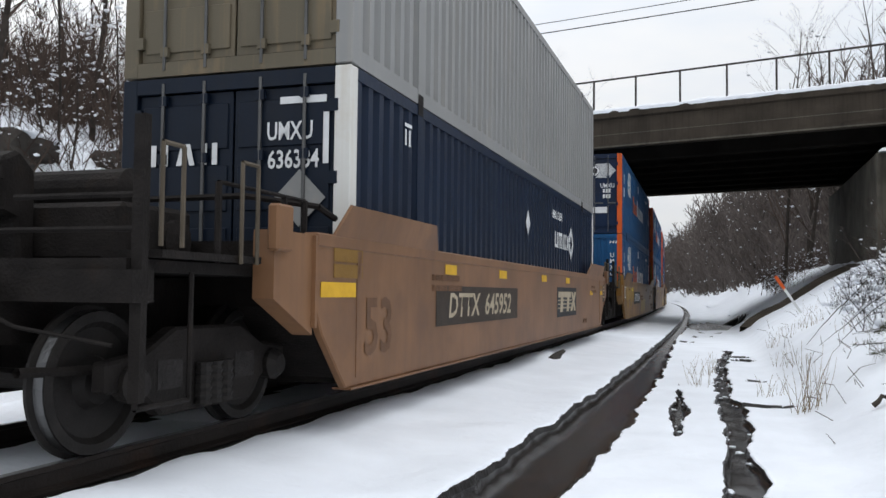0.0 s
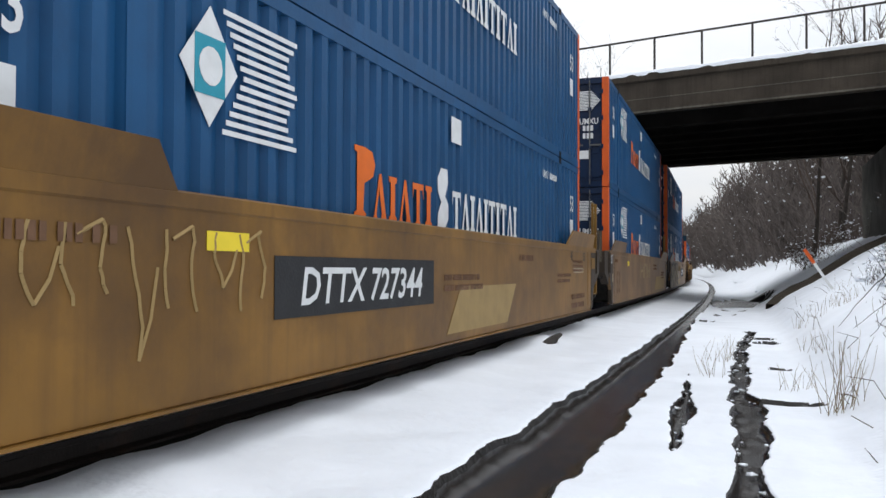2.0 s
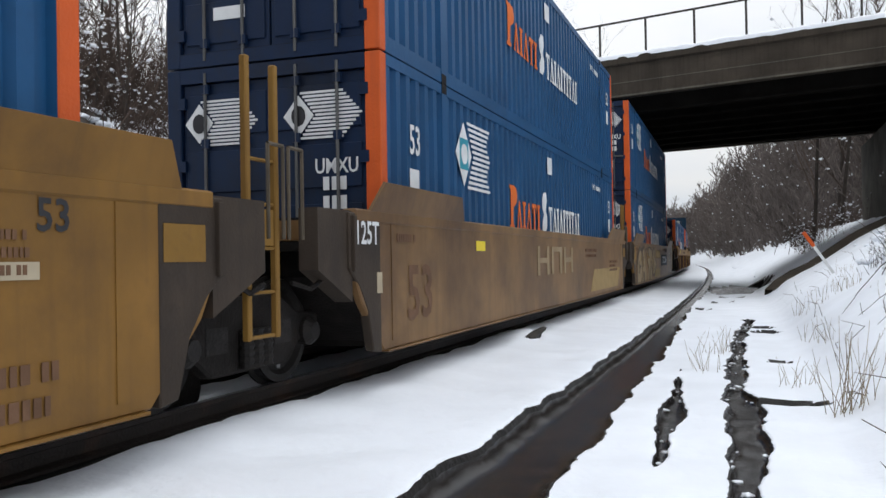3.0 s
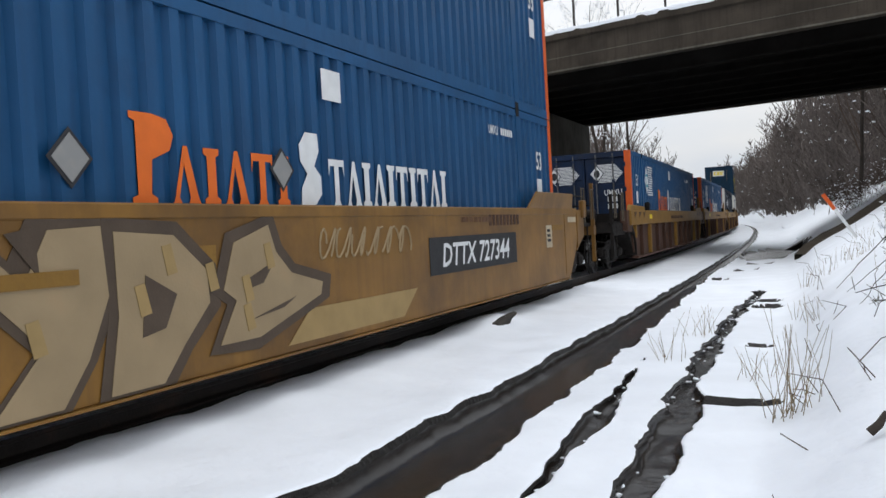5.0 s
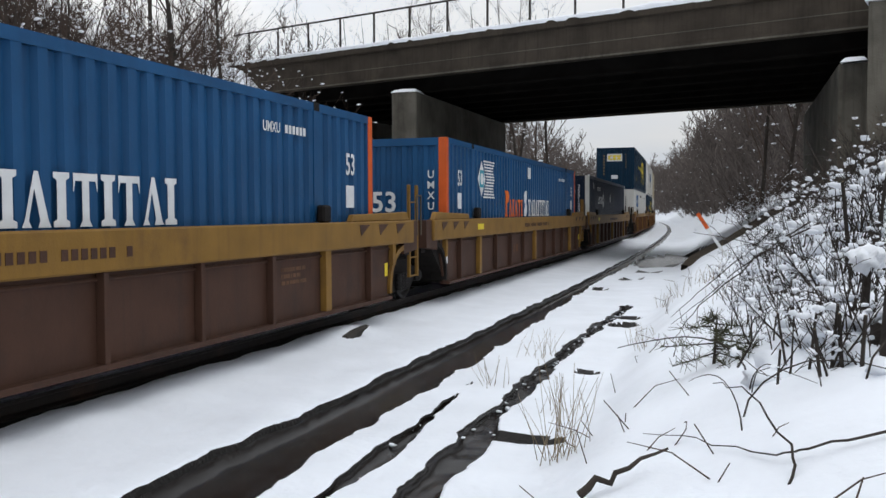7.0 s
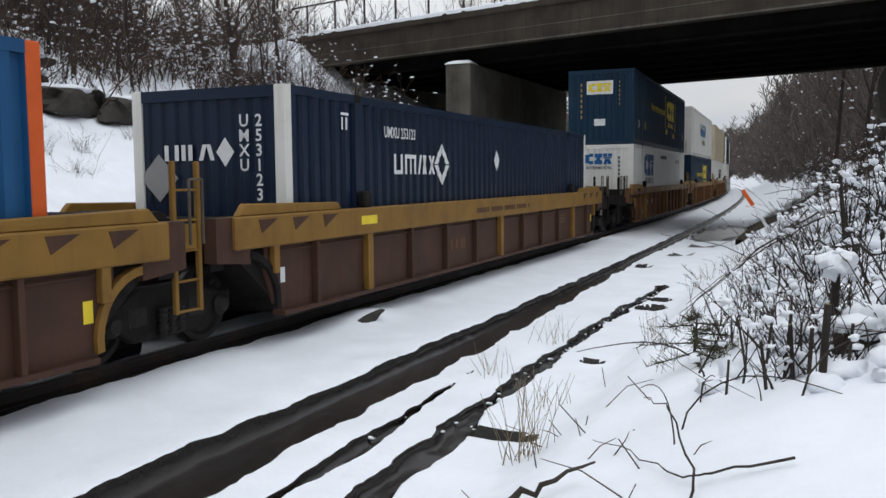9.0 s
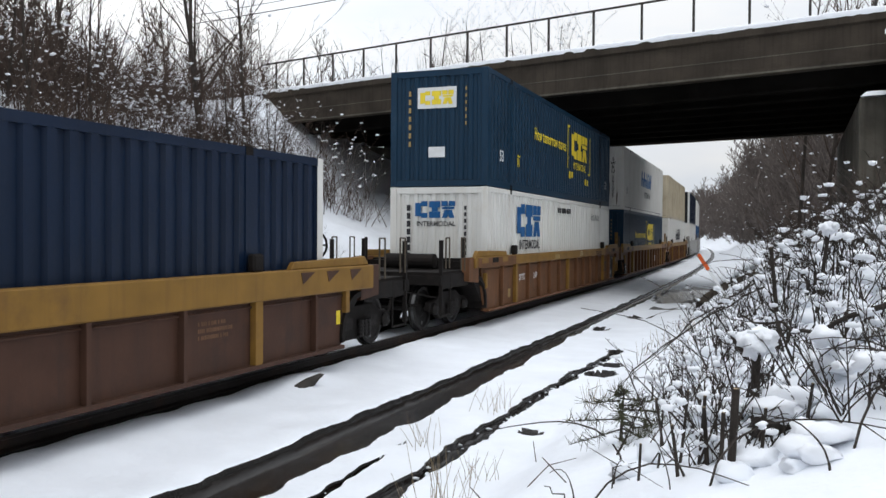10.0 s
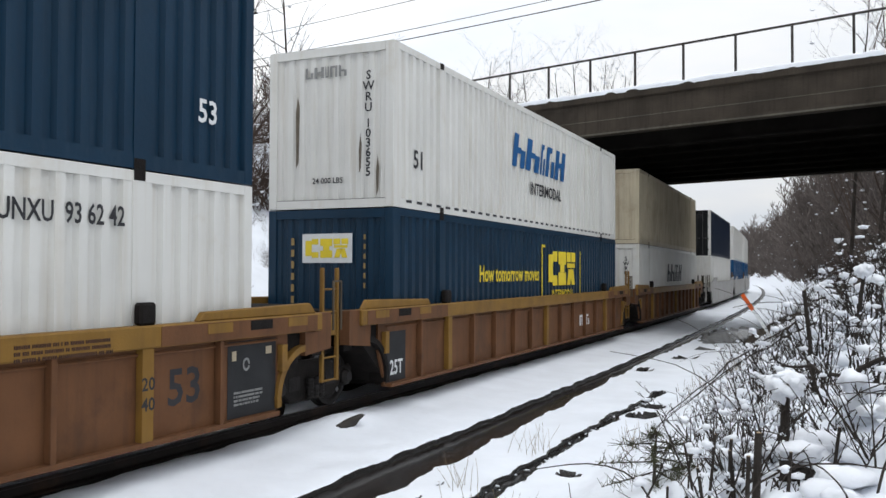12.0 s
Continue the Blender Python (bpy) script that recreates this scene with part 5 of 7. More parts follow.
def well_car(label, style, sheet, ends, chord="yellow", sill=None, chord_z=1.15):
    """One well: origin on the rails under its middle."""
    w = thing("well_car", label, "railcar", "well cars of the train")
    sill = sill or sheet
    spart("well_floor", "grimy", w, lambda: boxes((-1.30, 1.30, -8.3, 8.3, 0.24, 0.30), *[(-1.30, 1.30, y - 0.12, y + 0.12, 0.301, 0.352) for y in (-8.0, -6.1, 0, 6.1, 8.0)]))
    for sg in (1, -1):
        if style == "smooth":
            out = [(-9.1, 1.55), (-9.1, 0.98), (-8.95, 0.72), (-8.45, 0.22), (8.45, 0.22), (8.95, 0.72), (9.1, 0.98), (9.1, 1.55)]
            spart("side_sheet", sheet, w, lambda: prism(out, "x", sg * 1.38, sg * 1.46, bevel=0.012), sg)
            spart("top_chord", sheet, w, lambda: boxes((min(sg * 1.33, sg * 1.475), max(sg * 1.33, sg * 1.475), -9.08, 9.08, 1.45, 1.57), bevel=0.015), sg)
            spart("bottom_flange", sheet, w, lambda: boxes((min(sg * 1.30, sg * 1.49), max(sg * 1.30, sg * 1.49), -8.4, 8.4, 0.20, 0.22)), sg)
            for e in (-1, 1):
                spart("guide_plate", sheet, w, lambda: prism([(e * 5.9, 1.56), (e * 6.2, 1.86), (e * 8.55, 1.86), (e * 8.75, 1.56)], "x", sg * 1.40, sg * 1.43), sg, e).matrix_basis = Matrix.Translation((sg * 0.04, 0, 0)) @ Matrix.Translation((sg * 1.4, 0, 1.56)) @ pose(0, 0, 0, 0, sg * 16, 0) @ Matrix.Translation((-sg * 1.4, 0, -1.56))
                spart("weld_seam", sheet, w, lambda: boxes((min(sg * 1.455, sg * 1.468), max(sg * 1.455, sg * 1.468), e * 8.2 - 0.05, e * 8.2 + 0.05, 0.3, 1.45)), sg, e)
        else:
            cz = chord_z
            out = [(-8.75, cz), (-8.75, 0.85), (-8.5, 0.27), (8.5, 0.27), (8.75, 0.85), (8.75, cz)]
            spart("side_sheet", sheet, w, lambda: prism(out, "x", sg * 1.345, sg * 1.385), sg, cz)
            spart("top_chord", chord, w, lambda: boxes((min(sg * 1.33, sg * 1.50), max(sg * 1.33, sg * 1.50), -9.45, 9.45, cz, 1.55), bevel=0.02), sg, chord, cz)
            spart("bottom_flange", sheet, w, lambda: boxes((min(sg * 1.28, sg * 1.485), max(sg * 1.28, sg * 1.485), -8.45, 8.45, 0.23, 0.29)), sg)
            gap, reach = (1.216, 6) if cz > 1.2 else (1.52, 5)
            for i in range(-reach, reach + 1):
                big = i in (1 - reach, 0, reach - 1)
                t = 0.085 if big else 0.035
                spart("side_rib", chord if big else sheet, w, lambda: prism([(i * gap - t, 0.29), (i * gap + t, 0.29), (i * gap + t, cz), (i * gap - t, cz)], "x", sg * 1.385, sg * 1.485, bevel=0.006), sg, i, cz)
            spart("side_lip", sheet, w, lambda: rods([(sg * 1.40, -8.5, cz - 0.07), (sg * 1.40, 8.5, cz - 0.07)], r=0.02), sg, cz)
            for e in (-1, 1):
                spart("guide_block", chord, w, lambda: prism([(e * 6.9, 1.55), (e * 7.0, 1.66), (e * 9.2, 1.70), (e * 9.35, 1.55)], "x", sg * 1.36, sg * 1.46, bevel=0.015), sg, e, chord)
                if cz > 1.2:
                    spart("chord_plate", "rust", w, lambda: boxes((min(sg * 1.499, sg * 1.507), max(sg * 1.499, sg * 1.507), *sorted((e * 6.25, e * 9.3)), 1.31, 1.53)), sg, e)
                    for k in range(3):
                        spart("chord_patch", ("yellow", "grimy", "yellow")[k], w, lambda: boxes((min(sg * 1.508, sg * 1.513), max(sg * 1.508, sg * 1.513), *sorted((e * (7.0 + 0.8 * k), e * (7.45 + 0.8 * k))), 1.40, 1.52)), sg, e, k)
                if cz < 1.2:
                    for k in range(3):
                        y = e * (7.3 + 0.75 * k)
                        spart("hazard_gusset", "brown", w, lambda: prism([(y - 0.20, 1.50), (y + 0.20, 1.50), (y - 0.14, 1.33)], "x", sg * 1.498, sg * 1.506), sg, e, k)
                spart("twist_lock", "grimy", w, lambda: boxes((min(sg * 1.34, sg * 1.47), max(sg * 1.34, sg * 1.47), e * 6.1 - 0.12, e * 6.1 + 0.12, 1.551, 1.80), bevel=0.03), sg, e, "t")
    for e, k in zip((-1, 1), ends):
        car_end(w, e, k, sheet, sill)
    return w


CARFACE = 1.464


def car_mark(w, y, z, outlines, paint, name="marking", x=CARFACE):
    marks(name, outlines, paint, w, on_side(x, y, z))


def bogie():
    """A two-axle truck: origin on the rails under its middle."""
    b = thing("bogie", "grimy cast-steel two-axle railcar truck on the rails", "bogie", "bogies of the train")
    spart("bolster", "grimy", b, lambda: boxes((-1.05, 1.05, -0.2, 0.2, 0.42, 0.70), bevel=0.03))
    for sg in (1, -1):
        f = [(-1.12, 0.42), (-1.12, 0.62), (-0.75, 0.66), (-0.42, 0.82), (0.42, 0.82), (0.75, 0.66), (1.12, 0.62), (1.12, 0.42), (0.82, 0.42), (0.55, 0.22), (-0.55, 0.22), (-0.82, 0.42)]
        spart("side_frame", "grimy", b, lambda: prism(f, "x", sg * 0.93, sg * 1.06, bevel=0.02), sg)
        for y in (-0.14, 0.0, 0.14):
            spart("spring", "wheel", b, lambda: lathe([(0.26 + 0.03 * k, 0.055 if k % 2 else 0.068) for k in range(11)], "z", 10), "s").matrix_basis = Matrix.Translation((sg * 1.10, y, 0))
        for a in (-0.62, 0.34):
            spart("frame_pocket", "ballast", b, lambda: boxes((min(sg * 1.04, sg * 1.065), max(sg * 1.04, sg * 1.065), a, a + 0.28, 0.40, 0.60)), sg, a)
        for y in (-0.89, 0.89):
            spart("bearing_cap", "wheel", b, lambda: lathe([(0, 0.12), (0.10, 0.13), (0.16, 0.08)], "x", 14), "cap", sg).matrix_basis = Matrix.Translation((sg * 1.0, y, WHEEL_R)) @ (Matrix.Identity(4) if sg > 0 else pose(0, 0, 0, 0, 0, 180))
    for y in (-0.89, 0.89):
        ws = spart("wheelset", "wheel", b, lambda: lathe([(-1.0, 0.07), (1.0, 0.07)], "x", 10))
        ws.matrix_basis = Matrix.Translation((0, y, WHEEL_R))
        for sg in (1, -1):
            spart("wheel", "wheel", ws, lambda: lathe([(sg * 0.67, 0.50), (sg * 0.70, 0.505), (sg * 0.715, WHEEL_R), (sg * 0.80, WHEEL_R - 0.004), (sg * 0.805, 0.40), (sg * 0.765, 0.36), (sg * 0.75, 0.18), (sg * 0.82, 0.14), (sg * 0.82, 0.09)], "x", 36), sg)
            spart("tread", "tread", ws, lambda: lathe([(sg * 0.718, WHEEL_R + 0.0015), (sg * 0.79, WHEEL_R + 0.0005)], "x", 36, False), sg)
            spart("wheel_spot", "tread", ws, lambda: boxes((min(sg * 0.8, sg * 0.812), max(sg * 0.8, sg * 0.812), 0.28, 0.34, -0.03, 0.03)), sg)
    return b

# ---- the train's make-up: where each box's leading end stands along the track at 0 s ----
SPEED = 13.5
FLOOR_Z, STACK_Z = 0.36, 0.36 + CH + 0.02
RUNNING = []  # things that run on the track: thing, place along it at 0 s, height


def run(ob, s, z=0.0):
    RUNNING.append((ob, s, z))
    return ob


def load(c, s, upper=False):
    return run(c, s, STACK_Z if upper else FLOOR_Z)


BLUE = "blue corrugated 53-foot container with orange and white side markings"
U = dict(A=3.7, B=27.6, C=47.9, D=68.0, E=92.3, F=112.3, G=132.3, H=156.4, I=176.4, J=196.6, K=220.4, L=240.6, N=260.8)
U = {k: v + CL / 2 for k, v in U.items()}

cars = {}
cars["A"] = well_car("faded reddish tan smooth-sided well car with yellow stencils", "smooth", "tan_red", ("coupler", "coupler"), sill="grimy")
cars["B"] = well_car("ochre smooth-sided well car with graffiti and coupler end", "smooth", "tan_yel", ("coupler", "artic"), sill="grimy")
cars["C"] = well_car("tan smooth-sided middle well car with patched paint", "smooth", "tan", ("artic", "artic"))
cars["D"] = well_car("ochre smooth-sided well car with large pale graffiti", "smooth", "tan_yel", ("artic", "coupler"))
for k, e in (("E", ("coupler", "artic")), ("F", ("artic", "artic")), ("G", ("artic", "coupler"))):
    cars[k] = well_car("brown rib-sided well car with a yellow top chord", "ribbed", "brown", e, sill="grimy")
for k, e in (("H", ("coupler", "artic")), ("I", ("artic", "artic")), ("J", ("artic", "coupler"))):
    cars[k] = well_car("rusty rib-sided well car with a worn yellow top chord", "ribbed", "rust", e, sill="grimy", chord_z=1.30)
for k, e in (("K", ("coupler", "artic")), ("L", ("artic", "artic")), ("N", ("artic", "coupler"))):
    cars[k] = well_car("pale grey smooth-sided well car", "smooth", "greywell", e)
for k, w in cars.items():
    run(w, U[k])
for s in [U[k] - (9.92 if k in "ABEHK" else 10.1) for k in U] + [U[k] + 9.92 for k in "ADGJN"]:
    run(bogie(), s)

# stencils on the cars
a = cars["A"]
car_mark(a, -9.0, 1.03, [rect(0, 0.72, 0, 0.13)], "amber")
car_mark(a, -8.75, 1.2, [rect(0, 0.62, 0, 0.12), rect(0, 0.62, 0.14, 0.26)], "yellow")
for y in (-5.6, -2.95, 0.25, 2.85):
    car_mark(a, y, 1.30, [rect(0, 0.46, 0, 0.12)], "amber")
car_mark(a, -3.8, 0.76, [rect(-2.15, 2.05, -0.08, 0.40)], "endpanel", "stencil_panel")
lettering("DTTX  645952", 0.42, "creampaint", a, on_side(CARFACE + 0.005, -3.85, 0.78), squeeze=1.25, slant=0.2)
car_mark(a, 3.02, 0.66, [rect(-1.2, 1.2, -0.06, 0.55)], "charcoal", "stencil_panel")
L = lambda *p: [(x + 0.22 * z, z) for x, z in p]
part("logo", flat(L((-1.16, 0.30), (0.36, 0.30), (0.36, 0.42), (-1.16, 0.42))), "creampaint", a, "", on_side(CARFACE + 0.005, 3.02, 0.70))
for x in (-0.86, -0.10):
    part("logo", flat(L((x, 0.0), (x + 0.27, 0.0), (x + 0.27, 0.299), (x, 0.299))), "creampaint", a, "", on_side(CARFACE + 0.005, 3.02, 0.70))
part("logo", flat(L((0.38, 0.0), (0.62, 0.0), (0.73, 0.13), (0.86, 0.0), (1.08, 0.0), (0.84, 0.22), (1.04, 0.42), (0.82, 0.42), (0.72, 0.31), (0.62, 0.42), (0.40, 0.42), (0.60, 0.22))), "creampaint", a, "", on_side(CARFACE + 0.005, 3.02, 0.70))
for z in (0.07, 0.15, 0.23):
    part("logo_stripe", flat(L((-1.15, z), (0.50, z), (0.50, z + 0.022), (-1.15, z + 0.022))), "creampaint", a, "", on_side(CARFACE + 0.003, 3.02, 0.70))
stencil_lines(a, on_side(CARFACE + 0.003, 6.6, 1.22), 2, 0.9, 0.06, "faintmark", 3)
stencil_lines(a, on_side(CARFACE + 0.003, -6.1, 1.22), 2, 1.4, 0.07, "faintmark", 4)
stencil_lines(a, on_side(CARFACE + 0.003, 5.2, 0.38), 1, 0.7, 0.10, "faintmark", 5)
for y in (6.4, 8.3):
    car_mark(a, y, 1.05, [rect(0, 0.42, 0, 0.11)], "amber")
car_mark(a, 8.25, 1.22, [rect(0, 0.42, 0, 0.09)], "yellow")
car_mark(a, 8.82, 0.86, [rect(0, 0.30, 0, 0.46)], "charcoal", "stencil_panel")
stencil_lines(a, on_side(CARFACE + 0.005, 8.86, 1.24), 4, 0.22, 0.05, "creampaint", 6)
lettering("53", 0.75, "faintmark", a, on_side(CARFACE + 0.003, -7.7, 0.50))
for k, t in (("B", "DTTX 727344"), ("D", "DTTX 727344")):
    w = cars[k]
    y = -3.05 if k == "B" else 3.5
    car_mark(w, y, 0.78, [rect(-1.7, 1.7, -0.08, 0.40)], "charcoal", "stencil_panel")
    lettering(t, 0.42, "wpaint", w, on_side(CARFACE + 0.005, y, 0.80), squeeze=1.06, slant=0.2)
w = cars["B"]
car_mark(w, -8.9, 0.95, [rect(0, 0.75, 0, 0.03), rect(0, 0.75, 0.36, 0.39), rect(0, 0.03, 0.031, 0.359), rect(0.36, 0.39, 0.031, 0.359), rect(0.72, 0.75, 0.031, 0.359)], "wpaint")
rg = random.Random(4)
for i in range(13):
    x0, h, f = 0.27 * i, rg.uniform(0.35, 0.8), rg.uniform(0, 6)
    pts = [(x0 + rg.uniform(0.02, 0.05) * math.sin(f + 5 * q) + 0.06 * q, 0.8 - h * q, 0) for q in np.linspace(0, 1, 9)]
    if i % 3 == 0:
        pts = [(x0 - 0.18, 0.74, 0), (x0 + 0.02, 0.83, 0)] + pts
    elif i % 3 == 1:
        pts += [(pts[-1][0] + 0.10, 0.8 - h * 0.7, 0), (pts[-1][0] + 0.16, 0.8 - h * 0.3, 0)]
    part("graffiti", rods(pts, r=0.013, sides=4), "fadepaint", w, "", on_side(CARFACE, -8.2, 0.52))
car_mark(w, -5.6, 1.2, [rect(0, 0.5, 0, 0.13)], "ypaint")
car_mark(w, -0.9, 0.32, [rect(0, 2.6, 0, 0.55, 0.5)], "fadepaint", "paint_patch")
for y, n, wd, h, k in ((-7.5, 1, 1.3, 0.10, 1), (-1.0, 2, 1.5, 0.07, 2), (2.4, 1, 1.2, 0.09, 3), (5.1, 2, 1.5, 0.06, 4), (6.5, 3, 1.3, 0.05, 5)):
    stencil_lines(w, on_side(CARFACE + 0.003, y, 1.22 if k % 2 else 0.95), n, wd, h, "faintmark", k + 40)
stencil_lines(w, on_side(CARFACE + 0.003, 6.4, 0.50), 2, 1.6, 0.10, "faintmark", 47)
car_mark(w, 6.6, 1.02, [rect(0, 1.0, 0, 0.09)], "creampaint")
car_mark(w, 8.56, 1.10, [rect(0, 0.42, 0, 0.24)], "yellow", x=1.469)
for i, t in enumerate(("45", "53")):
    lettering(t, 0.24, "kpaint", w, on_side(CARFACE + 0.003, 6.4 + 1.3 * i, 1.27))
w = cars["C"]
lettering("125T", 0.30, "wpaint", w, on_side(1.472, -8.83, 1.25), squeeze=0.85)
car_mark(w, -8.62, 0.78, [rect(0, 0.12, 0, 0.2)], "creampaint", "label_plate", x=1.469)
stencil_lines(w, on_side(CARFACE + 0.003, -8.1, 1.28), 1, 0.6, 0.08, "faintmark", 60)
stencil_lines(w, on_side(CARFACE + 0.003, 2.6, 1.22), 2, 1.7, 0.07, "faintmark", 61)
stencil_lines(w, on_side(CARFACE + 0.003, 6.0, 0.95), 3, 1.4, 0.06, "faintmark", 62)
car_mark(w, 8.58, 1.10, [rect(0, 0.40, 0, 0.24)], "yellow", x=1.469)
lettering("53", 0.8, "faintmark", w, on_side(CARFACE + 0.003, -7.45, 0.48))
car_mark(w, -5.4, 1.2, [rect(0, 0.4, 0, 0.13)], "ypaint")
car_mark(w, 3.2, 0.32, [rect(0, 4.2, 0, 0.5, 0.5)], "fadepaint", "paint_patch")
part("logo", flat(*mark_bars([0.9, 0.9, 0.9], 0.5, 0.2, 4, 0.2)), "graf", w, "", on_side(CARFACE + 0.003, -0.4, 0.8))
w = cars["D"]
car_mark(w, -8.7, 1.0, [rect(0, 0.5, 0, 0.4)], "yellow")

# large sprayed shapes: a dark shadow, a pale body and dark cuts, overlapping from one to the next
SPRAY = (
    (-8.3, [(0.0, 0.0), (0.10, 0.62), (0.45, 0.98), (1.15, 1.22), (1.75, 1.14), (1.72, 0.72), (1.95, 0.62), (1.85, 0.2), (1.6, 0.0)],
     [(0.34, 0.02), (0.44, 0.55), (0.72, 0.86), (1.22, 1.08), (1.62, 1.06), (1.60, 0.76), (1.84, 0.60), (1.74, 0.22), (1.5, 0.02)],
     ([(0.82, 0.32), (0.78, 0.62), (0.95, 0.74), (1.05, 0.58), (1.68, 0.57), (1.12, 0.46), (1.02, 0.28)],)),
    (-6.5, [(-0.12, 0.0), (0.10, 0.55), (0.02, 1.14), (0.62, 1.26), (0.95, 1.22), (1.25, 0.62), (1.62, 0.30), (1.30, 0.0)],
     [(-0.02, 0.02), (0.16, 0.58), (0.36, 1.04), (0.82, 1.16), (1.18, 0.60), (1.52, 0.30), (1.22, 0.02)],
     ([(0.42, 0.52), (0.52, 0.88), (0.72, 0.52)], [(0.46, 0.02), (0.44, 0.34), (0.74, 0.36), (0.78, 0.02)])),
    (-5.1, [(0.55, 0.0), (0.95, 0.40), (0.30, 0.98), (0.0, 1.14), (0.55, 1.20), (0.80, 0.98), (0.95, 1.24), (1.62, 1.26), (1.68, 0.7), (1.45, 0.28), (1.22, 0.0)],
     [(0.62, 0.02), (1.02, 0.42), (0.44, 0.96), (0.25, 1.08), (0.56, 1.12), (0.90, 0.82), (1.10, 1.16), (1.54, 1.18), (1.58, 0.7), (1.38, 0.30), (1.15, 0.02)],
     ([(0.78, 1.14), (1.00, 1.18), (1.02, 0.86)],)),
    (-3.75, [(0.10, 0.0), (0.22, 0.55), (0.20, 1.24), (0.95, 1.20), (1.38, 0.86), (1.42, 0.52), (1.05, 0.22), (0.85, 0.0)],
     [(0.20, 0.02), (0.31, 0.55), (0.30, 1.14), (0.90, 1.10), (1.26, 0.82), (1.28, 0.56), (0.96, 0.27), (0.72, 0.02)],
     ([(0.52, 0.38), (0.58, 0.82), (0.90, 0.66), (0.76, 0.42)],)),
    (-2.55, [(0.05, 0.14), (0.30, 0.52), (0.12, 0.62), (0.32, 1.10), (1.00, 1.27), (1.12, 0.98), (1.32, 0.80), (1.95, 0.66), (1.90, 0.44), (0.70, 0.10)],
     [(0.18, 0.20), (0.42, 0.54), (0.26, 0.64), (0.42, 1.02), (0.92, 1.16), (1.02, 0.92), (1.25, 0.72), (1.78, 0.60), (1.74, 0.48), (0.72, 0.20)],
     ([(0.55, 0.62), (0.62, 0.72), (0.98, 0.84), (0.80, 0.66)], [(0.60, 0.36), (1.30, 0.50), (1.10, 0.42)])),
)
for n, (x, shade, body, cuts) in enumerate(SPRAY):
    part("graffiti_shadow", flat(shade), "grafdark", w, "dark brown sprayed outline", on_side(CARFACE + 0.001 * n, x, 0.23))
    part("graffiti", flat(body), "graf", w, "pale beige sprayed shape", on_side(CARFACE + 0.006 + 0.001 * n, x, 0.23))
    for cut in cuts:
        part("graffiti", flat(cut), "grafdark", w, "", on_side(CARFACE + 0.011 + 0.001 * n, x, 0.23))
    # brushed highlights along the body
    for k in range(3):
        p, q = body[k + 1], body[k + 2]
        m = ((p[0] + q[0]) / 2 + 0.16, (p[1] + q[1]) / 2 - 0.10)
        part("graffiti", flat([(m[0], m[1]), (m[0] + 0.10, m[1] + 0.02), (m[0] + 0.16, m[1] - 0.20), (m[0] + 0.05, m[1] - 0.22)]), "fadepaint", w, "", on_side(CARFACE + 0.012 + 0.001 * n, x, 0.23))
car_mark(w, -4.4, 1.03, [rect(0, 0.62, 0, 0.10)], "yellow", x=CARFACE + 0.022)
part("graffiti", rods([(0.16 * math.cos(q), 0.26 * math.sin(q), 0) for q in np.linspace(0, 6.283, 17)], [(-0.15, 0.02, 0), (0.15, 0.02, 0)], [(0, 0.02, 0), (-0.03, -0.2, 0)], r=0.012, sides=4), "fadepaint", w, "pale sprayed ring", on_side(CARFACE, -8.75, 1.15))
for n in range(6):
    pts = [(0.34 * n + 0.05 * q + 0.11 * math.cos(q * 1.7 + n), 0.17 + 0.15 * math.sin(q * 2.1 + 1.3 * n), 0) for q in np.linspace(0, 5, 15)]
    part("graffiti", rods(pts, r=0.013, sides=4), "graf", w, "", on_side(CARFACE, -0.75, 1.02))
stencil_lines(w, on_side(CARFACE + 0.003, 2.9, 1.36), 1, 1.2, 0.07, "faintmark", 70)
stencil_lines(w, on_side(CARFACE + 0.003, -8.5, 1.30), 1, 0.9, 0.08, "faintmark", 71)
car_mark(w, 6.9, 0.86, [rect(0, 0.36, 0, 0.40)], "creampaint", "label_plate")
stencil_lines(w, on_side(CARFACE + 0.006, 6.96, 1.14), 3, 0.24, 0.05, "kpaint", 72)
car_mark(w, 8.40, 1.30, [rect(0, 0.6, 0, 0.10)], "creampaint")
car_mark(w, 7.3, 1.16, [rect(0, 0.7, 0, 0.10)], "yellow")
car_mark(w, -1.4, 0.29, [rect(0, 2.4, 0, 0.30, 0.4)], "fadepaint", "paint_patch")
car_mark(w, -3.1, 1.08, [rect(0, 0.75, 0, 0.16)], "yellow")
car_mark(w, 4.0, 1.3, [rect(0.16 * i, 0.16 * i + 0.1, 0, 0.22) for i in range(9)], "brown")
for k in "EFG":
    w = cars[k]
    car_mark(w, -8.4, 0.65, [rect(0, 0.1, 0, 0.2)], "wpaint", x=1.387)
    car_mark(w, 8.35, 0.62, [rect(0, 0.12, 0, 0.22)], "ypaint", x=1.387)
    tagged(part("stencil_line", flat(*[rect(-1.9 + 0.12 * i, -1.82 + 0.12 * i, 0, 0.10) for i in range(30) if i % 7]), "brown", w, "", on_side(1.502, 0.2, 1.28)), kind="stuff")
    stencil_lines(w, on_side(1.387, -2.7, 0.62), 1, 0.9, 0.20, "rust", 9)
    stencil_lines(w, on_side(1.387, 4.9, 0.92), 3, 0.7, 0.05, "faintmark", ord(k))
    car_mark(w, -6.4, 1.30, [rect(0, 0.5, 0, 0.13)], "ypaint", x=1.502)
w = cars["H"]
lettering("DTTX", 0.24, "wpaint", w, on_side(1.387, -5.3, 0.84), squeeze=0.85)
lettering("21891", 0.24, "wpaint", w, on_side(1.387, -3.85, 0.84), squeeze=0.85)
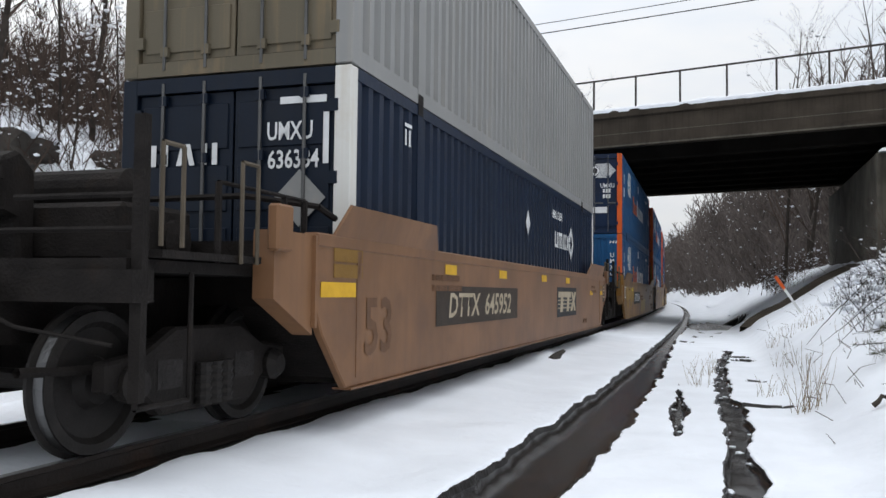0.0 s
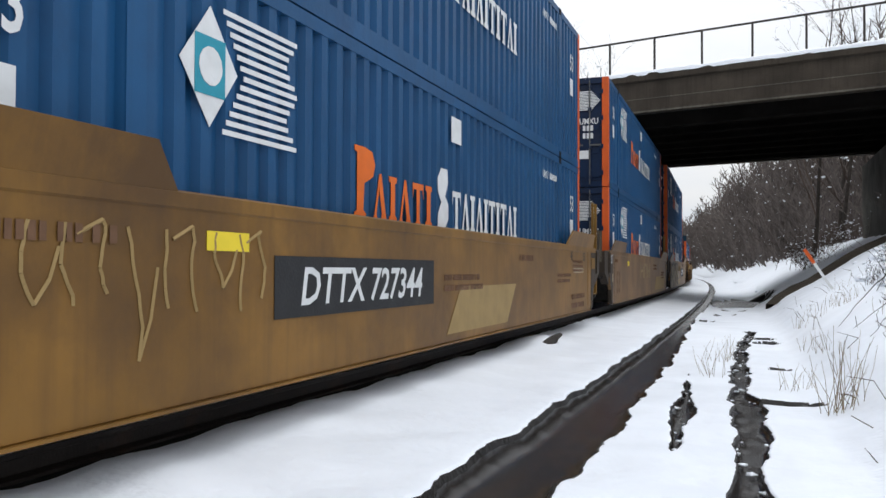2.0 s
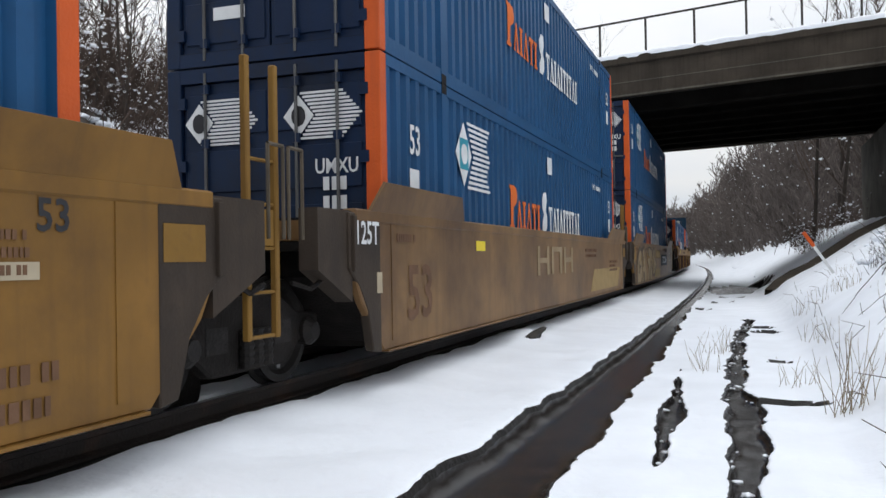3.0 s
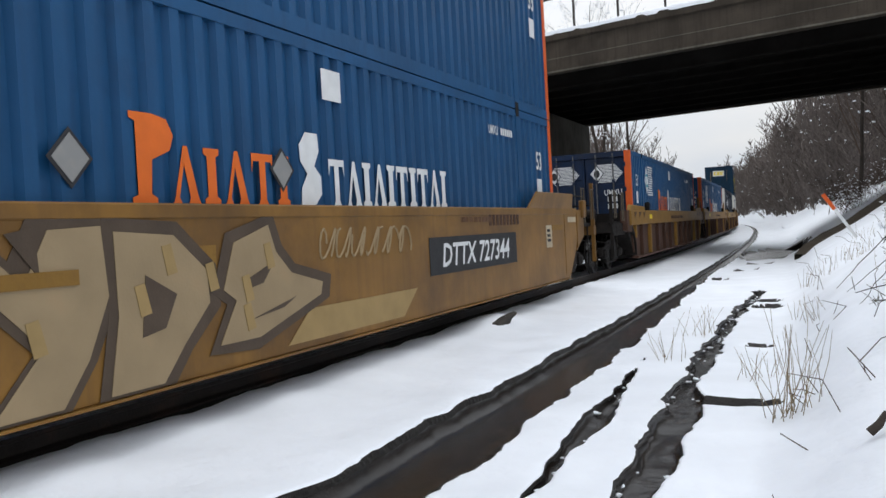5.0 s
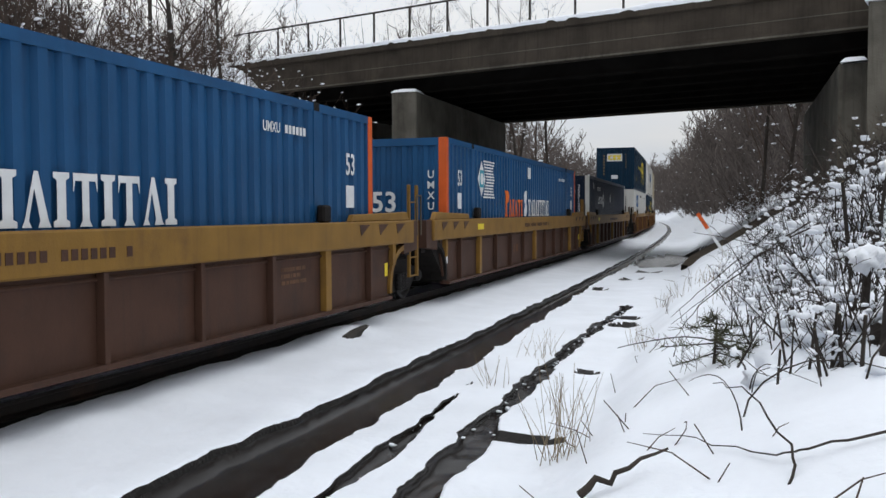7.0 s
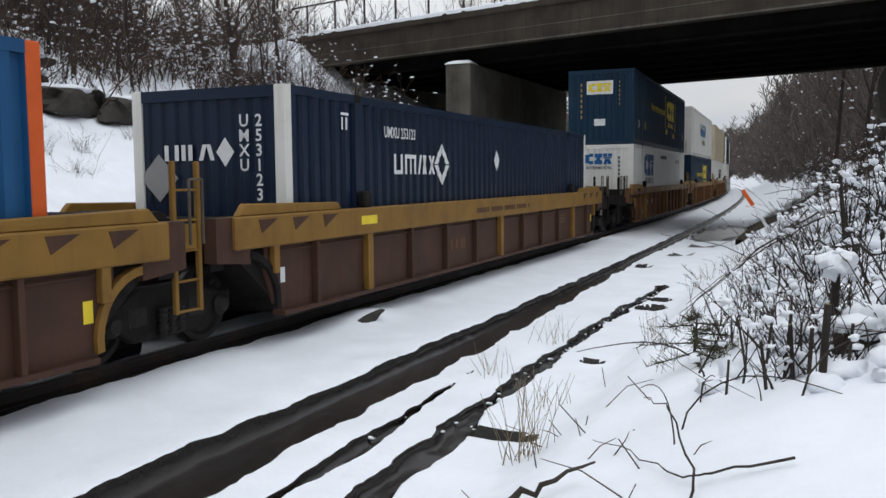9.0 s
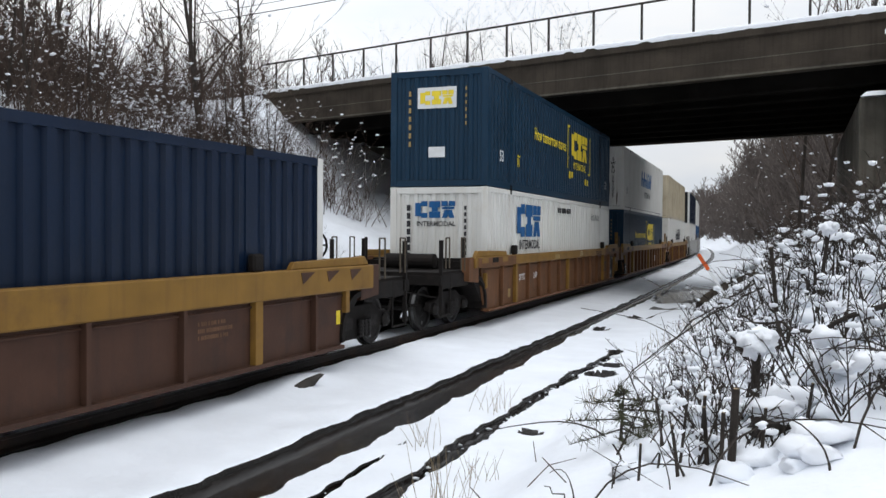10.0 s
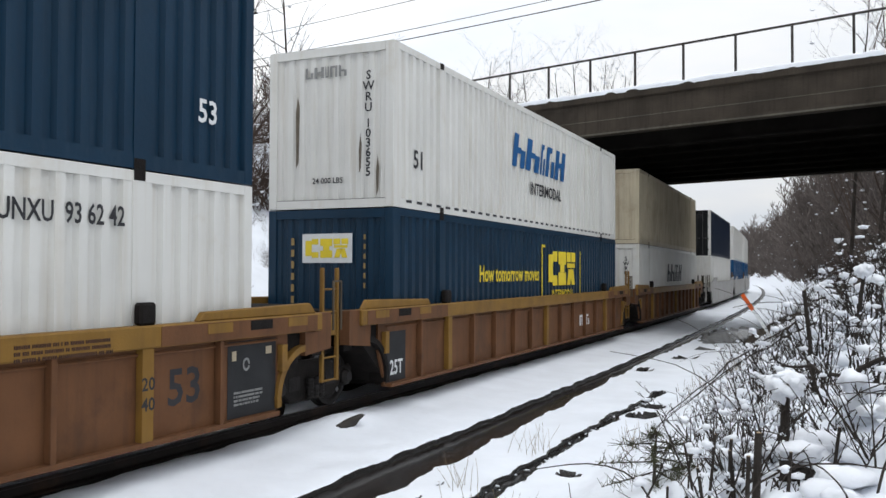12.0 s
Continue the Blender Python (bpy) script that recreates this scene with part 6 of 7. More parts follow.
car_mark(w, -6.6, 0.45, [rect(0, 0.22, 0, 0.22)], "fadepaint", x=1.387)
part("marking", flat(rect(0, 0.6, 0, 0.13)), "fadepaint", w, "", on_side(1.502, -2.0, 1.34))
lettering("53", 0.58, "kpaint", w, on_side(1.387, 6.75, 0.62))
for i, t in enumerate(("20", "40")):
    part("lettering", text_mesh(t, 0.2), "kpaint", w, "", on_side(1.487, 6.08, 0.85 - 0.22 * i))
car_mark(w, 7.50, 0.3, [rect(0, 0.98, 0, 0.96)], "charcoal", "stencil_panel", x=1.387)
car_mark(w, 7.50, 0.3, [rect(0.08, 0.16, 0.72, 0.84), rect(0.76, 0.88, 0.76, 0.86)], "creampaint", x=1.392)
part("marking", flat([(0.36 + 0.07 * math.cos(q), 0.66 + 0.085 * math.sin(q)) for q in np.linspace(0, 6.0, 13)] + [(0.36 + 0.045 * math.cos(q), 0.66 + 0.055 * math.sin(q)) for q in np.linspace(6.0, 0, 13)]), "pale", w, "", on_side(1.392, 7.50, 0.3))
stencil_lines(w, on_side(1.392, 7.62, 0.60), 4, 0.66, 0.028, "pale", 81)
stencil_lines(w, on_side(1.502, 4.4, 1.42), 3, 1.5, 0.035, "brown", 82)
car_mark(w, 1.6, 1.36, [rect(0, 0.42, 0, 0.03), rect(0, 0.42, 0.06, 0.09), rect(0, 0.42, 0.12, 0.15)], "creampaint", x=1.502)
w = cars["I"]
car_mark(w, -8.5, 0.3, [rect(0, 0.72, 0, 0.84)], "charcoal", "stencil_panel", x=1.387)
lettering("25T", 0.34, "wpaint", w, on_side(1.392, -8.12, 0.42), squeeze=0.85)
part("logo", flat(*mark_bars([0.3, 0.3, 0.3], 0.3, 0.06, 11)), "wpaint", w, "", on_side(1.387, 3.8, 0.6))

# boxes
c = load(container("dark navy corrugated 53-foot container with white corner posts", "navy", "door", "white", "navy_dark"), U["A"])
umax_marks(c, "UMXU 636384", 2.45, -0.2)
umax_end(c, "636384", True)
c = load(container("pale grey corrugated 53-foot container with beige rear doors", "pale", "door", None, "beige"), U["A"], True)
c = load(container(BLUE, "blue", "plain", "orange"), U["B"])
stacktrain_marks(c, 21)
lettering("53", 0.6, "wpaint", c, on_end(-0.1, FACE - 0.004, 1.35))
for i, ch in enumerate("UMXU"):
    lettering(ch, 0.22, "wpaint", c, on_end(0.95, FACE - 0.004, 2.05 - 0.22 * i))
end_mark(c, 0.85, 2.55, [rect(0.1 * i, 0.1 * i + 0.05, 0, 0.09, 0.04) for i in range(4)], "wpaint", "hazard_stripes")
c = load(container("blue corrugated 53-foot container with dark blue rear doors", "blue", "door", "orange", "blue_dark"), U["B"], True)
stacktrain_marks(c, 22)
stacktrain_door(c)
end_mark(c, -0.75, 1.5, [rect(-0.24, 0.24, -0.16, 0.16)], "wpaint", "placard")
end_mark(c, -0.75, 1.0, [rect(-0.24, 0.24, -0.14, 0.14)], "wpaint", "placard")
end_mark(c, 0.5, 0.85, [rect(-0.27, 0.27, -0.11, 0.11)], "wpaint", "placard")
end_mark(c, 0.02, 0.75, [rect(-0.05, 0.05, -0.2, 0.4)], "wpaint", "placard")
for k in "CD":
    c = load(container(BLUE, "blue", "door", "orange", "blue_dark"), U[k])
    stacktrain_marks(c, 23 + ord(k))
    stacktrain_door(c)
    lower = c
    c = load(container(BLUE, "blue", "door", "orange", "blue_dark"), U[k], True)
    stacktrain_marks(c, 33 + ord(k))
    stacktrain_door(c)
    end_mark(c, 0.5, 0.85, [rect(-0.27, 0.27, -0.11, 0.11)], "wpaint", "placard")
    end_mark(c, -0.5, 1.35, [rect(-0.27 + 0.12 * i, -0.19 + 0.12 * i, -0.06, 0.06) for i in range(5)], "wpaint")
    if k == "D":
        for y, z in ((-3.62, 1.52), (-1.10, 1.55)):
            part("placard_holder", flat(diamond(0.17, 0.95)), "pale", lower, "scratched grey diamond placard holder", on_side(SIDE + 0.012, y, z))
            part("placard_backing", flat(diamond(0.21, 0.95)), "kpaint", lower, "", on_side(SIDE + 0.006, y, z))
c = load(container(BLUE, "blue", "door", "orange", "blue_dark"), U["E"])
stacktrain_marks(c, 41)
stacktrain_door(c)
c = load(container(BLUE, "blue", "plain", "orange"), U["F"])
stacktrain_marks(c, 42)
lettering("53", 0.6, "wpaint", c, on_end(-0.1, FACE - 0.004, 1.35))
for i, ch in enumerate("UMXU"):
    lettering(ch, 0.22, "wpaint", c, on_end(0.95, FACE - 0.004, 2.05 - 0.22 * i))
c = load(container("dark navy corrugated 53-foot container with white corner posts and placards", "navy", "plain", "white"), U["G"])
umax_marks(c, "UMXU 253123", -4.88, 0.15)
umax_end(c, "253123", False)
c = load(container("white corrugated 53-foot container with blue block logo", "white", "plain"), U["H"])
intermodal_white(c, 1)
c = load(container("steel-blue corrugated 53-foot container with yellow markings", "teal_navy", "plain"), U["H"], True)
intermodal_navy(c, 0.0)
c = load(container("steel-blue corrugated 53-foot container with yellow side slogan", "teal_navy", "plain"), U["I"])
intermodal_navy(c, -0.38)
c = load(container("grimy white corrugated 53-foot container with grey-blue bar logo", "white", "plain"), U["I"], True)
swift_marks(c, -0.1, "bpaint")
c = load(container("grimy white corrugated 53-foot container on a rusty well", "white", "plain"), U["J"])
swift_marks(c, 0.5, "kpaint")
load(container("beige stained corrugated 53-foot container stacked on a white one", "cream", "plain"), U["J"], True)
load(container("white corrugated 53-foot container under a navy one", "white", "plain"), U["K"])
load(container("navy 53-foot container with black doors and white posts", "navy", "door", "white", "black"), U["K"], True)
load(container("blue corrugated 53-foot container under a white one", "blue", "plain"), U["L"])
load(container("white corrugated 53-foot container stacked on a blue one", "white", "plain"), U["L"], True)
load(container("blue corrugated 53-foot container far along the train", "blue", "plain"), U["N"])
load(container("white corrugated 53-foot container far along the train", "white", "plain"), U["N"], True)

# ---- trees and brush ----


def ground_at(x, y):
    u = x + bend(y)
    return ground_height(u, y)


def grow(seed, height, r0, limbs, spread=0.55, levels=3, start=0.25, lean=0.06, density=1.0):
    """Rods of a bare tree: level, p0, p1, r0, r1 in rows."""
    rnd = random.Random(seed)
    out = []

    def shoot(p, d, length, r, level):
        n = (7, 5, 4, 2)[level]
        pts = [p]
        for i in range(n):
            d = (d + Vector((rnd.gauss(0, 1), rnd.gauss(0, 1), rnd.gauss(0.15, 0.5))) * (0.05, 0.13, 0.2, 0.22)[level]).normalized()
            q = p + d * (length / n)
            a, b = r * (1 - 0.85 * i / n), r * (1 - 0.85 * (i + 1) / n)
            out.append((level, *p, *q, a, b))
            pts.append(q)
            if level < levels:
                frac = (i + 1) / n
                k = (limbs / n if level == 0 else (5, 4, 3)[level - 1] / n) * density
                if level == 0 and frac < start:
                    k = 0
                for _ in range(int(k) + (rnd.random() < k - int(k))):
                    a2 = rnd.uniform(0, 2 * math.pi)
                    side = Vector((math.cos(a2), math.sin(a2), rnd.uniform(0.1, 0.9)))
                    nd = (d * (1 - spread) + side * spread).normalized()
                    f = rnd.uniform(0.0, 1.0)
                    shoot(p + (q - p) * f, nd, length * rnd.uniform(0.30, 0.55) * (1.1 - 0.5 * frac), max(b * 0.55, 0.004), level + 1)
            p = q

    shoot(Vector((0, 0, -0.2)), Vector((rnd.gauss(0, lean), rnd.gauss(0, lean), 1)).normalized(), height, r0, 0)
    return out


def blob_mesh(name, spots, sub=1, squash=0.6):
    """Soft lumps of snow. spots: rows of centre and radius."""
    bm = bmesh.new()
    bmesh.ops.create_icosphere(bm, subdivisions=sub, radius=1.0)
    base = np.array([v.co[:] for v in bm.verts])
    tri = np.array([[v.index for v in f.verts] for f in bm.faces])
    bm.free()
    rng = np.random.RandomState(len(spots))
    verts, faces = [], []
    for i, (x, y, z, r) in enumerate(spots):
        w = base * (1 + 0.28 * rng.randn(len(base), 1).clip(-1.2, 1.2)) * r * np.array([rng.uniform(0.7, 1.5), rng.uniform(0.7, 1.5), squash])
        verts.append(w + [x, y, z])
        faces.append(tri + i * len(base))
    me = bpy.data.meshes.new(name)
    me.from_pydata(np.concatenate(verts).tolist(), [], np.concatenate(faces).tolist())
    me.polygons.foreach_set("use_smooth", np.ones(len(me.polygons), bool))
    return me


tagged(part("slush_clumps", blob_mesh("slush_clumps", [(x, y, z - 0.3 * r, 0.6 * r) for x, y, z, r in slush], 2, 0.45), "snow", None), "small clumps of slush in and along the puddles", "snow", kind="stuff")


def snow_on(rows, rnd, share, least=1, clump=0.045):
    spots = []
    for lv, x0, y0, z0, x1, y1, z1, a, b in rows:
        if lv >= least and rnd.random() < share:
            f = rnd.random()
            spots.append((x0 + (x1 - x0) * f, y0 + (y1 - y0) * f, z0 + (z1 - z0) * f + a, clump * rnd.uniform(0.6, 2.0)))
    return spots


def tree_model(name, label, seed, height, r0, limbs, snow=0.10, clump=0.05, stems=1, **kw):
    t = thing(name, label, "tree")
    rows = []
    rnd = random.Random(seed)
    for s in range(stems):
        g = grow(seed * 10 + s, height * (1 if s == 0 else rnd.uniform(0.6, 0.95)), r0 * (1 if s == 0 else 0.7), limbs, **kw)
        ox, oy, lx, ly = (0, 0, 0, 0) if s == 0 else (rnd.gauss(0, 0.25), rnd.gauss(0, 0.25), rnd.gauss(0, 0.16), rnd.gauss(0, 0.16))
        rows += [(lv, a + ox + lx * c, b + oy + ly * c, c, d + ox + lx * f, e + oy + ly * f, f, r, q) for lv, a, b, c, d, e, f, r, q in g]
    part("trunk", tube_mesh("trunk", [r[1:] for r in rows if r[0] == 0], 7), "bark", t)
    part("crown", tube_mesh("crown", [r[1:] for r in rows if r[0] > 0], 3), "twig", t, "bare brown twigs")
    if snow:
        tagged(part("caught_snow", blob_mesh("caught_snow", snow_on(rows, rnd, snow, 1, clump), 1), "snow_cap", t, "small clumps of snow"), kind="stuff")
    return t


def plant(models, spots, seed):
    """Stands trees on the ground: the first of each model is the model itself."""
    rnd = random.Random(seed)
    used = set()
    for x, y, k, sc in spots:
        m = models[k % len(models)]
        at = pose(x, y, ground_at(x, y) - 0.05, 0, 0, rnd.uniform(0, 360)) @ Matrix.Scale(1.0, 4)
        if m.name in used:
            o = copy_thing(m, at)
        else:
            used.add(m.name)
            o = m
            o.matrix_basis = at
        o.scale = (sc, sc, sc * rnd.uniform(0.9, 1.12))
    for m in models:
        if m.name not in used:
            m.matrix_basis = pose(-40, 30 + len(used), ground_at(-40, 30))


rnd = random.Random(77)
WOOD = "bare grey-brown deciduous tree with snow on its twigs"
tall = [tree_model("bare_tree", WOOD, 1, 11.0, 0.11, 16, snow=0.03), tree_model("bare_tree", WOOD, 2, 12.5, 0.13, 18, snow=0.03, spread=0.5),
        tree_model("bare_tree", "slim bare tree with several stems on the snowy bank", 3, 9.0, 0.06, 12, snow=0.03, stems=3, levels=2, density=1.5), tree_model("bare_tree", WOOD, 4, 9.5, 0.08, 18, snow=0.03, spread=0.62)]
spots = [(-15.2, 24.5, 2, 0.9), (-14.2, 21.0, 2, 0.95), (-16.2, 19.6, 0, 1.0), (-12.6, 14.2, 2, 0.8), (-17.5, 33.0, 3, 1.0), (-13.4, 17.6, 2, 0.9), (-12.2, 11.5, 0, 0.9), (-13.8, 28.5, 1, 0.95)]
for i in range(64):
    y = rnd.uniform(2, 62)
    x = rnd.uniform(-34, -15.5) - (6 if y > 30 else 0)
    if abs(y - (33.6 - 0.25 * x) - 7.5) < 9 and x > -28:
        continue
    spots.append((x, y, rnd.randrange(4), rnd.uniform(0.7, 1.1)))
# behind the bridge, along the road
for i in range(16):
    x = rnd.uniform(-30, 26)
    spots.append((x if abs(x) > 14 else 18 * (1 if x > 0 else -1), 60 + rnd.uniform(0, 14), rnd.randrange(4), rnd.uniform(0.8, 1.2)))
# on the near side of the right-hand bank
for x, y, k in ((15.5, 24.0, 3), (17.0, 28.5, 1), (13.2, 20.0, 2), (19.0, 22.0, 0), (16.0, 34.5, 3), (20.5, 37.0, 1), (14.0, 27.5, 2), (12.8, 30.5, 2)):
    spots.append((x, y, k, rnd.uniform(0.7, 0.95)))
for x, y in ((8.6, 54), (10.5, 56.5), (12.5, 53.5), (14.8, 57), (-7.6, 57), (-9.0, 59.5), (-6.6, 61), (-11, 56.5)):
    spots.append((x, y, rnd.randrange(2), rnd.uniform(1.15, 1.35)))
# taller crowns that show over the bridge's fence
for x, y, k, sc in ((-17.5, 90, 3, 1.95), (-20.5, 88, 0, 1.7), (-15.0, 92, 3, 1.7), (-25.5, 86, 3, 1.6), (7.2, 56, 3, 1.65), (9.0, 60, 0, 1.45), (13.6, 37.6, 3, 0.95), (15.0, 39.5, 0, 0.95), (11.6, 15.6, 3, 0.85), (12.6, 18.5, 0, 0.8)):
    spots.append((x, y, k, sc))
# saplings that hide the bridge's far end
for x, y, k in ((-11.6, 30.2, 2), (-12.6, 31.6, 3), (-10.6, 31.8, 2), (-13.4, 30.0, 0), (-14.4, 31.2, 3), (-11.4, 28.4, 2)):
    spots.append((x, y, k, 0.55))
plant(tall, spots, 5)

# slim birch on the bank by the bridge
birch = tree_model("birch_tree", "tall slim bare birch standing on the bank beside the bridge", 9, 13.0, 0.09, 30, snow=0.02, spread=0.6, start=0.15, lean=0.02)
birch.matrix_basis = pose(-14.6, 32.6, ground_at(-14.6, 32.6) - 0.1)

# brush: clumps of thin stems with snow


def brush_model(name, label, seed, stems, height, wide, snow, clump, dark="twig", leafy=0):
    b = thing(name, label, "shrub")
    rnd = random.Random(seed)
    rows = []
    for s in range(stems):
        g = grow(seed * 100 + s, height * rnd.uniform(0.45, 1.0), 0.011 * rnd.uniform(0.7, 1.6), 5, levels=2, spread=0.5, start=0.1, density=0.8)
        ox, oy, lx, ly = rnd.gauss(0, wide), rnd.gauss(0, wide), rnd.gauss(0, 0.38), rnd.gauss(0, 0.38)
        rows += [(lv, a + ox + lx * c, bb + oy + ly * c, c, d + ox + lx * f, e + oy + ly * f, f, max(r, 0.0035), max(q, 0.003)) for lv, a, bb, c, d, e, f, r, q in g]
    tagged(part("brushwood", tube_mesh("brushwood", [r[1:] for r in rows], 3), dark, b), kind="stuff")
    tagged(part("caught_snow", blob_mesh("caught_snow", snow_on(rows, rnd, snow, 0, clump), 1), "snow_cap", b, "clumps of snow caught in the stems"), kind="stuff")
    return b


BR_L = "tangled leafless shrub with snow caught in its stems"
shrubs = [brush_model("shrub", BR_L, 31, 20, 2.6, 0.5, 0.018, 0.022), brush_model("shrub", BR_L, 32, 26, 2.0, 0.6, 0.02, 0.024), brush_model("shrub", BR_L, 33, 16, 1.6, 0.4, 0.035, 0.03)]
spots = []
for i in range(150):
    y = rnd.uniform(4, 42)
    x = rnd.uniform(-31, -15.2)
    if y > 29 and x > -19:
        continue
    spots.append((x, y, rnd.randrange(3), rnd.uniform(1.1, 2.1)))
for i in range(16):
    spots.append((rnd.uniform(-19, -13.4), rnd.uniform(25.5, 33.0), rnd.randrange(2), rnd.uniform(1.0, 1.5)))
for x, y, sc in ((-12.4, 15.3, 1.5), (-12.9, 18.4, 1.7), (-13.3, 20.4, 1.5), (-12.0, 12.8, 1.5), (-14.0, 23.0, 1.5)):
    spots.append((x, y, 0, sc))
for i in range(44):
    spots.append((rnd.uniform(-12.5, -6.0), rnd.uniform(9, 28), rnd.randrange(3), rnd.uniform(0.14, 0.42)))
for x, y, sc in ((-11.2, 33.2, 1.3), (-12.6, 32.0, 1.4), (-10.0, 34.0, 1.2), (-13.6, 33.4, 1.5), (-12.2, 30.8, 1.7), (-13.8, 31.8, 1.7), (-10.8, 32.4, 1.5), (-15.2, 31.0, 1.8), (-14.6, 29.4, 1.7), (-12.0, 34.2, 1.5)):
    spots.append((x, y, 1, sc))
for i in range(22):
    spots.append((rnd.uniform(7.8, 16), rnd.uniform(17, 31), rnd.randrange(3), rnd.uniform(0.5, 0.9)))
for i in range(16):
    x = rnd.uniform(6.2, 9.5)
    spots.append((x, rnd.uniform(41, 62), rnd.randrange(3), rnd.uniform(0.6, 1.1)))
plant(shrubs, spots, 6)

near_brush = [brush_model("bramble", "dark leafless brambles with thick snow clumps on the bank", 41, 30, 1.1, 0.32, 0.02, 0.035, "bark"), brush_model("bramble", "dark leafless brambles with thick snow clumps on the bank", 42, 26, 0.9, 0.4, 0.022, 0.035, "bark")]
spots = [(7.15, 7.6, 0, 0.8), (7.55, 8.6, 1, 0.9), (6.85, 8.9, 1, 0.75), (8.1, 7.6, 0, 0.95), (8.3, 9.4, 1, 1.0), (7.4, 10.4, 0, 1.0), (8.9, 11.0, 1, 1.1), (7.0, 11.6, 1, 0.85), (7.9, 12.4, 0, 1.1), (8.6, 13.6, 1, 1.1), (7.2, 13.8, 0, 0.95), (9.6, 14.6, 0, 1.2),
         (7.6, 15.4, 1, 1.0), (8.6, 16.6, 0, 1.1), (6.9, 16.8, 1, 0.8), (9.8, 9.6, 0, 1.1), (9.4, 8.0, 1, 1.0), (10.4, 12.4, 1, 1.2), (6.6, 10.2, 1, 0.6), (6.4, 12.8, 1, 0.6), (6.6, 14.6, 0, 0.6), (7.3, 17.6, 0, 0.9), (8.0, 18.8, 1, 1.0), (9.2, 19.2, 0, 1.1), (6.6, 18.8, 1, 0.6), (7.2, 20.6, 0, 0.8), (8.4, 21.8, 1, 1.0), (10.6, 17.0, 0, 1.2), (9.4, 12.2, 1, 1.1)]
plant(near_brush, spots, 7)

# snow pillows lying over the brush and stones of the bank
lumps = []
rl = random.Random(12)
for i in range(420):
    x, y = rl.uniform(6.4, 11.5), rl.uniform(6.6, 30)
    if x < 7.0 and y > 22:
        continue
    lumps.append((x, y, ground_at(x, y) + 0.02, rl.uniform(0.06, 0.19)))
tagged(part("snow_pillows", blob_mesh("snow_pillows", lumps, 2, 0.55), "snow", None), "rounded pillows of snow over low brush on the bank", "snow", kind="stuff")


canes, perched = [], []
rc = random.Random(57)
for i in range(210):
    x, y = rc.uniform(6.0, 10.2), 6.6 + 17 * rc.random() ** 1.4
    if x < 6.0 + 0.05 * abs(y - 9):
        continue
    p = Vector((x, y, ground_at(x, y) - 0.03))
    a = rc.uniform(0, 6.283)
    d = Vector((0.25 * math.cos(a), 0.25 * math.sin(a), 1)).normalized()
    L, n = rc.uniform(0.5, 1.7), 9
    r = rc.uniform(0.004, 0.008)
    drop = rc.uniform(0.10, 0.34)
    for k in range(n):
        q = p + d * (L / n)
        canes.append((*p, *q, r * (1 - 0.07 * k), r * (1 - 0.07 * (k + 1))))
        if rc.random() < 0.05:
            perched.append((*q, rc.uniform(0.025, 0.06)))
        if rc.random() < 0.14:
            t = (d + Vector((rc.gauss(0, 0.8), rc.gauss(0, 0.8), rc.gauss(0, 0.5)))).normalized() * rc.uniform(0.1, 0.35)
            canes.append((*q, *(q + t), r * 0.6, r * 0.25))
        d = (d + Vector((math.cos(a), math.sin(a), -0.6)) * drop + Vector((rc.gauss(0, 0.06), rc.gauss(0, 0.06), rc.gauss(0, 0.06)))).normalized()
        p = q
tagged(part("arching_canes", tube_mesh("arching_canes", canes, 4), "bark", None), "tangle of thin arching bare canes on the snowy bank", "brush", kind="stuff")
for i in range(90):
    x, y = rc.uniform(6.7, 10.5), rc.uniform(7.0, 19)
    z = ground_at(x, y) + rc.uniform(0.05, 0.42)
    r = rc.uniform(0.07, 0.17)
    perched += [(x, y, z, r), (x + rc.gauss(0, r), y + rc.gauss(0, r), z - 0.4 * r, r * 0.8), (x + rc.gauss(0, r), y + rc.gauss(0, r), z - 0.5 * r, r * 0.7)]
tagged(part("perched_snow", blob_mesh("perched_snow", perched, 2, 0.55), "snow_cap", None), "soft heaps of snow caught on the brambles", "snow", kind="stuff")


def stub_stem(x, y, h, r, lean, cap=0.0):
    s = thing("cut_stem", "dark sawn-off sapling stem standing in the snow", "stump", at=pose(x, y, ground_at(x, y) - 0.1))
    part("stem", tube_mesh("stem", [(0, 0, 0, lean * 0.5, 0.02, h * 0.5, r, r * 0.92), (lean * 0.5, 0.02, h * 0.5, lean, 0.0, h, r * 0.92, r * 0.85)], 8), "bark", s)
    part("cut_end", tube_mesh("cut_end", [(lean, 0, h - 0.004, lean * 1.02, 0, h + 0.004, r * 0.85, 0.001)], 8), "stub", s)
    if cap:
        part("snow_cap", blob_mesh("snow_cap", [(lean, 0, h + cap * 0.3, cap)], 3, 0.7), "snow_cap", s)


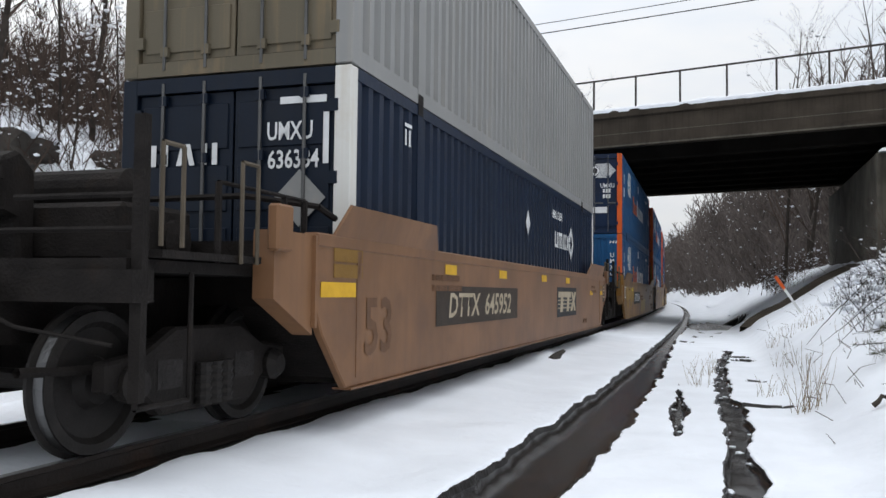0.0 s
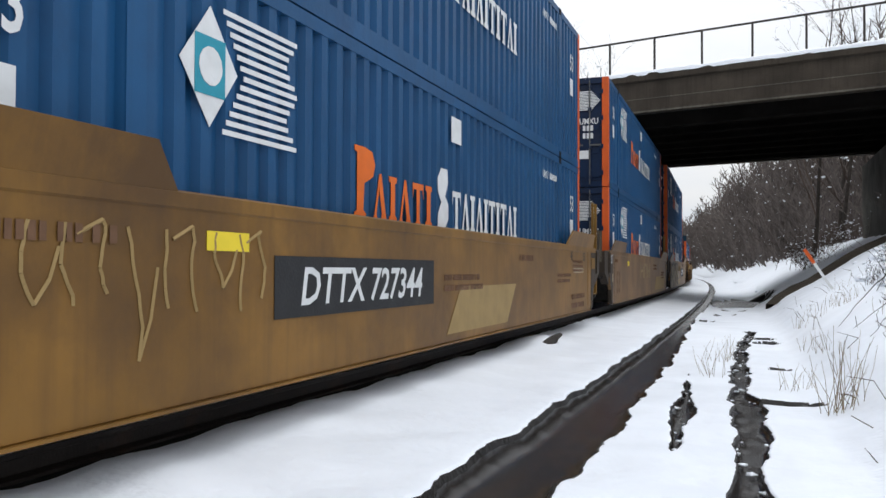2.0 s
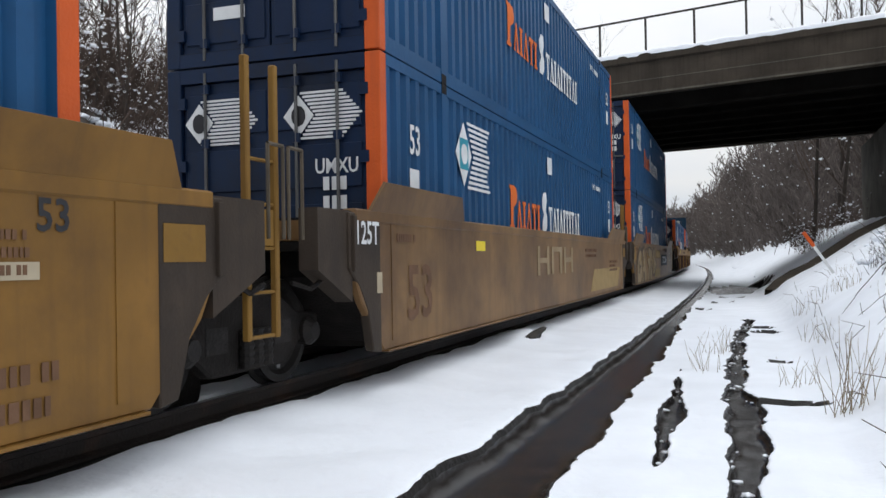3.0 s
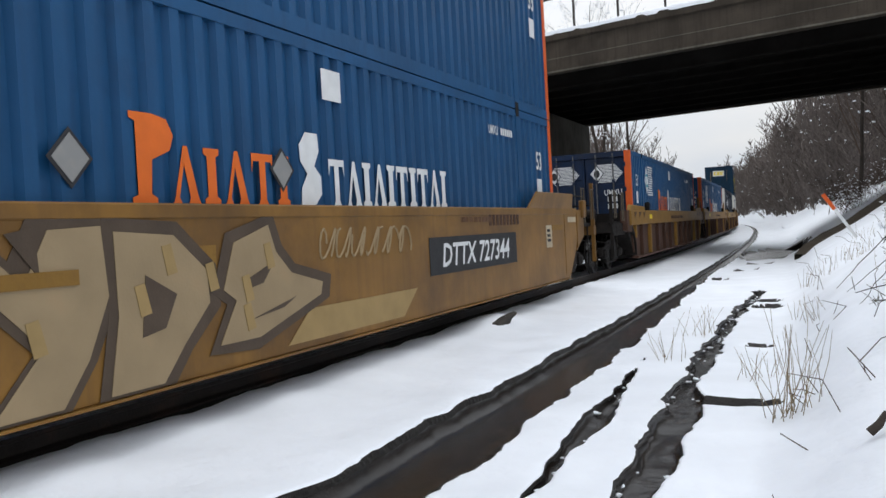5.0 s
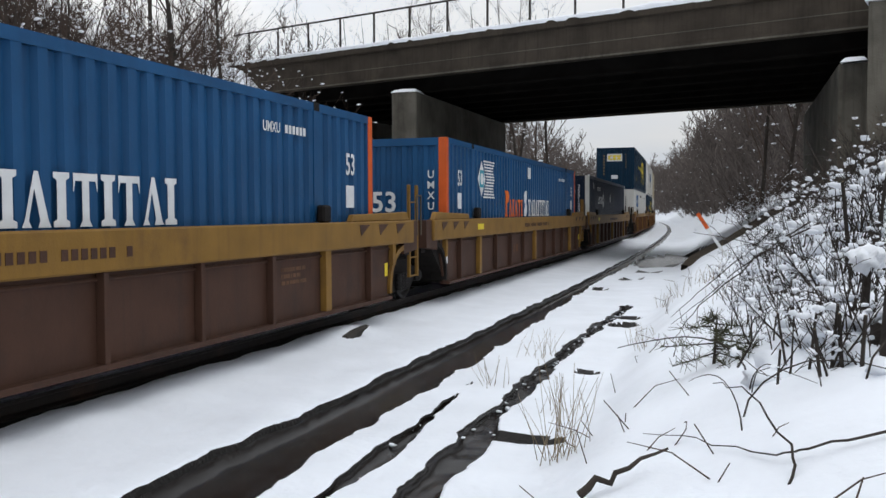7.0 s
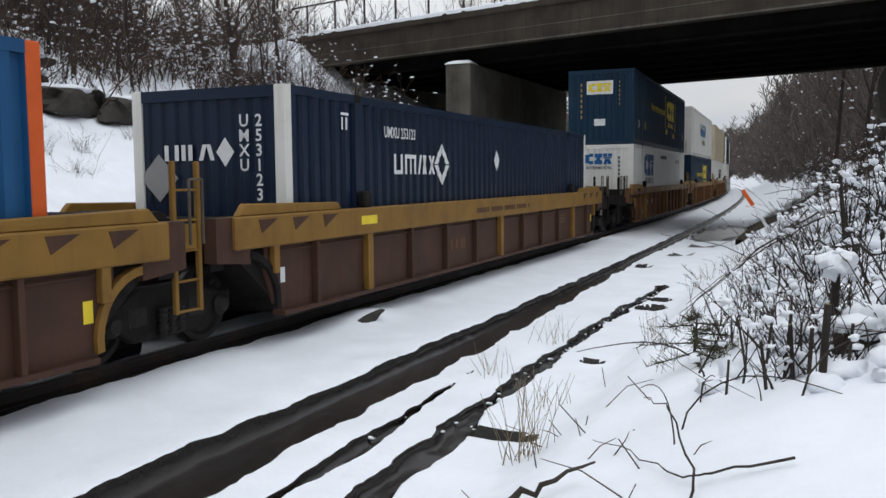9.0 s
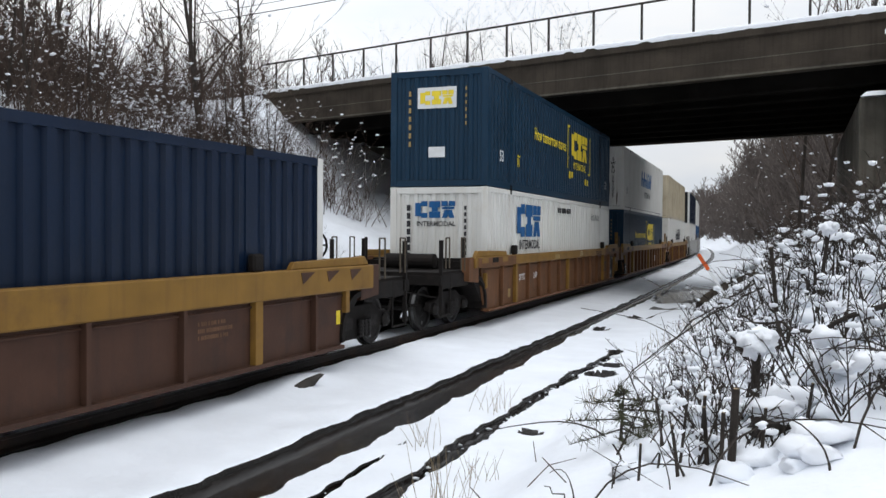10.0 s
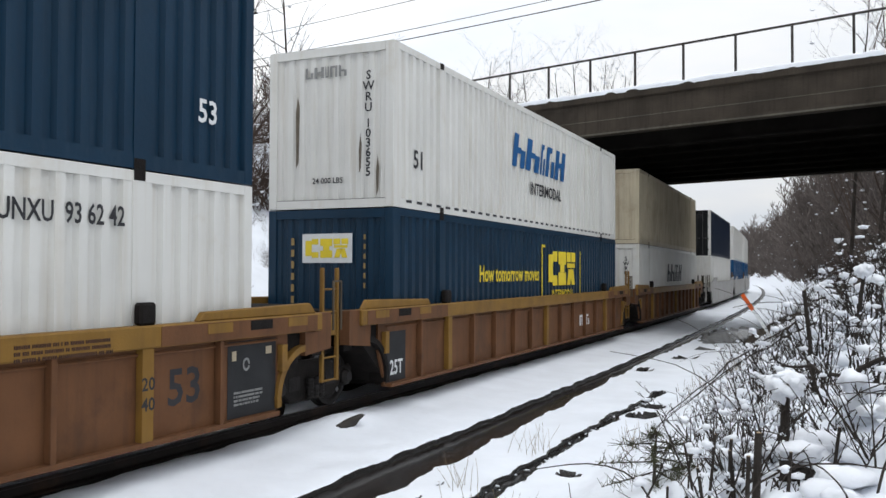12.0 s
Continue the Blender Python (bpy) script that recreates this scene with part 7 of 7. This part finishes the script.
for x, y, h, r, ln, cap in ((7.10, 6.9, 0.62, 0.026, 0.03, 0.0), (7.16, 8.3, 0.62, 0.036, 0.02, 0.15), (6.86, 7.5, 0.55, 0.013, 0.04, 0), (6.93, 7.42, 0.48, 0.016, -0.03, 0), (6.72, 7.62, 0.6, 0.011, 0.06, 0), (6.78, 7.2, 0.42, 0.013, -0.05, 0),
                             (7.02, 7.2, 0.45, 0.015, 0.02, 0), (7.5, 7.7, 0.4, 0.012, 0.05, 0), (6.6, 7.9, 0.5, 0.010, -0.08, 0), (7.3, 10.4, 1.05, 0.022, -0.1, 0), (7.6, 11.2, 1.0, 0.022, 0.12, 0.1), (8.2, 10.8, 1.2, 0.022, 0.1, 0), (7.25, 7.3, 0.4, 0.012, 0.03, 0), (6.5, 7.3, 0.35, 0.010, 0.02, 0)):
    stub_stem(x, y, h, r, ln, cap)

# bark-dark lumps put in for the shade of a hollow among the brambles
hollow = blob_mesh("root_hollow", [(0, 0, 0, 0.13), (0.14, 0.06, 0.0, 0.1)], 2, 0.7)
tagged(part("root_clump", hollow, "bark", None, at=pose(7.3, 7.9, ground_at(7.3, 7.9) + 0.05)), "dark lumps standing in for a shaded hollow in the snowy brush", "stump")


def limb(name, label, pts, r, snow=True):
    o = thing(name, label, "branch")
    rj = random.Random(len(label) + int(pts[0][0] * 100))
    fine = []
    for a, b in zip(pts, pts[1:]):
        for k in range(4):
            f = k / 4
            j = 0.0 if k == 0 else 0.016
            fine.append(tuple(a[i] + (b[i] - a[i]) * f + rj.gauss(0, j) for i in range(3)))
    pts = fine + [pts[-1]]
    n = len(pts) - 1
    bent_rod("wood", pts, [r * (1 - 0.75 * i / n) for i in range(n + 1)], "bark", o)
    if snow:
        part("snow_strip", blob_mesh("snow_strip", [(a[0] + (b[0] - a[0]) * f, a[1] + (b[1] - a[1]) * f, a[2] + (b[2] - a[2]) * f + r * 0.9, r * 1.1) for a, b in zip(pts[:8], pts[1:9]) for f in (0.3, 0.8)], 1, 0.6), "snow_cap", o)
    return o


def G(x, y, h=0.0):
    return (x, y, ground_at(x, y) + h)


limb("fallen_log", "short dark log half under snow", [G(5.35, 6.05, 0.05), G(5.55, 6.15, 0.10), G(5.85, 6.3, 0.12)], 0.028, False)
limb("fallen_branch", "dark bent branch over the snowy bank", [G(8.6, 8.0, 0.75), G(8.0, 8.2, 0.50), G(7.6, 8.4, 0.42), G(7.25, 8.8, 0.52), G(7.0, 9.1, 0.62)], 0.026, False)
limb("fallen_branch", "thin fallen branch lying on the snow", [G(7.0, 5.75, 0.04), G(6.6, 5.72, 0.06), G(6.45, 5.8, 0.05), G(6.0, 6.6, 0.06), G(5.6, 7.2, 0.04)], 0.008, False)
limb("fallen_branch", "thin fallen branch lying on the snow", [G(6.5, 5.5, 0.0), G(6.52, 5.7, 0.12), G(6.3, 6.2, 0.34), G(6.1, 6.5, 0.4)], 0.009, False)
limb("fallen_branch", "thin fallen branch lying on the snow", [G(6.9, 17.5, 0.35), G(6.3, 16.6, 0.2), G(5.7, 15.0, 0.1), G(5.3, 13.6, 0.05)], 0.014, False)
limb("fallen_branch", "thin bent cane over the snow", [G(7.2, 13.0, 0.4), G(6.5, 12.6, 0.45), G(5.9, 12.4, 0.3), G(5.4, 12.3, 0.1)], 0.012, False)
limb("fallen_branch", "thin bent cane over the snow", [G(7.0, 11.8, 0.6), G(6.4, 11.2, 0.55), G(5.8, 11.0, 0.32), G(5.5, 11.2, 0.04)], 0.011, False)

# scattered twigs standing in the bank's snow
rt = random.Random(31)
segs = []
for i in range(90):
    x, y = rt.uniform(4.9, 7.6), rt.uniform(3.0, 24.0)
    p = Vector(G(x, y, -0.02))
    d = Vector((rt.gauss(0, 0.7), rt.gauss(0, 0.7), 1)).normalized()
    h = rt.uniform(0.08, 0.34)
    q = p + d * h
    segs.append((*p, *q, 0.005, 0.004))
    if rt.random() < 0.6:
        e = (d + Vector((rt.gauss(0, 1), rt.gauss(0, 1), -0.4))).normalized()
        segs.append((*q, *(q + e * h * 0.8), 0.004, 0.002))
tagged(part("snow_twigs", tube_mesh("snow_twigs", segs, 4), "twig", None), "thin dark twigs poking out of the snow", "twigs", kind="stuff")


def grass_clump(x, y, n, h, w, label):
    g = thing("grass_clump", label, "grass", at=pose(x, y, ground_at(x, y) - 0.03))
    r = random.Random(int(x * 100 + y * 10))
    segs = []
    for i in range(n):
        p, d = Vector((r.gauss(0, w * 0.4), r.gauss(0, w * 0.4), 0)), Vector((r.gauss(0, 0.22), r.gauss(0, 0.22), 1)).normalized()
        L = h * r.uniform(0.5, 1.0)
        for k in range(3):
            q = p + d * (L / 3)
            segs.append((*p, *q, 0.004 - 0.0008 * k, 0.0032 - 0.0008 * k))
            d = (d + Vector((r.gauss(0, 0.1), r.gauss(0, 0.1), 0))).normalized()
            p = q
    tagged(part("dry_grass", tube_mesh("dry_grass", segs, 3), "grass", g), kind="stuff")


grass_clump(4.87, 7.8, 30, 0.95, 0.26, "clump of tall dry grass stalks standing in snow")
grass_clump(3.55, 13.0, 16, 0.5, 0.4, "thin dry grass stalks beside the puddles")
grass_clump(3.48, 10.6, 12, 0.45, 0.3, "thin dry grass stalks beside the puddles")
grass_clump(4.5, 9.6, 14, 0.4, 0.3, "thin dry grass stalks beside the puddles")
for i in range(9):
    grass_clump(rt.uniform(4.9, 6.0), rt.uniform(11, 24), 9, 0.4, 0.4, "sparse dry stalks in the snow of the bank")

# small pine among the brambles


def pine(x, y, h):
    t = thing("young_pine", "small green pine sapling among snowy brambles", "tree", at=pose(x, y, ground_at(x, y)))
    r = random.Random(3)
    stems, needles = [(0, 0, -0.1, 0.03, 0.0, h, 0.02, 0.006)], []
    for i in range(17):
        z = h * (0.12 + 0.85 * i / 17)
        a = r.uniform(0, 6.28)
        L = 0.55 * (1.15 - z / h) + 0.08
        tip = Vector((math.cos(a) * L, math.sin(a) * L, z - 0.10 * L))
        stems.append((0, 0, z, *tip, 0.008, 0.003))
        for k in range(46):
            p = Vector((0, 0, z)).lerp(tip, r.uniform(0.3, 1.0))
            d = Vector((r.gauss(0, 1), r.gauss(0, 1), r.gauss(0.3, 1))).normalized() * r.uniform(0.07, 0.14)
            needles.append((*p, *(p + d), 0.004, 0.0015))
    part("stem", tube_mesh("stem", stems, 5), "bark", t)
    tagged(part("foliage", tube_mesh("foliage", needles, 3), "needle", t, "long green needles"), kind="stuff")


pine(6.02, 9.2, 0.46)

# ---- rocks of the far bank ----


def ledge_rock(x, y, sx, sy, sz, rz, seed):
    bm = bmesh.new()
    bmesh.ops.create_icosphere(bm, subdivisions=3, radius=1.0)
    for v in bm.verts:
        f = 1 + 0.42 * noise.noise(v.co * 1.3 + Vector((seed, 1, 2))) + 0.16 * noise.noise(v.co * 3.5 + Vector((seed, 5, 2)))
        c = Vector((max(-0.75, min(0.75, v.co.x)), max(-0.75, min(0.75, v.co.y)), max(-0.7, min(0.6, v.co.z))))
        v.co = Vector((c.x * sx * f, c.y * sy * f, c.z * sz * f))
    o = thing("rock_ledge", "dark weathered rock ledge with snow on top of the bank", "rock", at=pose(x, y, ground_at(x, y) + 0.1, 0, 0, rz))
    part("rock", bm, "rock", o)
    part("snow_cover", blob_mesh("snow_cover", [(sx * a, sy * b, sz * 0.62, min(sx, sy) * 0.42) for a in (-0.35, 0.1, 0.4) for b in (-0.35, 0.1, 0.4)], 2, 0.35), "snow", o)


for i, (x, y, sx, sy, sz, rz) in enumerate(((-13.2, 17.8, 0.9, 1.9, 0.62, 24), (-12.6, 19.4, 0.9, 2.3, 0.55, 26), (-11.9, 21.0, 0.8, 1.9, 0.55, 22), (-11.3, 22.2, 0.5, 0.6, 0.75, 60), (-10.9, 22.0, 0.5, 0.7, 0.30, 15), (-11.2, 24.0, 0.4, 0.6, 0.42, 10), (-15.0, 20.2, 0.6, 1.6, 0.35, 35), (-12.8, 13.0, 0.9, 1.5, 0.7, 15), (-13.2, 10.2, 1.0, 1.3, 0.7, 50))):
    ledge_rock(x, y, sx, sy, sz, rz, i * 3.7)

# ---- far woods on both sides beyond the bridge ----


def far_woods(name, label, count, place, seed, hmin, hmax, wood="farwood", flecks=(3, 12)):
    rw = random.Random(seed)
    stock = []
    for k in range(6):
        g = np.array([r[1:] for r in grow(500 + seed * 10 + k, 1.0, 0.011, 15, spread=0.5, levels=2, start=0.12, density=1.2)])
        stock.append(g)
    rows, snow = [], []
    for i in range(count):
        x, y = place(rw)
        g = stock[rw.randrange(6)].copy()
        h = rw.uniform(hmin, hmax)
        a = rw.uniform(0, 6.28)
        c, s = math.cos(a), math.sin(a)
        w = rw.uniform(0.65, 1.05)
        base = np.array(G(x, y))
        for o in (0, 3):
            px, py = g[:, o].copy(), g[:, o + 1].copy()
            g[:, o], g[:, o + 1] = (c * px - s * py) * h * w + base[0], (s * px + c * py) * h * w + base[1]
            g[:, o + 2] = g[:, o + 2] * h + base[2]
        g[:, 6:] = np.maximum(g[:, 6:] * h, 0.006 + 0.00022 * y)
        rows.append(g)
        for k in range(rw.randrange(*flecks)):
            q = g[rw.randrange(len(g))]
            snow.append((q[3], q[4], q[5], rw.uniform(0.04, 0.13) * (0.6 if wood == "twig" else 1.0)))
    ob = part(name, tube_mesh(name, np.concatenate(rows), 3), wood, None)
    tagged(ob, label, "woods", kind="stuff")
    sn = part("woods_snow", blob_mesh("woods_snow", snow, 1, 0.7), "snow_cap", ob)
    tagged(sn, "dots of snow in the far trees", kind="stuff")


def right_hill(rw):
    y = 50 + 260 * rw.random() ** 1.15
    u = 7.2 + rw.random() ** 1.4 * (40 + 0.1 * y) + 4.5 * max(0.0, (95 - y) / 45)
    return u - bend(y), y


def left_hill(rw):
    y = 56 + 240 * rw.random() ** 1.2
    u = -8.5 - rw.random() ** 1.2 * 40
    return u - bend(y), y


def left_bank(rw):
    while True:
        x, y = rw.uniform(-46, -16.5), rw.uniform(-2, 70)
        if abs(y - (33.6 - 0.25 * x) - 7.5) > 8.5:
            return x, y


far_woods("far_woods", "dense brown leafless woods on the hillside beyond the bridge", 1150, right_hill, 1, 9.0, 15.5)
far_woods("far_woods", "leafless snow-flecked woods on the far side of the track", 300, left_hill, 2, 6.0, 10.0)
far_woods("bank_thicket", "dense leafless thicket on the bank above the track", 340, left_bank, 3, 2.5, 6.2, "twig", (1, 5))

# ---- marker post, pole and wires ----
mp = thing("marker_post", "leaning white marker post with a faded orange top", "post", at=Matrix.Translation((5.86, 22.9, 0.62)) @ pose(0, 0, 0, 0, -33, 0))
part("shaft", boxes((-0.036, 0.036, -0.012, 0.012, -0.5, 0.78), bevel=0.004), "wpaint", mp, "white plastic shaft")
part("top", boxes((-0.045, 0.045, -0.014, 0.014, 0.78, 1.22), bevel=0.004), "orange", mp, "orange reflective top")

wy = lambda x: 45.4 - 0.25 * x
pole = thing("utility_pole", "weathered wooden utility pole with a crossarm behind the trees", "pole", at=pose(-35.0, wy(-35.0), ground_at(-35, wy(-35))))
ztop = 22.3 - ground_at(-35, wy(-35))
part("shaft", lathe([(0, 0.18), (ztop, 0.12)], "z", 10), "bark", pole)
part("crossarm", boxes((-1.5, 1.5, -0.07, 0.07, ztop - 0.5, ztop - 0.35)), "bark", pole)
for i, (dy, z, r) in enumerate(((0.0, 17.6, 0.03), (0.3, 18.3, 0.022), (0.4, 20.2, 0.02), (-0.3, 21.6, 0.018))):
    pts = []
    for k in range(25):
        x = -35 + 90 * k / 24
        pts.append((x, wy(x) + dy, z - 0.9 * 4 * (k / 24) * (1 - k / 24)))
    tagged(bent_rod("overhead_wire", pts, [r] * len(pts), "wire", None, 1), "thin black overhead cable strung above the road", "cable")


def travel(t):
    """Metres that the train has rolled by t seconds."""
    return SPEED * t


def motions():
    times = [0.5 * i for i in range(25)]
    for ob, s, z in RUNNING:
        walk(ob, [(t, on_track(s - travel(t), z)) for t in times])
    turns = [i / FPS for i in range(int(12 * FPS) + 1)]
    for ob in [o for o in bpy.data.objects if o.name.split(".")[0] == "wheelset"]:
        at = ob.matrix_basis.translation.copy()
        walk(ob, [(t, Matrix.Translation(at) @ pose(0, 0, 0, math.degrees(travel(t) / WHEEL_R), 0, 0)) for t in turns])


motions()
